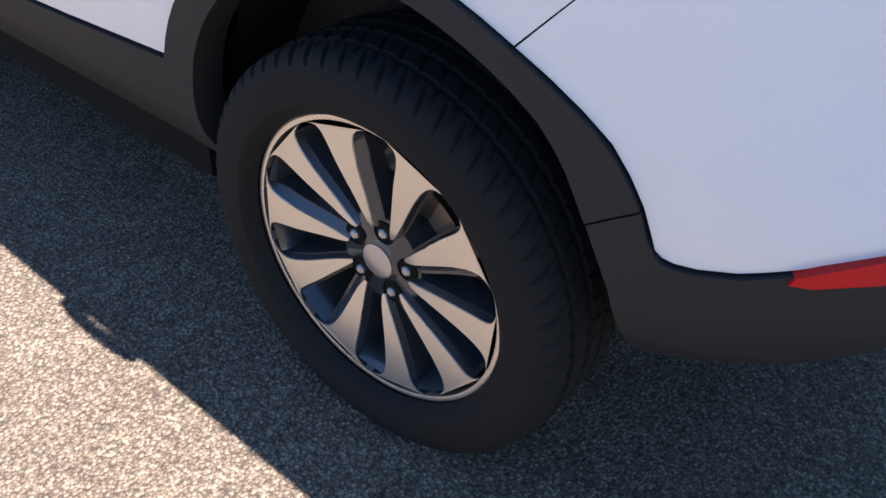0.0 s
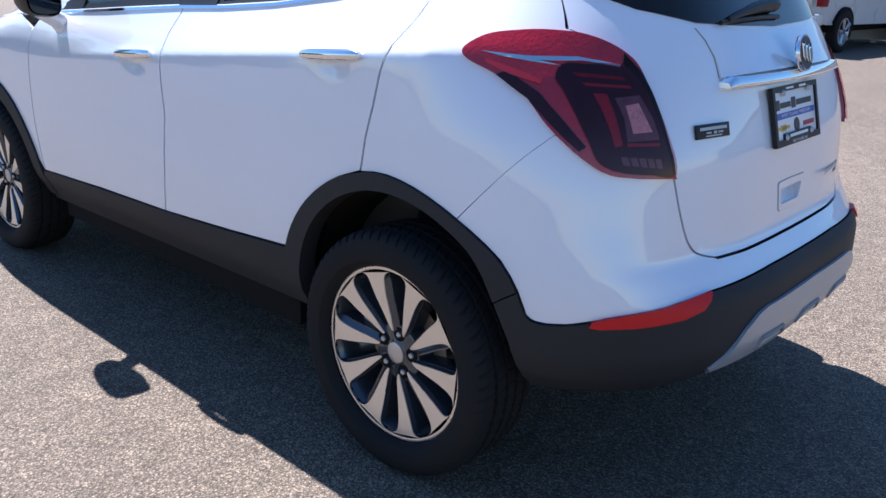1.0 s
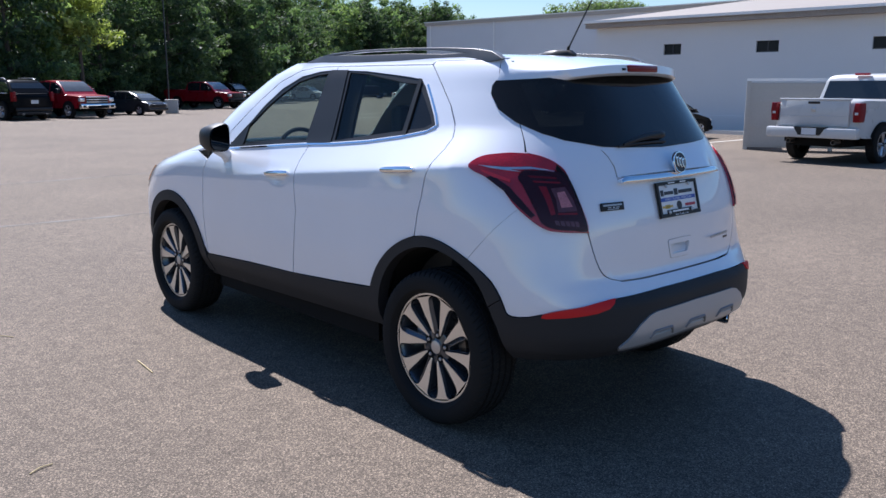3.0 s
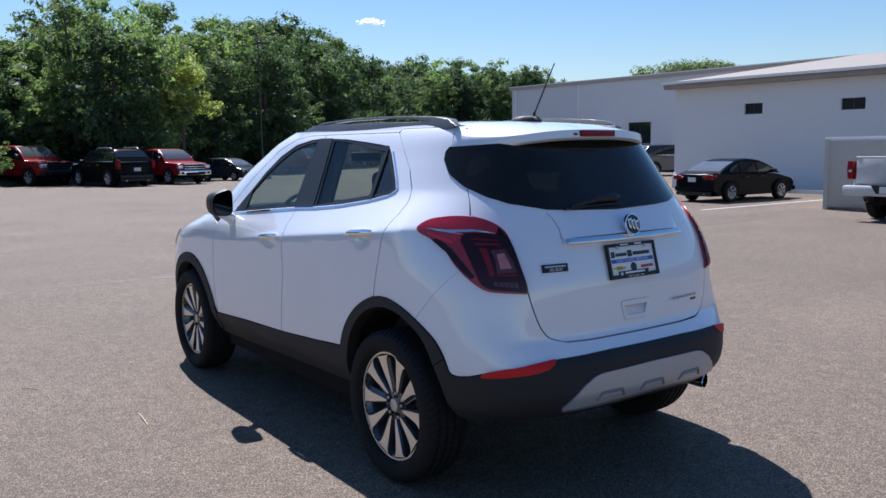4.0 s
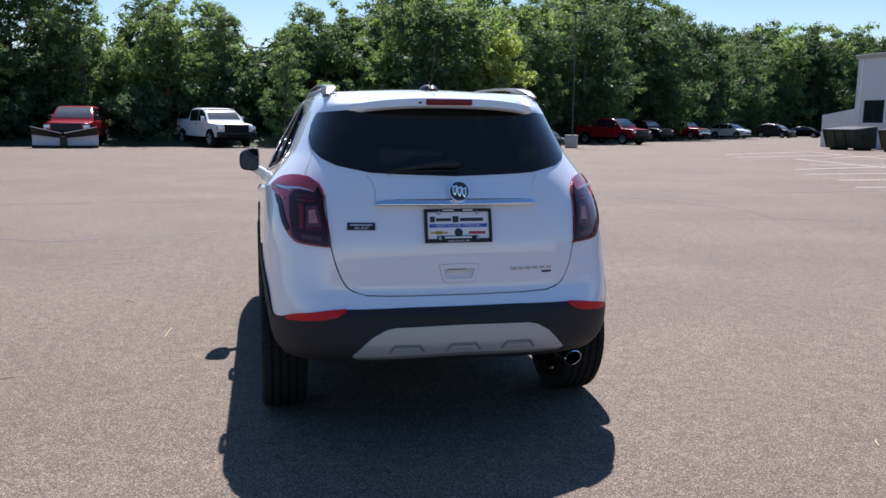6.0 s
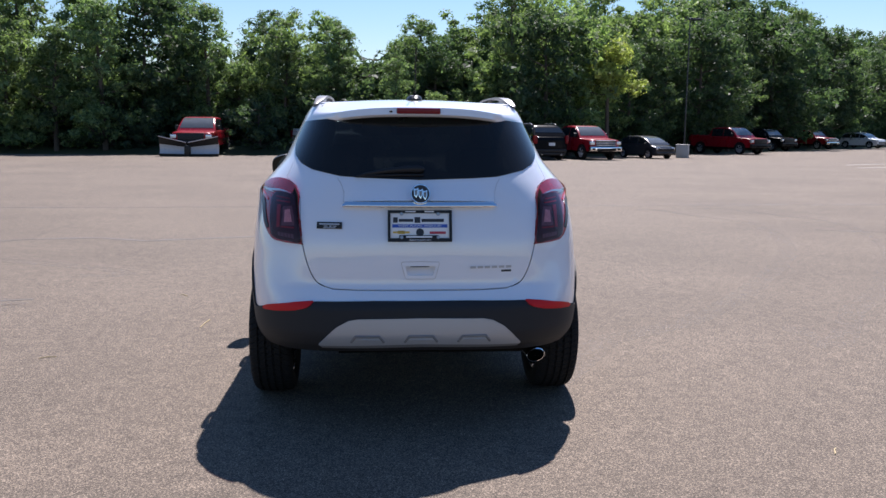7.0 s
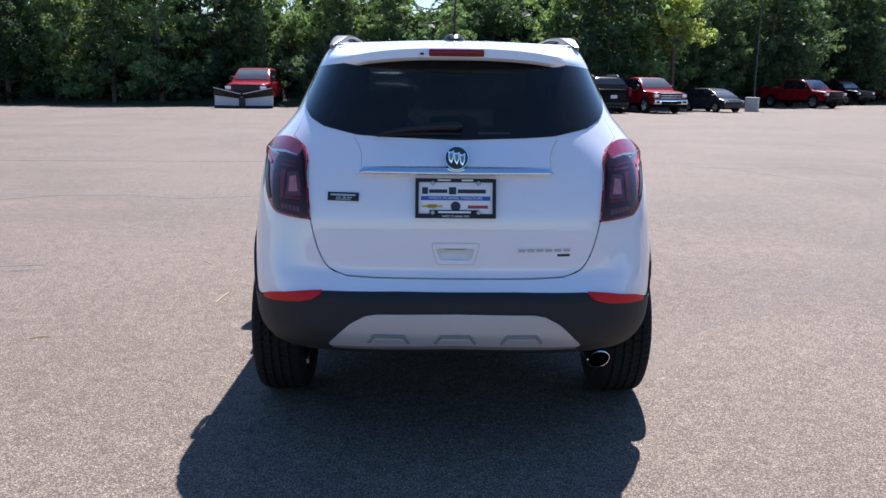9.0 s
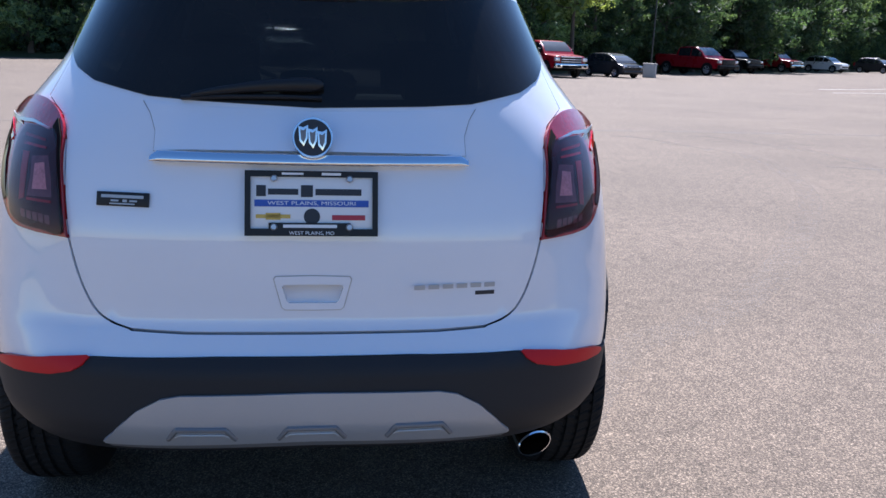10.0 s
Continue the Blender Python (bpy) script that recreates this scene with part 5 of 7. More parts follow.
# roof rails, aerial, wiper
rail_out = [(0.14, 1.595), (0.0, 1.628), (-0.12, 1.647), (-0.4, 1.656), (-0.75, 1.655), (-1.0, 1.648), (-1.2, 1.637), (-1.31, 1.622), (-1.385, 1.588), (-1.25, 1.565), (-1.1, 1.556), (-0.74, 1.58), (-0.3, 1.588), (0.0, 1.585)]
rail_hole = [(-0.12, 1.636), (-0.4, 1.646), (-0.75, 1.645), (-1.0, 1.634), (-1.14, 1.62), (-1.0, 1.618), (-0.75, 1.628), (-0.4, 1.629)]
for sx in (-1, 1):
    pts, faces = fill([rail_out, rail_hole], 0.04)
    bm = bmesh.new()
    def rail_x(y, z):
        return sx * (0.555 - 0.02 * ((y + 0.5) / 0.9) ** 2 - 0.35 * (z - 1.58))
    inner = [bm.verts.new((rail_x(y, z) - sx * (0.004 + 0.038 * min(max(min((y + 1.392) / 0.09, (0.14 - y) / 0.3), 0), 1)), y, z)) for y, z in pts]
    outer = [bm.verts.new((rail_x(y, z) + sx * 0.012, y, z)) for y, z in pts]
    for f in faces:
        bm.faces.new([outer[i] for i in f])
        bm.faces.new([inner[i] for i in f[::-1]])
    for e in [e for e in bm.edges if len(e.link_faces) == 1 and e.verts[0] in set(outer)]:
        i, j = outer.index(e.verts[0]), outer.index(e.verts[1])
        bm.faces.new((outer[i], outer[j], inner[j], inner[i]))
    bmesh.ops.recalc_face_normals(bm, faces=bm.faces)
    bmesh.ops.bevel(bm, geom=[e for e in bm.edges if e.is_manifold and e.calc_face_angle() > 1.0], offset=0.006, segments=3, affect="EDGES", profile=0.5, clamp_overlap=True)
    part("roof_rail", bm, TRIM, suv, "satin grey roof rail", smooth=50)
bm = bmesh.new()
for i, (h, w) in enumerate(((0.0, 1.0), (0.02, 0.93), (0.036, 0.7), (0.042, 0.35))):
    ring = [bm.verts.new((0.05 * w * math.cos(a * math.tau / 20), -1.22 + (0.12 * w * (1.0 if math.sin(a * math.tau / 20) < 0 else 0.95)) * math.sin(a * math.tau / 20) - 0.02 * h / 0.042, 1.604 + h)) for a in range(20)]
    if i:
        for k in range(20):
            bm.faces.new((last[k], last[(k + 1) % 20], ring[(k + 1) % 20], ring[k]))
    last = ring
bm.faces.new(last)
part("aerial_base", bm, BLACK_PLASTIC, suv)
bm = tube([(0, -1.29, 1.63), (0, -1.30, 1.66)], [0.009, 0.006], 10)
add_tube(bm, [(0, -1.30, 1.655), (0, -1.44, 1.885)], [0.003, 0.002], 8)
for k in range(30):
    t = k / 30
    add_tube(bm, [(0, -1.302 - 0.136 * t, 1.663 + 0.222 * t), (0, -1.3035 - 0.136 * t, 1.6655 + 0.222 * t)], 0.0038, 8)
part("aerial", bm, UNDER, suv)
wiper_pts, wiper_r = [], []
for k in range(25):
    t = k / 24
    x, z = -0.285 + 0.31 * t, 1.236 + 0.03 * math.sin(1.75 * t) ** 0.9
    wiper_pts.append((x, rear_y(x, z) - 0.02, z))
    wiper_r.append(0.0045 + 0.0165 * t ** 0.8 if t < 0.86 else 0.0191 * math.sqrt(max(1 - ((t - 0.86) / 0.145) ** 2, 0.02)))
part("rear_wiper", tube(wiper_pts, wiper_r, 16), BLACK_PLASTIC, suv, "black plastic wiper arm", smooth=70)
blade_pts = [(x, rear_y(x, z) - 0.01, z) for x, z in ((-0.31, 1.228), (-0.2, 1.234), (-0.08, 1.237), (0.02, 1.236))]
part("wiper_blade", tube(blade_pts, 0.006, 8), BLACK_PLASTIC, suv)

# door handles
for sx in (-1, 1):
    for y0, y1, z0, z1 in ((0.078, -0.15, 1.01, 1.028), (-0.927, -1.156, 1.101, 1.119)):
        bm = bmesh.new()
        pts, radii = [], []
        for t in (0, 0.06, 0.2, 0.5, 0.8, 0.94, 1):
            y, z = y0 + (y1 - y0) * t, z0 + (z1 - z0) * t
            x = -body_at(outline_s("S", y, z), z).x
            pts.append((sx * (x + 0.002 + 0.017 * math.sin(math.pi * min(max(t, 0.06), 0.94)) ** 0.5), y, z))
            radii.append((0.009, 0.0135, 0.0155, 0.016, 0.0155, 0.0135, 0.009)[len(radii)])
        add_tube(bm, pts, radii, 12)
        for v in bm.verts:
            face = -sx * body_at(outline_s("S", v.co.y, v.co.z), v.co.z).x
            v.co.x = face + (v.co.x - face) * 0.85
        part("door_handle", bm, CHROME, suv, "chrome door handle")

# door mirrors
for sx in (-1, 1):
    bm = bmesh.new()
    rings = []
    for y, k, dx in ((0.44, 0.92, 0.0), (0.47, 1.0, 0.0), (0.54, 0.96, 0.004), (0.61, 0.78, 0.012), (0.655, 0.45, 0.02)):
        ring = []
        for a in range(28):
            t = a * math.tau / 28
            c, q = math.cos(t), math.sin(t)
            x = 0.929 - dx + 0.068 * k * math.copysign(abs(c) ** 0.55, c)
            z = 1.185 + 0.078 * k * math.copysign(abs(q) ** 0.55, q) - 0.02 * (x - 0.929) / 0.068 * (1 if q > 0 else -0.3)
            ring.append(bm.verts.new((sx * x, y, z)))
        rings.append(ring)
    for p, q in zip(rings, rings[1:]):
        for k in range(28):
            bm.faces.new((p[k], p[(k + 1) % 28], q[(k + 1) % 28], q[k]))
    bm.faces.new(rings[-1])
    bm.faces.new([bm.verts.new(((v.co.x - sx * 0.929) * 0.9 + sx * 0.929, 0.452, (v.co.z - 1.185) * 0.9 + 1.185)) for v in rings[0]])
    mirror = part("door_mirror", bm, BLACK_PLASTIC, suv, "black door mirror housing")
    bm = bmesh.new()
    ring = []
    for a in range(28):
        t = a * math.tau / 28
        c, q = math.cos(t), math.sin(t)
        ring.append((sx * (0.929 + 0.059 * math.copysign(abs(c) ** 0.55, c)), 1.185 + 0.066 * math.copysign(abs(q) ** 0.55, q) - 0.016 * c * (1 if q > 0 else -0.3)))
    part("mirror_glass", prism([(x - sx * 0.929, z) for x, z in ring], -0.005, 0.005, "y"), MIRROR, mirror).matrix_basis = pose(sx * 0.929, 0.443, 0, 0, 0, -sx * 5)
    bm = tube([(sx * 0.81, 0.56, 1.06), (sx * 0.84, 0.555, 1.09), (sx * 0.905, 0.55, 1.125)], [0.04, 0.034, 0.03], 12)
    part("mirror_arm", bm, PAINT, mirror)

# wheels
def tyre_mesh():
    """Sidewall with a raised bead line, and a tread of four grooves cut by sipes that run over the shoulder."""
    prof = [(-0.084, 0.247), (-0.097, 0.253), (-0.1065, 0.264), (-0.109, 0.267), (-0.1095, 0.272), (-0.1125, 0.292), (-0.109, 0.313), (-0.1045, 0.324), (-0.099, 0.3315), (-0.092, 0.337), (-0.083, 0.341),
            (-0.064, 0.3445), (-0.062, 0.337), (-0.053, 0.337), (-0.051, 0.3455), (-0.025, 0.3465), (-0.023, 0.339), (-0.013, 0.339), (-0.011, 0.3468)]
    full = prof + [(-x, r) for x, r in prof[::-1]]
    n, bm = 384, bmesh.new()
    rings = []
    for x, r in full:
        ring = []
        for k in range(n):
            d = 0.0
            if 0.32 < r < 0.3442 and k % 6 == 0:
                d = 0.006 if r > 0.33 else 0.003
            elif r > 0.3442 and k % 6 == 3:
                d = 0.004
            a = (k + 90 * abs(x)) * math.tau / n
            ring.append(bm.verts.new((x, (r - d) * math.cos(a), (r - d) * math.sin(a))))
        rings.append(ring)
    for p, q in zip(rings, rings[1:]):
        for k in range(n):
            bm.faces.new((p[k], p[(k + 1) % n], q[(k + 1) % n], q[k]))
    return bm


def spoke_mesh(wide, lean, shelf):
    """One spoke, with a machined face and dark flanks, one of them stepped; outward is -x, the spoke runs along +z."""
    bm = bmesh.new()
    stations = [(0.062, 0.002, -0.003), (0.07, 0.0045, -0.001), (0.085, 0.0075, 0.001), (0.11, 0.0115, 0.003), (0.14, 0.016, 0.006), (0.17, 0.0205, 0.009), (0.196, 0.025, 0.0112), (0.21, 0.0285, 0.0125), (0.2185, 0.032, 0.0132), (0.2245, 0.0365, 0.0135), (0.2295, 0.0425, 0.0138), (0.234, 0.054, 0.014), (0.2385, 0.07, 0.0141)]
    lines = {}
    for r, w, out in stations:
        a = lean * math.sin((r - 0.05) / 0.185 * 2.2)
        for sgn in (-1, 1):
            step = shelf if sgn < 0 else 0.003
            fade = min(max((0.23 - r) / 0.03, 0), 1)
            for key, more, x in (("face", 0.0, 0.066 + out), ("edge", 0.0008, 0.064 + out), ("shelf", step * fade + 0.002, 0.054 + out * 0.8), ("ridge", step * fade * 1.25 + 0.003, 0.055 + out * 0.8), ("foot", step * fade * 1.4 + 0.006, 0.012)):
                ang = a + sgn * (w * wide + more) / r
                lines.setdefault((key, sgn), []).append(bm.verts.new((-x, r * math.sin(ang), r * math.cos(ang))))
    for i in range(len(stations) - 1):
        def strip(p, q, index):
            bm.faces.new((p[i], p[i + 1], q[i + 1], q[i])).material_index = index
        strip(lines["face", -1], lines["face", 1], 0)
        for sgn in (-1, 1):
            strip(lines["face", sgn], lines["edge", sgn], 0)
            for p, q in (("edge", "shelf"), ("shelf", "ridge"), ("ridge", "foot")):
                strip(lines[p, sgn], lines[q, sgn], 1)
    return bm


def wheel(x, y, side, turn):
    """side -1: the wheel's face looks to -x."""
    rim = bmesh.new()
    add_lathe(rim, [(-0.0795, 0.2425), (-0.0795, 0.2435), (-0.08, 0.246), (-0.08, 0.249), (-0.076, 0.248), (-0.05, 0.228), (0.0, 0.219), (0.08, 0.224), (0.09, 0.24)], 72)
    ob = part("wheel", rim, WHEEL_DARK, suv, "two-tone alloy wheel with ten spokes")
    ob.matrix_basis = pose(x, y, WHEEL_Z, turn, 0, 0 if side < 0 else 180)
    part("tyre", tyre_mesh(), RUBBER, ob, smooth=28)
    part("rim_face", lathe([(-0.066, 0.236), (-0.0806, 0.237), (-0.0812, 0.239), (-0.0815, 0.2425), (-0.0812, 0.2445), (-0.079, 0.2465)], 96), MACHINED, ob, "machined bright rim edge")
    part("barrel", lathe([(-0.075, 0.2295), (-0.06, 0.222), (-0.03, 0.214), (0.03, 0.205), (0.06, 0.2)], 60), WHEEL_DARK, ob)
    first = {}
    for k in range(10):
        key = k % 2
        if key not in first:
            first[key] = part("spoke", spoke_mesh(1.02 if key else 0.95, 0.13 if key else 0.1, 0.013 if key else 0.004), [MACHINED, WHEEL_DARK], ob, smooth=25)
            first[key].matrix_basis = pose(0, 0, 0, k * 36, 0, 0)
        else:
            share("spoke", first[key].data, ob, pose(0, 0, 0, k * 36, 0, 0))
    part("hub", lathe([(-0.063, 0.0), (-0.063, 0.03), (-0.0605, 0.034), (-0.057, 0.04), (-0.0575, 0.072), (-0.054, 0.08), (-0.03, 0.088), (-0.01, 0.095)], 40), WHEEL_DARK, ob)
    part("centre_cap", lathe([(-0.0675, 0.0), (-0.067, 0.024), (-0.065, 0.0295), (-0.058, 0.031)], 32), STEEL, ob, "silver centre cap")
    for k in range(5):
        a = k * math.tau / 5 + 0.31
        bm = lathe([(-0.0578, 0.0), (-0.0578, 0.0175), (-0.0595, 0.018), (-0.0595, 0.0195), (-0.0565, 0.02)], 24)
        bmesh.ops.translate(bm, vec=(0, 0.056 * math.sin(a), 0.056 * math.cos(a)), verts=bm.verts)
        well = part("lug_well", bm, UNDER, ob)
        bm = lathe([(-0.0645, 0.0), (-0.0645, 0.006), (-0.062, 0.0085), (-0.05, 0.0085)], 6)
        bmesh.ops.translate(bm, vec=(0, 0.056 * math.sin(a), 0.056 * math.cos(a)), verts=bm.verts)
        part("lug_nut", bm, STEEL, well)
    part("brake_disc", lathe([(-0.012, 0.05), (-0.012, 0.14), (0.012, 0.14), (0.012, 0.05)], 48), BRAKE, ob)
    bm = prism([(0.1 * math.cos(a), 0.1 * math.sin(a)) for a in (-0.5, 0, 0.5)] + [(0.17 * math.cos(a), 0.17 * math.sin(a)) for a in (0.5, 0, -0.5)], -0.035, 0.03, "x", 0.006)
    part("brake_caliper", bm, STEEL, ob)
    return ob


for sx in (-1, 1):
    for wy, turn in ((-WHEEL_Y, 26), (WHEEL_Y, 31)):
        wheel(sx * 0.772, wy, sx, turn)

# exhaust
bm = bmesh.new()
rings = []
for y, w, h in ((-1.855, 0.05, 0.034), (-1.888, 0.05, 0.035), (-1.891, 0.047, 0.031), (-1.855, 0.045, 0.03), (-1.72, 0.045, 0.03)):
    rings.append([bm.verts.new((0.588 + w * math.cos(a * math.tau / 32), y + 0.02 * math.cos(a * math.tau / 32), 0.338 + h * math.sin(a * math.tau / 32))) for a in range(32)])
start = [bm.verts.new((v.co.x, -1.7, v.co.z)) for v in rings[0]]
for p, q in zip([start] + rings, rings):
    for k in range(32):
        bm.faces.new((p[k], p[(k + 1) % 32], q[(k + 1) % 32], q[k]))
part("exhaust_tip", bm, CHROME, suv, "oval chrome exhaust tip")
part("silencer", box(0.1, 0.66, -1.72, -1.45, 0.3, 0.42, 0.04), UNDER, suv)

# badges on the tailgate
cy = -1.924
def disc(x, y, z, r, thick, tilt, n=40):
    bm = lathe([(-thick, 0.0), (-thick, r * 0.97), (-thick * 0.6, r), (0, r)], n)
    bmesh.ops.transform(bm, matrix=pose(x, y, z, tilt, 0, 0) @ pose(0, 0, 0, 0, 0, 90), verts=bm.verts)
    return bm
TAIL_TILT = -14
emblem = part("emblem", disc(0, cy + 0.004, 1.15, 0.0475, 0.012, TAIL_TILT), CHROME, suv, "round chrome ringed badge")
part("badge_field", disc(0, cy - 0.0008, 1.15, 0.0435, 0.008, TAIL_TILT), INK, emblem)
for k in (-1, 0, 1):
    out = [(-0.0085, 0.016), (0.0005, 0.013), (0.0085, 0.019), (0.0075, -0.004), (0.001, -0.017), (-0.0065, -0.008)]
    bm = prism([(x * 1.35 + k * 0.0215, z * 1.45 - k * 0.005) for x, z in out], 0, -0.004, "y", 0.001)
    bmesh.ops.transform(bm, matrix=pose(0, cy - 0.0085, 1.15, TAIL_TILT, 0, 0), verts=bm.verts)
    shield = part("badge_shield", bm, CHROME, emblem)
    bm = prism([(x * 0.8 + k * 0.0215, z * 0.95 - k * 0.005) for x, z in out], -0.003, -0.0048, "y")
    bmesh.ops.transform(bm, matrix=pose(0, cy - 0.0085, 1.15, TAIL_TILT, 0, 0), verts=bm.verts)
    shield["label"] = "small chrome shield"
    part("badge_stripe", bm, SKID_DARK, emblem)


def tail_print(name, x, z, w, h, material, parent, base, off, tilt):
    """A thin bar at (x, z) on a tilted plate plane."""
    bm = box(x - w / 2, x + w / 2, -off - 0.0012, -off, z - h / 2, z + h / 2)
    bmesh.ops.transform(bm, matrix=base @ pose(0, 0, 0, tilt, 0, 0), verts=bm.verts)
    return part(name, bm, material, parent)


def tail_text(text, x, z, width, height, material, parent, base, off, tilt):
    data = bpy.data.curves.new("lettering", "FONT")
    data.body, data.align_x, data.align_y, data.size = text, "CENTER", "CENTER", height * 1.35
    ob = bpy.data.objects.new("lettering", data)
    scene.collection.objects.link(ob)
    bpy.context.view_layer.update()
    me = bpy.data.meshes.new_from_object(ob)
    k = width / max(ob.dimensions.x, 1e-4)
    bpy.data.objects.remove(ob)
    me.transform(base @ pose(0, 0, 0, tilt, 0, 0) @ pose(x, -off, z, 90, 0, 0) @ Matrix.Diagonal((k, 1, 1, 1)))
    me.materials.append(material)
    out = new("lettering", me)
    out.parent = parent
    return out


plate_base = pose(-0.002, rear_y(0, 0.995) - 0.004, 0.995)
TP = -14.5
bm = box(-0.148, 0.148, -0.006, 0, -0.07, 0.07, 0.002)
bmesh.ops.transform(bm, matrix=plate_base @ pose(0, 0, 0, TP, 0, 0), verts=bm.verts)
plate = part("dealer_plate", bm, WHITE_PRINT, suv, "white dealer plate in a black frame")
bm = bmesh.new()
for x0, x1, z0, z1 in ((-0.155, 0.155, 0.062, 0.076), (-0.155, 0.155, -0.077, -0.06), (-0.155, -0.142, -0.06, 0.062), (0.142, 0.155, -0.06, 0.062), (-0.1, 0.09, -0.06, -0.046)):
    add_box(bm, x0, x1, -0.012, 0, z0, z1)
bmesh.ops.transform(bm, matrix=plate_base @ pose(0, 0, 0, TP, 0, 0), verts=bm.verts)
part("plate_frame", bm, BLACK_PLASTIC, plate)
for x, z, w, h, m in ((-0.118, 0.029, 0.022, 0.026, INK), (-0.067, 0.027, 0.07, 0.014, INK), (-0.012, 0.029, 0.028, 0.028, INK), (0.062, 0.027, 0.108, 0.015, INK), (0.0, 0.0, 0.266, 0.016, BLUE),
                      (-0.09, -0.031, 0.08, 0.009, GOLD), (-0.09, -0.031, 0.034, 0.016, GOLD), (0.086, -0.033, 0.078, 0.012, RED_PRINT)):
    tail_print("printed_bar", x, z, w, h, m, plate, plate_base, 0.0062, TP)
tail_text("WEST PLAINS, MISSOURI", 0.0, 0.0, 0.205, 0.0095, WHITE_PRINT, plate, plate_base, 0.0078, TP)
bm = lathe([(-0.0012, 0.0), (-0.0012, 0.019), (0, 0.019)], 32)
bmesh.ops.transform(bm, matrix=plate_base @ pose(0, 0, 0, TP, 0, 0) @ pose(0.0, -0.0062, -0.031, 0, 0, 90), verts=bm.verts)
part("printed_disc", bm, INK, plate)
for x, z, w, h, m in ((-0.004, -0.054, 0.125, 0.0075, WHITE_PRINT), (-0.045, 0.069, 0.05, 0.005, WHITE_PRINT), (0.045, 0.069, 0.045, 0.006, WHITE_PRINT)):
    tail_print("printed_bar", x, z, w, h, m, plate, plate_base, 0.0122, TP)
tail_text("WEST PLAINS, MO", 0.0, -0.0705, 0.105, 0.0085, WHITE_PRINT, plate, plate_base, 0.0126, TP)
for x, z in ((-0.088, 0.058), (0.088, 0.058), (-0.088, -0.056), (0.088, -0.056)):
    bm = lathe([(-0.004, 0.0), (-0.004, 0.006), (0, 0.0085)], 16)
    bmesh.ops.transform(bm, matrix=plate_base @ pose(0, 0, 0, TP, 0, 0) @ pose(x, -0.012, z, 0, 0, 90), verts=bm.verts)
    part("screw", bm, STEEL, plate)
# dealer sticker
st_base = pose(-0.437, rear_y(0.437, 0.996) - 0.003, 0.996, 0, 0, -11)
bm = box(-0.062, 0.062, -0.003, 0.003, -0.0165, 0.0165, 0.001)
bmesh.ops.transform(bm, matrix=st_base @ pose(0, 0, 0, TP, 0, 0), verts=bm.verts)
sticker = part("dealer_badge", bm, BLACK_PLASTIC, suv, "small black dealer badge")
for x, z, w, h in ((0, 0.006, 0.1, 0.007), (-0.018, -0.004, 0.018, 0.004), (0.006, -0.004, 0.01, 0.006), (0.026, -0.004, 0.018, 0.004), (0, -0.011, 0.06, 0.003)):
    tail_print("printed_bar", x, z, w, h, SKID, sticker, st_base, 0.0032, TP)
# model script as plain bright bars
md = pose(0.345, rear_y(0.33, 0.795) - 0.002, 0.797, 0, 0, 9)
for k in range(6):
    ob = tail_print("model_badge", -0.09 + k * 0.036, 0.0, 0.027, 0.011, SKID, suv, md, 0.0, -2)
tail_print("model_badge", 0.078, -0.02, 0.05, 0.01, INK, suv, md, -0.001, -2)

# cabin
for x in (-0.36, 0.36):
    seat = part("front_seat", prism([(0.18, 0.45), (0.22, 0.66), (-0.3, 0.62), (-0.48, 1.14), (-0.6, 1.14), (-0.42, 0.45)], x - 0.24, x + 0.24, "x", 0.05), SEAT, suv)
    part("head_rest", box(x - 0.13, x + 0.13, -0.63, -0.53, 1.18, 1.38, 0.04), SEAT, seat)
bench = part("rear_seat", prism([(-0.55, 0.45), (-0.5, 0.64), (-0.98, 0.62), (-1.14, 1.14), (-1.26, 1.14), (-1.1, 0.45)], -0.62, 0.62, "x", 0.05), SEAT, suv)
for x in (-0.38, 0.0, 0.38):
    part("head_rest", box(x - 0.12, x + 0.12, -1.28, -1.18, 1.18, 1.36 if x else 1.28, 0.035), SEAT, bench)
part("dashboard", prism([(0.62, 0.62), (0.55, 1.0), (0.66, 1.09), (1.05, 1.08), (1.05, 0.62)], -0.7, 0.7, "x", 0.03), DASH, suv)
part("parcel_floor", box(-0.6, 0.6, -1.75, -1.2, 0.72, 0.76), SEAT, suv)
bm = bmesh.new()
pts = [Vector((-0.36 + 0.18 * math.cos(a * math.tau / 32), 0.0, 0.18 * math.sin(a * math.tau / 32))) for a in range(33)]
add_tube(bm, pts, 0.014, 8, False)
add_box(bm, -0.52, -0.2, -0.01, 0.01, -0.02, 0.02)
add_box(bm, -0.42, -0.3, -0.02, 0.02, -0.06, 0.06, 0.01)
bmesh.ops.transform(bm, matrix=pose(0, 0.44, 1.05, -22, 0, 0), verts=bm.verts)
part("steering_wheel", bm, BLACK_PLASTIC, suv)
panel("inner_trim", [S((0.73, 1.1), (0.6, 1.225), (0.5, 1.316), (0.4, 1.4), (0.27, 1.498), (0.1, 1.566), (-0.05, 1.588), (0.12, 1.59)) + F((0.52, 1.58), (0.53, 1.5), (0.59, 1.3), (0.645, 1.13))], SEAT, suv, offset=-0.03, depth=0.005)
panel("inner_trim", [S((-0.985, 1.49), (-1.06, 1.41), (-1.15, 1.3), (-1.1, 1.26), (-1.0, 1.2), (-1.1, 1.05), (-1.5, 1.1), (-1.5, 1.3), (-1.37, 1.5), (-1.2, 1.55))], SEAT, suv, offset=-0.05, depth=0.005)
panel("inner_pillar", [S((-0.2, 1.57), (-0.44, 1.57), (-0.53, 1.15), (-0.19, 1.15))], UNDER, suv, offset=-0.03, depth=0.02)
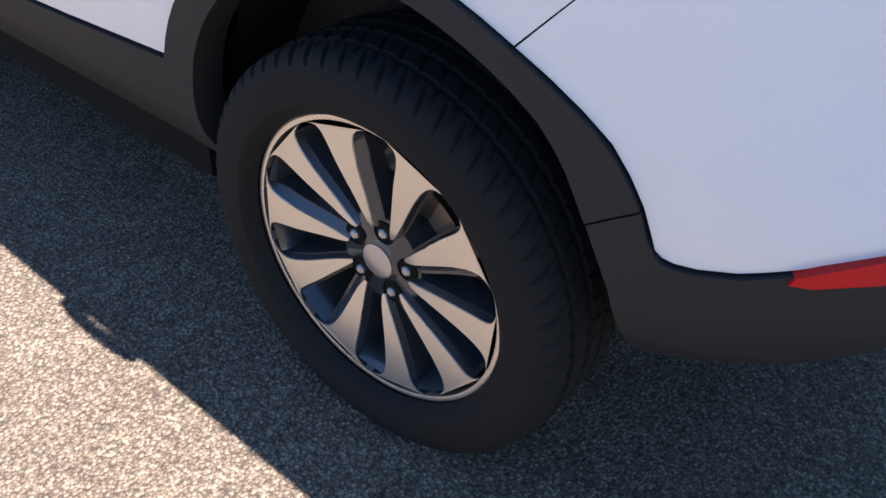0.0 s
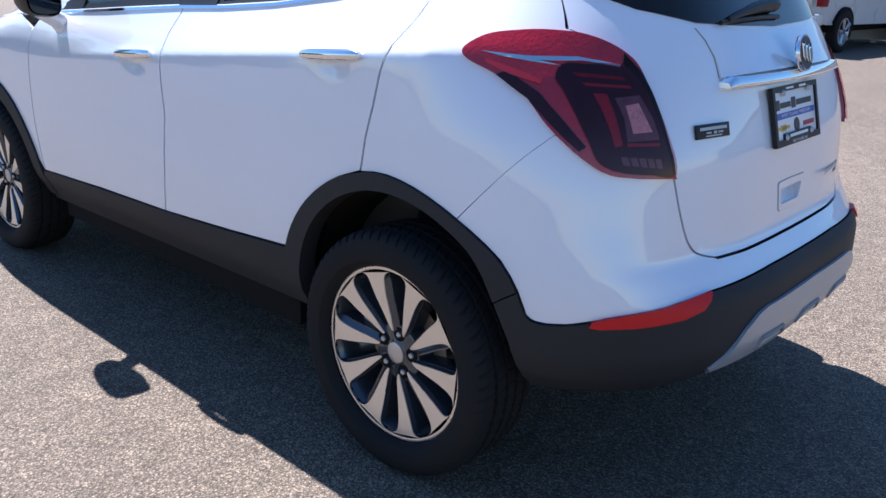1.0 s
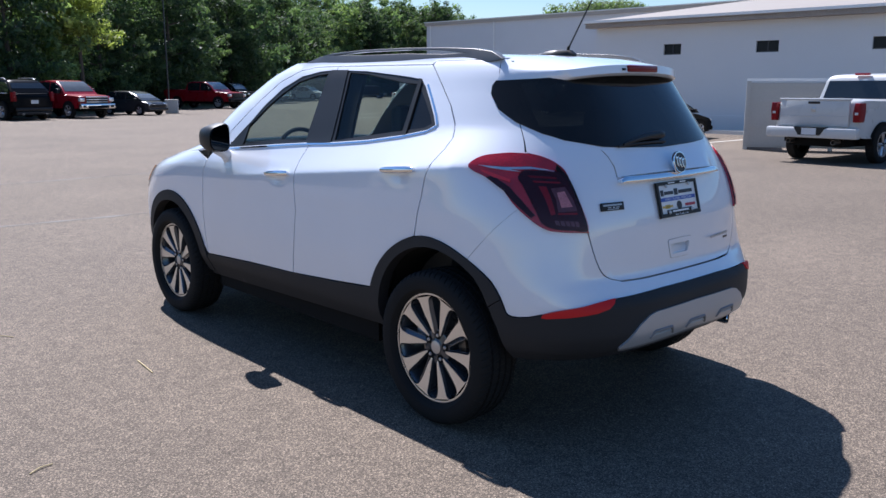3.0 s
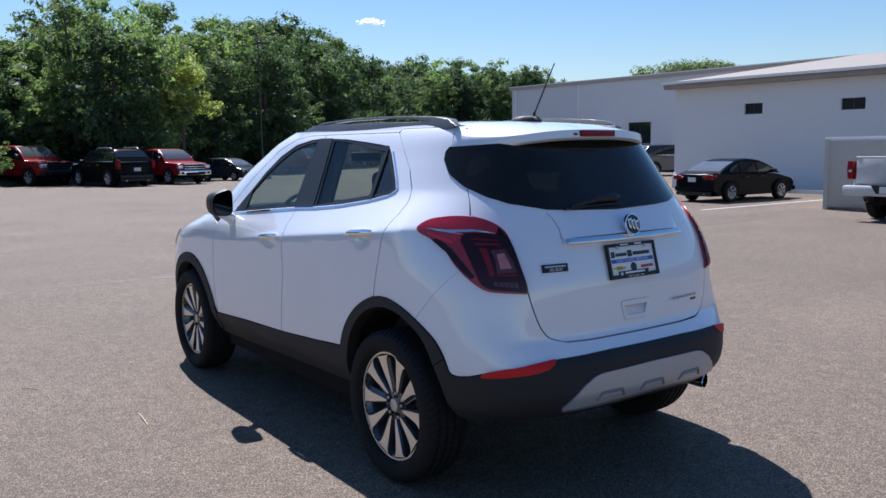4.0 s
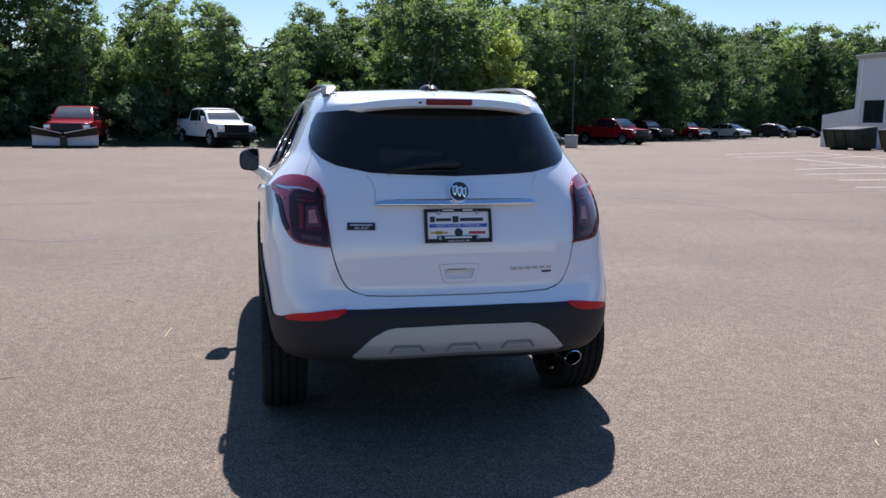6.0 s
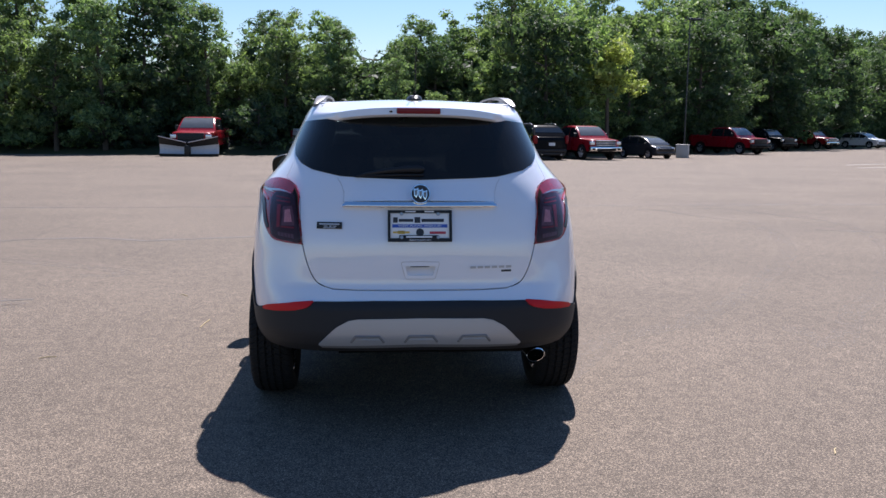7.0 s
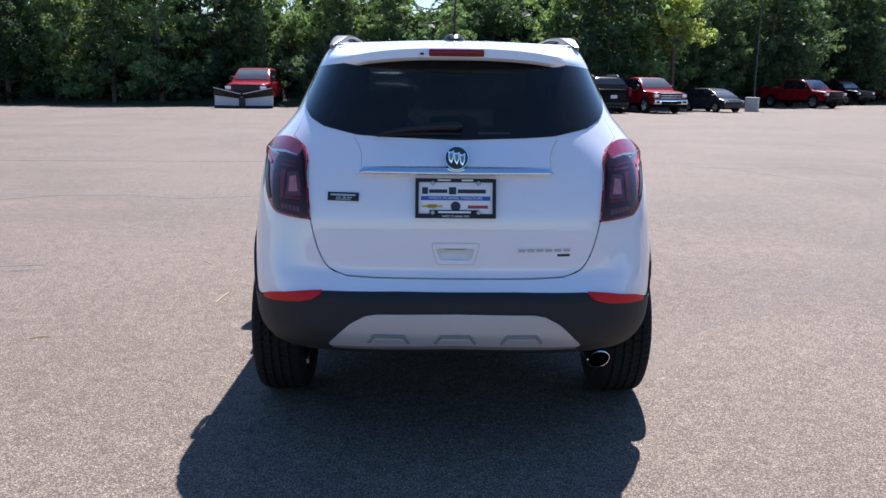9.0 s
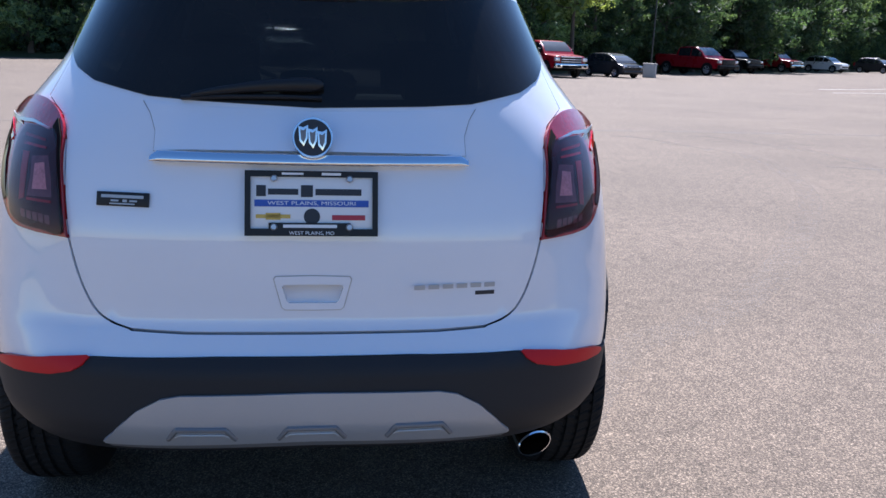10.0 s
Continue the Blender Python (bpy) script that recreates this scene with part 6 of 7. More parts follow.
part("cabin_mirror", box(-0.11, 0.11, 0.3, 0.33, 1.42, 1.48, 0.01), BLACK_PLASTIC, suv)
part("engine_block", box(-0.6, 0.6, 0.9, 1.9, 0.4, 0.88), UNDER, suv)

# ---- parked vehicles ----
def car_paint(name, colour):
    return surface(name, colour, 0.28, var=0.08, scale=2, grain=60, coat=0.35, spec=0.35)


TAIL_RED = surface("tail_lamp_red", (0.19, 0.003, 0.008), 0.3, var=0.3, scale=12, spec=0.2)
RED_PAINT = car_paint("red_car_paint", (0.26, 0.007, 0.015))
BLACK_PAINT = surface("black_car_paint", (0.004, 0.0045, 0.006), 0.25, var=0.1, spec=0.07)
CHARCOAL_PAINT = surface("charcoal_car_paint", (0.03, 0.032, 0.036), 0.25, var=0.1, spec=0.35, coat=0.3)
SILVER_PAINT = car_paint("silver_car_paint", (0.52, 0.525, 0.53))
WHITE_PAINT = car_paint("plain_white_car_paint", (0.75, 0.76, 0.77))
SIZES = {
    # length, half width, wheel y front/rear, wheel radius, lower outline, cabin (base front, base rear, top front, top rear, base z, top z)
    "pickup": (1.0, 1.88, -1.78, 0.41,
               [(2.6, 0.5), (2.88, 0.55), (2.92, 1.0), (2.82, 1.14), (1.5, 1.24), (-0.95, 1.27), (-1.02, 1.36), (-2.9, 1.38), (-2.93, 0.62), (-2.6, 0.55)], (1.62, -1.02, 0.78, -0.82, 1.22, 1.92)),
    "sedan": (0.9, 1.38, -1.36, 0.33,
              [(2.1, 0.24), (2.28, 0.34), (2.32, 0.62), (2.1, 0.76), (1.25, 0.93), (-1.5, 0.99), (-2.1, 1.02), (-2.27, 0.94), (-2.32, 0.45), (-2.1, 0.26)], (1.35, -1.98, 0.35, -0.9, 0.95, 1.46)),
    "suv": (0.94, 1.4, -1.42, 0.365,
            [(2.1, 0.3), (2.3, 0.4), (2.36, 0.78), (2.2, 0.98), (1.3, 1.1), (-2.2, 1.14), (-2.34, 1.0), (-2.36, 0.5), (-2.1, 0.32)], (1.35, -2.22, 0.4, -1.65, 1.08, 1.7)),
    "hatchback": (0.88, 1.3, -1.28, 0.32,
                  [(1.9, 0.24), (2.08, 0.34), (2.12, 0.66), (1.95, 0.8), (1.3, 0.95), (-1.9, 1.02), (-2.06, 0.9), (-2.08, 0.42), (-1.9, 0.26)], (1.5, -2.0, 0.35, -1.5, 0.93, 1.5)),
}


def hull(low, hw):
    """A vehicle's lower body: its side outline, softened, drawn across with rounded shoulders and a plan that narrows at both ends."""
    line = curved([("O", a, b) for p, q in zip(low, low[1:] + low[:1]) for a, b in (Vector(p).lerp(Vector(q), 0.12), Vector(p).lerp(Vector(q), 0.5), Vector(p).lerp(Vector(q), 0.88))], 3)
    ends = max(abs(p[1]) for p in line)
    z0, z1 = min(p[2] for p in line), max(p[2] for p in line)
    bm = bmesh.new()
    rings = []
    for t in (-1, -0.985, -0.95, -0.88, -0.75, -0.4, 0, 0.4, 0.75, 0.88, 0.95, 0.985, 1):
        u = abs(t)
        ring = []
        for _, y, z in line:
            v = (z - z0) / (z1 - z0)
            belly = 1 - 0.05 * (2 * v - 0.9) ** 2
            plan = 1 - 0.09 * abs(y / ends) ** 6
            ring.append(bm.verts.new((hw * t * belly * plan, y * (1 - 0.035 * u ** 4) - math.copysign(0.03 * u ** 14, y), z0 + (z - z0) * (1 - 0.05 * u ** 14))))
        rings.append(ring)
    n = len(line)
    for p, q in zip(rings, rings[1:]):
        for k in range(n):
            bm.faces.new((p[k], p[(k + 1) % n], q[(k + 1) % n], q[k]))
    bm.faces.new(rings[0][::-1])
    bm.faces.new(rings[-1])
    return bm


def road_wheel(parent, x, y, r, face):
    ob = part("wheel", lathe([(-0.1, r * 0.66), (-0.115, r * 0.75), (-0.11, r * 0.92), (-0.085, r), (0.085, r), (0.11, r * 0.9), (0.1, r * 0.66)], 32), RUBBER, parent)
    ob.matrix_basis = pose(x, y, r, 0, 0, 0 if face < 0 else 180)
    bm = lathe([(-0.1, r * 0.66), (-0.098, r * 0.6), (-0.06, r * 0.56), (-0.05, 0.0)], 24)
    for k in range(5):
        a = k * math.tau / 5
        p = Vector((-0.09, math.cos(a), math.sin(a)))
        add_tube(bm, [(-0.085, 0.05 * math.cos(a), 0.05 * math.sin(a)), (-0.092, r * 0.62 * math.cos(a), r * 0.62 * math.sin(a))], [0.035, 0.05], 6)
    part("rim", bm, STEEL, ob)
    return ob


def vehicle(kind, name, paint, x, y, heading, label, category, group="", chrome=True, size=1.0, dark_nose=False):
    """A parked vehicle; heading in degrees clockwise from +y."""
    hw, wf, wr, r, low, (bf, br, tf, tr, z0, z1) = SIZES[kind]
    car = tagged(empty(name, x, y, 0, -heading), label, category, group)
    car.scale = (size, size, size)
    part("body", hull(low, hw), paint, car, smooth=40)
    w0, w1 = hw - 0.06, hw - (0.24 if kind != "pickup" else 0.2)
    rise = z1 - z0
    line = curved([("O", bf + 0.3, z0 - 0.15), ("O", bf, z0), ("O", (bf + tf) / 2 + 0.02, z0 + 0.56 * rise), ("O", tf, z1 - 0.05), ("O", tf - 0.28, z1 - 0.005), ("O", (tf + tr) / 2, z1 + 0.015), ("O", tr + 0.25, z1 - 0.01), ("O", tr, z1 - 0.06),
                   ("O", (tr + br) / 2, z0 + 0.5 * rise), ("O", br, z0), ("O", br - 0.05, z0 - 0.15)], 5)
    line = [(y, z) for _, y, z in line[5:46]]
    def wide(z):
        return w0 + (w1 - w0) * max(z - z0, 0) / rise
    def roof_line(y):
        for (y0, a), (y1, b) in zip(line, line[1:]):
            if y1 <= y <= y0:
                return a + (b - a) * (y0 - y) / max(y0 - y1, 1e-5)
        return z0
    bm = bmesh.new()
    across = (-1, -0.99, -0.96, -0.88, -0.6, 0, 0.6, 0.88, 0.96, 0.99, 1)
    rings = [[bm.verts.new((wide(z) * t, y, z - 0.06 * abs(t) ** 16 * (z - z0) / rise)) for t in across] for y, z in line]
    for p, q in zip(rings, rings[1:]):
        for k in range(len(across) - 1):
            bm.faces.new((p[k], p[k + 1], q[k + 1], q[k]))
    for k in (0, -1):
        bm.faces.new([p[k] for p in rings])
    part("cabin", bm, paint, car, smooth=50)
    def screen(name, first, last):
        bm = bmesh.new()
        rows = []
        for i in range(first, last + 1):
            (y0, a), (y, z), (y1, b) = line[i - 1], line[i], line[i + 1]
            n = Vector((0, a - b, y1 - y0)).normalized()
            n = n if n.z > 0 else -n
            rows.append([[bm.verts.new(Vector((wide(z) * t, y, z)) + n * d) for t in (-0.9, -0.5, 0, 0.5, 0.9)] for d in (0.008, -0.01)])
        for p, q in zip(rows, rows[1:]):
            for k in range(4):
                bm.faces.new((p[0][k], p[0][k + 1], q[0][k + 1], q[0][k]))
            for k in (0, 4):
                bm.faces.new((p[0][k], p[1][k], q[1][k], q[0][k]))
        for p in (rows[0], rows[-1]):
            for k in range(4):
                bm.faces.new((p[0][k], p[0][k + 1], p[1][k + 1], p[1][k]))
        part(name, bm, SCREEN_GLASS if name == "windscreen" or kind == "sedan" else DARK_GLASS, car, smooth=60)
    screen("windscreen", 2, 10)
    screen("rear_window", 31 if kind in ("sedan", "hatchback") else 32, 38 if kind != "suv" else 36)
    spans = {"pickup": ((0.34, 1.3), (-0.78, 0.28)), "sedan": ((0.12, 1.05), (-0.8, 0.06), (-1.35, -0.86)), "suv": ((0.18, 1.15), (-0.85, 0.12), (-1.9, -0.92)), "hatchback": ((0.15, 1.2), (-0.78, 0.09), (-1.5, -0.84))}[kind]
    for sx in (-1, 1):
        for ya, yb in spans:
            bm = bmesh.new()
            low_edge, high = [], []
            for k in range(9):
                y = ya + (yb - ya) * k / 8
                zt = max(roof_line(y) - 0.1, z0 + 0.07)
                for group, z in ((low_edge, z0 + 0.06), (high, zt)):
                    group.append([bm.verts.new((sx * (wide(z) + d), y, z)) for d in (0.007, -0.01)])
            for k in range(8):
                bm.faces.new((low_edge[k][0], low_edge[k + 1][0], high[k + 1][0], high[k][0]))
                bm.faces.new((high[k][0], high[k + 1][0], high[k + 1][1], high[k][1]))
                bm.faces.new((low_edge[k][0], low_edge[k + 1][0], low_edge[k + 1][1], low_edge[k][1]))
            part("side_window", bm, DARK_GLASS, car)
    for sx in (-1, 1):
        for wy in (wf, wr):
            # solid black half disc paints the dark of an open arch
            bm = prism([(wy + (r + 0.07) * math.cos(a), r + (r + 0.07) * math.sin(a)) for a in [math.pi * k / 16 for k in range(17)]], sx * (hw - 0.3), sx * (hw - 0.004), "x")
            part("arch_shade", bm, UNDER, car)
            road_wheel(car, sx * (hw - 0.1), wy, r, sx)
        zh = {"pickup": 0.95, "sedan": 0.62, "suv": 0.82, "hatchback": 0.68}[kind]
        yf, yr = max(p[0] for p in low), min(p[0] for p in low)
        inset = 0.0 if kind == "pickup" else 0.08
        part("headlight", box(sx * (hw - 0.16 - inset) - 0.15, sx * (hw - 0.16 - inset) + 0.13, yf - 0.2 - inset, yf - 0.02 - 0.5 * inset, zh - 0.09, zh + 0.09, 0.02), CLEAR_LENS, car)
        zt = {"pickup": 1.1, "sedan": 0.84, "suv": 1.0, "hatchback": 0.9}[kind]
        if kind in ("pickup", "suv"):
            lamp = [(hw - 0.135, zt - 0.2), (hw - 0.01, zt - 0.2), (hw + 0.004, zt + 0.02), (hw - 0.005, zt + 0.19), (hw - 0.12, zt + 0.19), (hw - 0.145, zt)]
        else:
            lamp = [(hw - 0.46, zt + 0.03), (hw - 0.2, zt + 0.09), (hw - 0.01, zt + 0.11), (hw + 0.004, zt + 0.03), (hw - 0.06, zt - 0.07), (hw - 0.36, zt - 0.055)]
        lamp = [(sx * (q - (0.02 if kind == "pickup" else 0.05)), z) for q, z in lamp][::sx]
        t = part("tail_lamp", prism(lamp, yr - 0.002 + 0.02 * (kind != "pickup"), yr + 0.26, "y", 0.015), TAIL_RED, car)
        part("reverse_lens", box(sx * (hw - 0.09) - 0.035, sx * (hw - 0.09) + 0.035, yr - 0.006 + 0.02 * (kind != "pickup"), yr + 0.05, zt - 0.05, zt + 0.0, 0.005), LENS_PALE if kind == "pickup" else RED_DIM, t)
        part("door_mirror", box(sx * (hw + 0.02) - 0.01 * sx - 0.09, sx * (hw + 0.02) + 0.09, bf - 0.5, bf - 0.38, z0 + 0.04, z0 + (0.28 if kind == "pickup" else 0.15), 0.03), BLACK_PLASTIC if paint is not WHITE_PAINT else paint, car)
        for hy in (0.25, -0.6):
            part("door_handle", box(sx * (hw + 0.012) - 0.015, sx * (hw + 0.012) + 0.015, hy - 0.1, hy + 0.1, z0 - 0.12, z0 - 0.085, 0.008), BLACK_PLASTIC, car)
    bright = CHROME if chrome else BLACK_PLASTIC
    yf, yr = max(p[0] for p in low), min(p[0] for p in low)
    zb = 0.62 if kind == "pickup" else 0.4
    part("grille", box(-hw * 0.62, hw * 0.62, yf - 0.1, yf + 0.008, zb + 0.14, zb + (0.46 if kind == "pickup" else 0.28), 0.02), BLACK_PLASTIC if not dark_nose else UNDER, car)
    if kind == "pickup":
        g = part("grille_surround", box(-hw * 0.64, hw * 0.64, yf - 0.05, yf + 0.016, zb + 0.44, zb + 0.5, 0.015), bright, car)
        for k in range(2):
            part("grille_bar", box(-hw * 0.62, hw * 0.62, yf - 0.02, yf + 0.016, zb + 0.2 + k * 0.12, zb + 0.235 + k * 0.12, 0.008), bright, g)
        f = part("front_bumper", box(-hw, hw, yf - 0.15, yf + 0.1, 0.5, 0.76, 0.05), bright, car)
        part("air_intake", box(-hw * 0.6, hw * 0.6, yf, yf + 0.107, 0.52, 0.66, 0.02), UNDER, f)
        for sx in (-1, 1):
            part("fog_lamp", box(sx * hw * 0.8 - 0.1, sx * hw * 0.8 + 0.1, yf, yf + 0.107, 0.56, 0.67, 0.02), UNDER, f)
        b = part("rear_bumper", box(-hw, hw, yr - 0.14, yr + 0.1, 0.55, 0.77, 0.04), bright if paint not in (WHITE_PAINT, SILVER_PAINT) else SILVER_PAINT, car)
        part("bumper_step", prism([(-0.36, 0.785), (0.36, 0.785), (0.24, 0.61), (-0.24, 0.61)], yr - 0.146, yr - 0.02, "y"), BLACK_PLASTIC, b)
        part("number_plate", box(-0.16, 0.16, yr - 0.16, yr - 0.14, 0.62, 0.76), PLATE_GREY, b)
        part("tailgate", box(-hw + 0.24, hw - 0.24, yr - 0.012, yr + 0.05, 0.8, 1.36, 0.02), paint, car)
        part("tailgate_badge", box(-0.05, 0.05, yr - 0.022, yr - 0.008, 1.1, 1.2, 0.01), STEEL, car)
        part("tailgate_handle", box(-0.13, 0.13, yr - 0.022, yr - 0.008, 1.27, 1.32, 0.008), BLACK_PLASTIC, car)
        part("cargo_lamp", box(-0.16, 0.16, tr - 0.09, tr + 0.02, z1 - 0.035, z1 + 0.02, 0.01), RED_LENS, car)
        for ex in (-0.5, 0.5):
            part("exhaust_pipe", lathe([(-0.6, 0.045), (0.06, 0.05), (0.06, 0.042), (-0.3, 0.04)], 16), BRAKE, car).matrix_basis = pose(ex, yr, 0.47, 0, 0, -90)
        part("bed_lip", box(-hw + 0.22, hw - 0.22, yr - 0.03, yr + 0.07, 1.345, 1.385, 0.015), paint, car)
        part("tailgate_crease", box(-hw + 0.3, hw - 0.3, yr - 0.018, yr, 1.0, 1.02, 0.006), paint, car)
        part("window_sticker", box(0.02, 0.12, tr - 0.055, tr - 0.045, z1 - 0.2, z1 - 0.12, 0.003), WHITE_PRINT, car)
        part("chassis", box(-0.6, 0.6, yr + 0.2, yf - 0.3, 0.36, 0.6), UNDER, car)
    else:
        part("front_bumper", box(-hw * 0.9, hw * 0.9, yf - 0.1, yf + 0.02, zb - 0.1, zb + 0.06, 0.03), BLACK_PLASTIC if kind == "suv" else paint, car)
        part("rear_bumper", box(-hw * 0.85, hw * 0.85, yr - 0.02, yr + 0.1, zb - 0.02, zb + 0.14, 0.04), BLACK_PLASTIC if kind == "suv" else paint, car)
        part("lower_valance", box(-hw * 0.8, hw * 0.8, yr + 0.02, yr + 0.12, zb - 0.16, zb - 0.03, 0.02), BLACK_PLASTIC, car)
        for sx in (-1, 1):
            part("exhaust_pipe", lathe([(-0.3, 0.035), (0.0, 0.038), (0.0, 0.03), (-0.2, 0.03)], 12), STEEL, car).matrix_basis = pose(sx * hw * 0.55, yr + 0.0, zb - 0.13, 0, 0, -90)
            if kind == "suv":
                part("roof_rail", tube([(sx * (w1 - 0.06), tf - 0.35, z1 + 0.0), (sx * (w1 - 0.06), tf - 0.5, z1 + 0.06), (sx * (w1 - 0.06), tr + 0.4, z1 + 0.06), (sx * (w1 - 0.06), tr + 0.25, z1 + 0.0)], 0.02, 8), STEEL, car)
                part("window_trim", tube([(sx * (wide(z0 + 0.05) + 0.012), bf - 0.35, z0 + 0.045), (sx * (wide(z0 + 0.05) + 0.012), br + 0.35, z0 + 0.06)], 0.012, 6), CHROME, car)
        part("number_plate", box(-0.16, 0.16, yr - 0.03, yr - 0.01, zb + 0.3, zb + 0.45), PLATE_GREY, car)
        part("chassis", box(-hw * 0.7, hw * 0.7, yr + 0.25, yf - 0.25, 0.2, 0.4), UNDER, car)
    return car


ROW = "vehicles parked along the trees"
vehicle("pickup", "pickup_truck", SILVER_PAINT, 16.03, 3.14, 94, "silver-white crew cab pickup parked facing the building", "pickup truck", size=0.92)
vehicle("sedan", "sedan", BLACK_PAINT, 18.0, 9.9, 93, "black four-door sedan parked beside the white annex", "car", size=0.8)
vehicle("suv", "crossover", CHARCOAL_PAINT, 34.8, 25.8, 108, "dark grey crossover parked before the building windows", "car", size=1.0)
vehicle("suv", "suv", BLACK_PAINT, 8.35, 39.4, -13, "black suv parked with its tail to the lot", "car", ROW, size=1.08)
vehicle("pickup", "pickup_truck", RED_PAINT, 11.25, 40.2, 165, "red pickup with chrome grille below the trees", "pickup truck", ROW, size=0.95)
vehicle("hatchback", "hatchback", CHARCOAL_PAINT, 15.6, 42.0, 158, "charcoal-grey hatchback parked in tree shade", "car", ROW, size=0.86)
vehicle("pickup", "pickup_truck", RED_PAINT, 25.5, 53.2, 155, "red pickup with black grille below the trees", "pickup truck", ROW, chrome=False)
vehicle("pickup", "pickup_truck", BLACK_PAINT, 33.6, 65.0, 154, "black pickup parked in tree shade", "pickup truck", ROW, chrome=False)
vehicle("pickup", "pickup_truck", RED_PAINT, 43.7, 76.0, 154, "red pickup with bright chrome bumper far along the trees", "pickup truck", ROW)
vehicle("suv", "suv", WHITE_PAINT, 54.6, 84.2, 152, "white suv parked far along the trees", "car", ROW)
vehicle("suv", "suv", CHARCOAL_PAINT, 64.3, 89.4, 152, "charcoal suv at the far end of the row", "car", ROW)
vehicle("sedan", "sedan", WHITE_PAINT, 56.5, 66.0, 120, "white sedan half hidden behind the skip", "car")
vehicle("sedan", "sedan", BLACK_PAINT, 70.5, 92.0, 143, "black sedan at the far end of the row", "car", ROW)
vehicle("pickup", "pickup_truck", RED_PAINT, 5.2, 45.2, 155, "red pickup with a dark front in tree shade", "pickup truck", ROW, chrome=False, dark_nose=True, size=1.1)
vehicle("pickup", "pickup_truck", WHITE_PAINT, -3.2, 44.0, 155, "white crew cab pickup with black nose below the trees", "pickup truck", ROW, chrome=False, dark_nose=True, size=1.12)
vehicle("pickup", "pickup_truck", RED_PAINT, -10.25, 43.4, 180, "red pickup carrying a snow plough", "pickup truck", ROW, chrome=False, size=1.12)
plough = tagged(empty("snow_plough", -10.25, 39.3, 0, 0), "snow plough with two light grey blades and black flaps", "snow plough")
BLADE_GREY = surface("scuffed_blade_paint", (0.42, 0.43, 0.46), 0.5, metal=0.2, var=0.3, scale=1.6, grain=12)


def plough_strip(sx, inner, outer):
    """A bent strip of one wing of the plough between the hinge and its outer end, by depth and height."""
    bm = bmesh.new()
    rows = [[bm.verts.new((sx * (0.06 + 1.5 * t), a[0] + (b[0] - a[0]) * t + 0.36 * t, a[1] + (b[1] - a[1]) * t)) for a, b in zip(inner, outer)] for t in (0, 0.25, 0.5, 0.75, 1)]
    n = len(inner)
    for a, b in zip(rows, rows[1:]):
        for k in range(n):
            bm.faces.new((a[k], a[(k + 1) % n], b[(k + 1) % n], b[k]))
    bm.faces.new(rows[0])
    bm.faces.new(rows[-1][::-1])
    return bm


for sx in (-1, 1):
    sheet = [(0.02, 0.13), (0.09, 0.24), (0.13, 0.42), (0.09, 0.66), (0.13, 0.67), (0.18, 0.42), (0.14, 0.22), (0.07, 0.11)]
    blade = part("blade", plough_strip(sx, [(y, z * 0.86) for y, z in sheet], [(y, z * 1.04) for y, z in sheet]), BLADE_GREY, plough, "light grey scuffed steel blade")
    part("cutting_edge", plough_strip(sx, [(0.0, 0.0), (-0.02, 0.13), (0.04, 0.14), (0.06, 0.0)], [(0.0, 0.0), (-0.02, 0.14), (0.04, 0.15), (0.06, 0.0)]), BLACK_PLASTIC, blade)
    part("flap", plough_strip(sx, [(0.07, 0.5), (-0.06, 0.74), (-0.03, 0.76), (0.11, 0.53)], [(0.06, 0.67), (-0.08, 1.06), (-0.05, 1.08), (0.1, 0.7)]), BLACK_PLASTIC, blade, "black rubber snow flap")
    part("flap_edge", tube([(sx * 0.06, -0.07, 0.75), (sx * 1.56, 0.27, 1.07)], 0.022, 6), STEEL, blade)
    for f in (0.3, 0.62, 0.92):
        part("rib", tube([(sx * 1.36 * f, 0.2 + 0.36 * f, 0.1), (sx * 1.36 * f, 0.22 + 0.36 * f, 0.6)], 0.025, 6), STEEL, blade)
part("hinge", box(-0.16, 0.16, -0.07, 0.12, 0.04, 0.6, 0.03), BLACK_PLASTIC, plough)
part("push_frame", prism([(0.34, 0.3), (0.9, 0.4), (0.9, 0.5), (0.34, 0.4)], -0.3, 0.3, "x"), BLACK_PLASTIC, plough)

# ---- by the building ----
SKIP_GREEN = surface("dark_green_skip_paint", (0.018, 0.026, 0.022), 0.6, var=0.35, scale=2, grain=20)
SKIP_OLIVE = surface("olive_skip_paint", (0.05, 0.05, 0.03), 0.65, var=0.4, scale=2, grain=20)


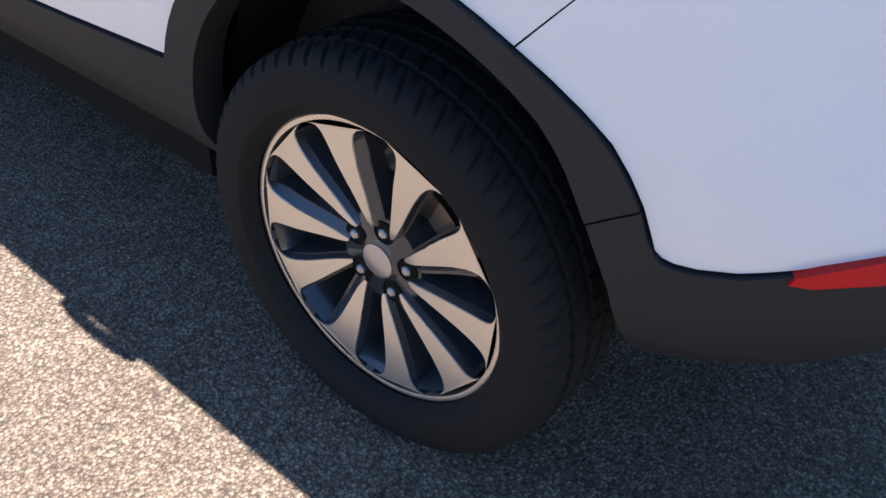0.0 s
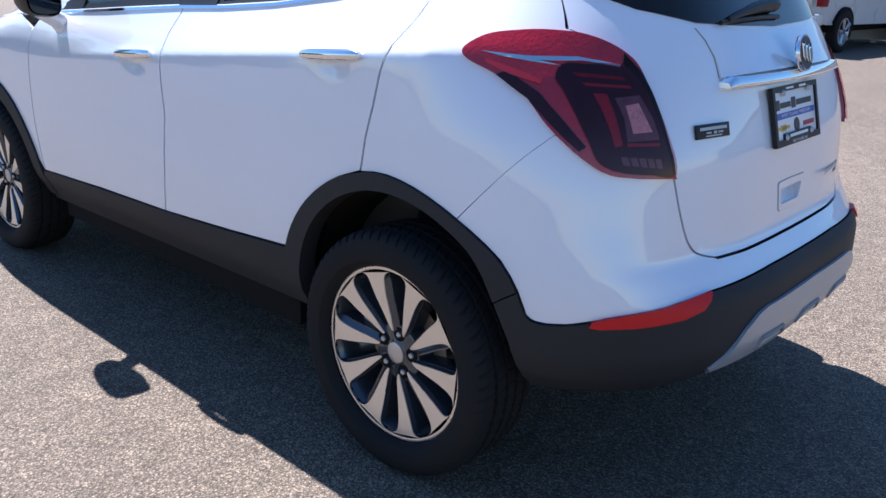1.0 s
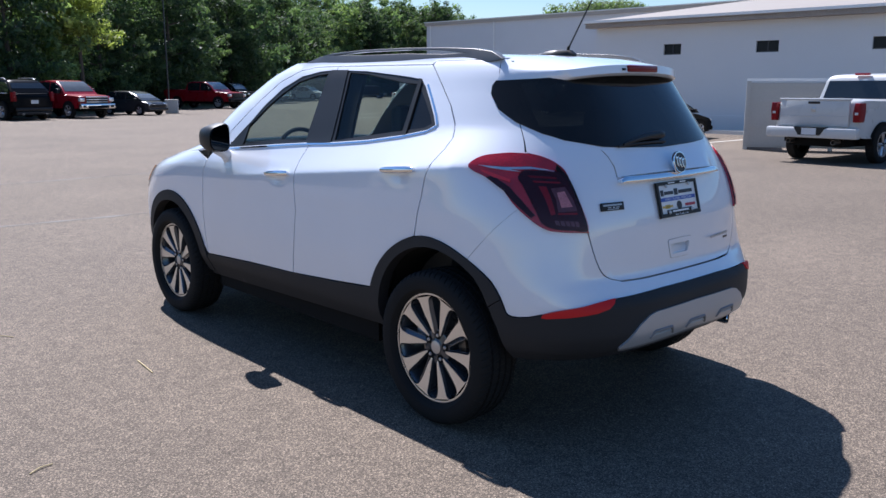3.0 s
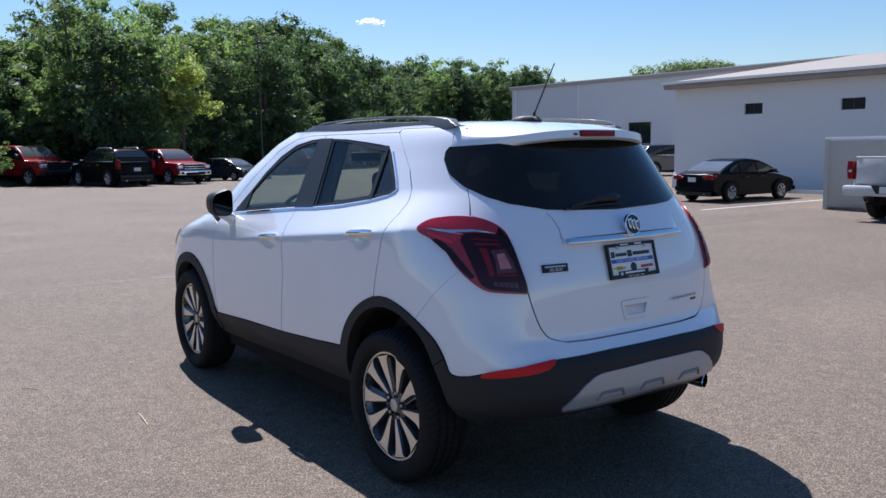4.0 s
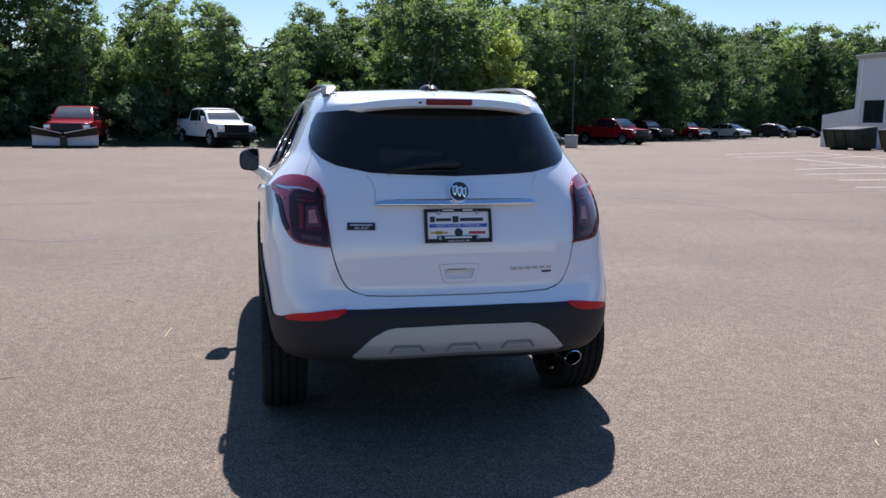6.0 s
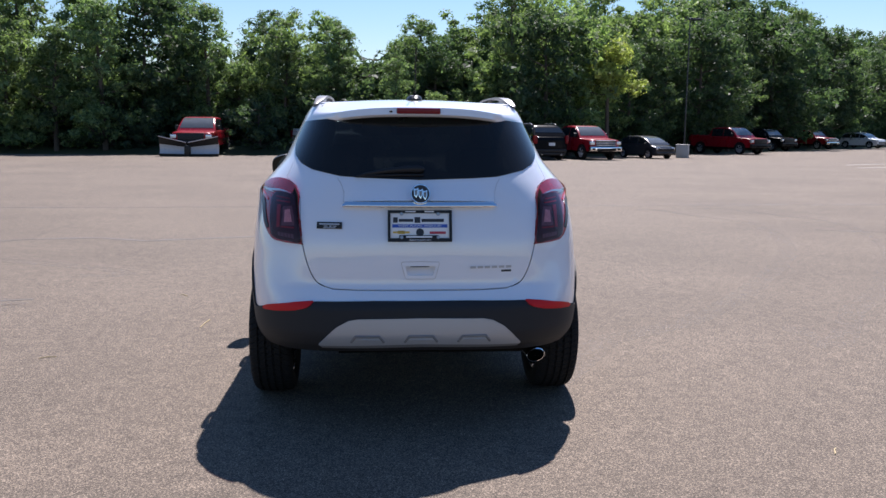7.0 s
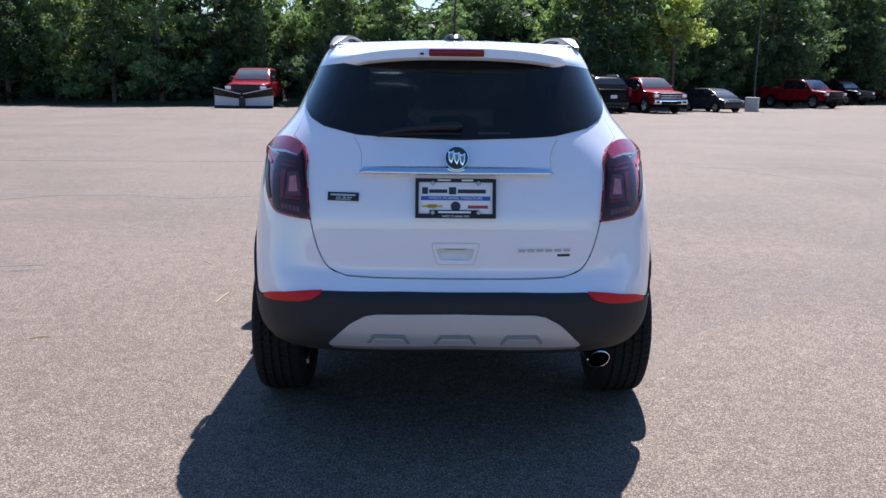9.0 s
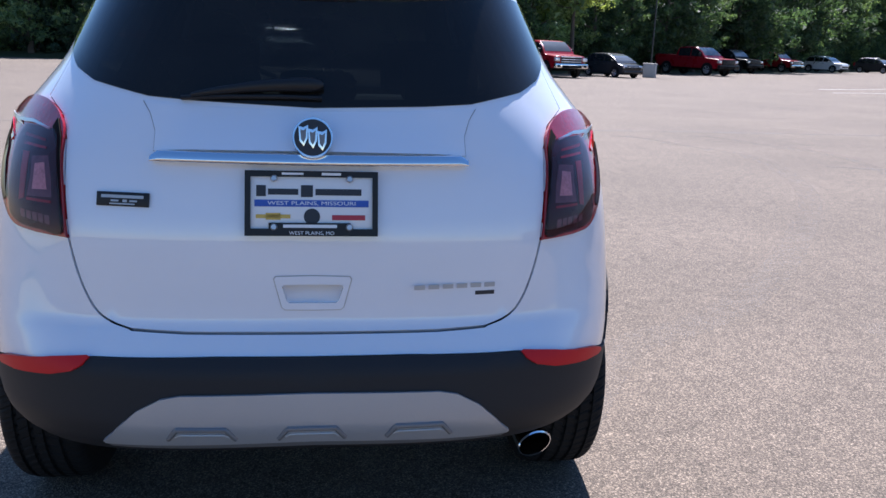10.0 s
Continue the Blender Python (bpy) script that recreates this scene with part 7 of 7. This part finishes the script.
def skip(x, y, rz, paint, label, w=2.4):
    ob = tagged(empty("rubbish_skip", x, y, 0, rz), label, "skip", "skips by the building")
    part("bin", prism([(-0.75, 0.12), (-1.15, 1.25), (0.75, 1.45), (0.75, 0.12)], -w / 2, w / 2, "x", 0.03), paint, ob)
    part("lid", prism([(-1.2, 1.27), (0.78, 1.47), (0.78, 1.51), (-1.2, 1.31)], -w / 2 - 0.04, w / 2 + 0.04, "x"), BLACK_PLASTIC, ob)
    for k in range(4):
        part("rib", prism([(-0.8, 0.12), (-1.2, 1.2), (-1.14, 1.2), (-0.74, 0.12)], -w / 2 + 0.05 + k * (w - 0.18) / 3, -w / 2 + 0.13 + k * (w - 0.18) / 3, "x"), paint, ob)
    for sx in (-1, 1):
        part("lift_pocket", box(sx * (w / 2 + 0.07) - 0.07, sx * (w / 2 + 0.07) + 0.07, -0.5, 0.5, 0.75, 0.95), paint, ob)
        part("skid", box(sx * w * 0.36 - 0.06, sx * w * 0.36 + 0.06, -0.7, 0.72, 0, 0.12), UNDER, ob)
    return ob


skip(36.7, 41.1, -82, SKIP_GREEN, "large dark green steel skip beside the building", 2.6)
skip(37.3, 37.4, -82, SKIP_OLIVE, "olive steel skip with worn paint beside the building", 1.6)
UNIT_GREY = surface("grey_unit_casing", (0.2, 0.2, 0.195), 0.6, var=0.2, scale=2, grain=30)
unit = tagged(empty("air_conditioner", 38.4, 35.3, 0, WALL_TURN), "grey outdoor air conditioning unit on a slab", "air conditioner")
part("casing", box(-0.55, 0.55, -1.0, 0.2, 0.1, 1.15, 0.03), UNIT_GREY, unit)
for k in range(8):
    part("louvre", box(-0.57, -0.545, -0.95, 0.15, 0.2 + k * 0.11, 0.26 + k * 0.11), FRAME_DARK, unit)
part("slab", box(-0.7, 0.7, -1.15, 0.35, 0, 0.1), WALL_WHITE, unit)
bench = tagged(empty("work_table", 37.33, 34.65, 0, WALL_TURN), "plain metal table with a white top", "table")
part("tabletop", box(-0.45, 0.45, -0.75, 0.75, 1.12, 1.18, 0.01), METAL_WHITE, bench)
for lx in (-0.4, 0.4):
    for ly in (-0.7, 0.7):
        part("leg", box(lx - 0.03, lx + 0.03, ly - 0.03, ly + 0.03, 0, 1.12), FRAME_DARK, bench)
cabinet = tagged(empty("utility_box", 18.2, 42.9, 0, -30), "small grey utility box at the edge of the lot", "utility box")
part("casing", box(-0.35, 0.35, -0.3, 0.3, 0, 0.75, 0.03), FENCE_GREY, cabinet)
part("lid", box(-0.38, 0.38, -0.33, 0.33, 0.75, 0.8, 0.02), FENCE_GREY, cabinet)
for at in (23.8, 27.4):
    stop = part("wheel_stop", prism([(-0.09, 0), (-0.06, 0.12), (0.06, 0.12), (0.09, 0)], -0.9, 0.9, "y"), FENCE_GREY)
    stop.matrix_basis = pose(21.9, at - 17.5, 0, 0, 0, 0)
    tagged(stop, "low grey concrete wheel stop before the annex", "wheel stop", "wheel stops")
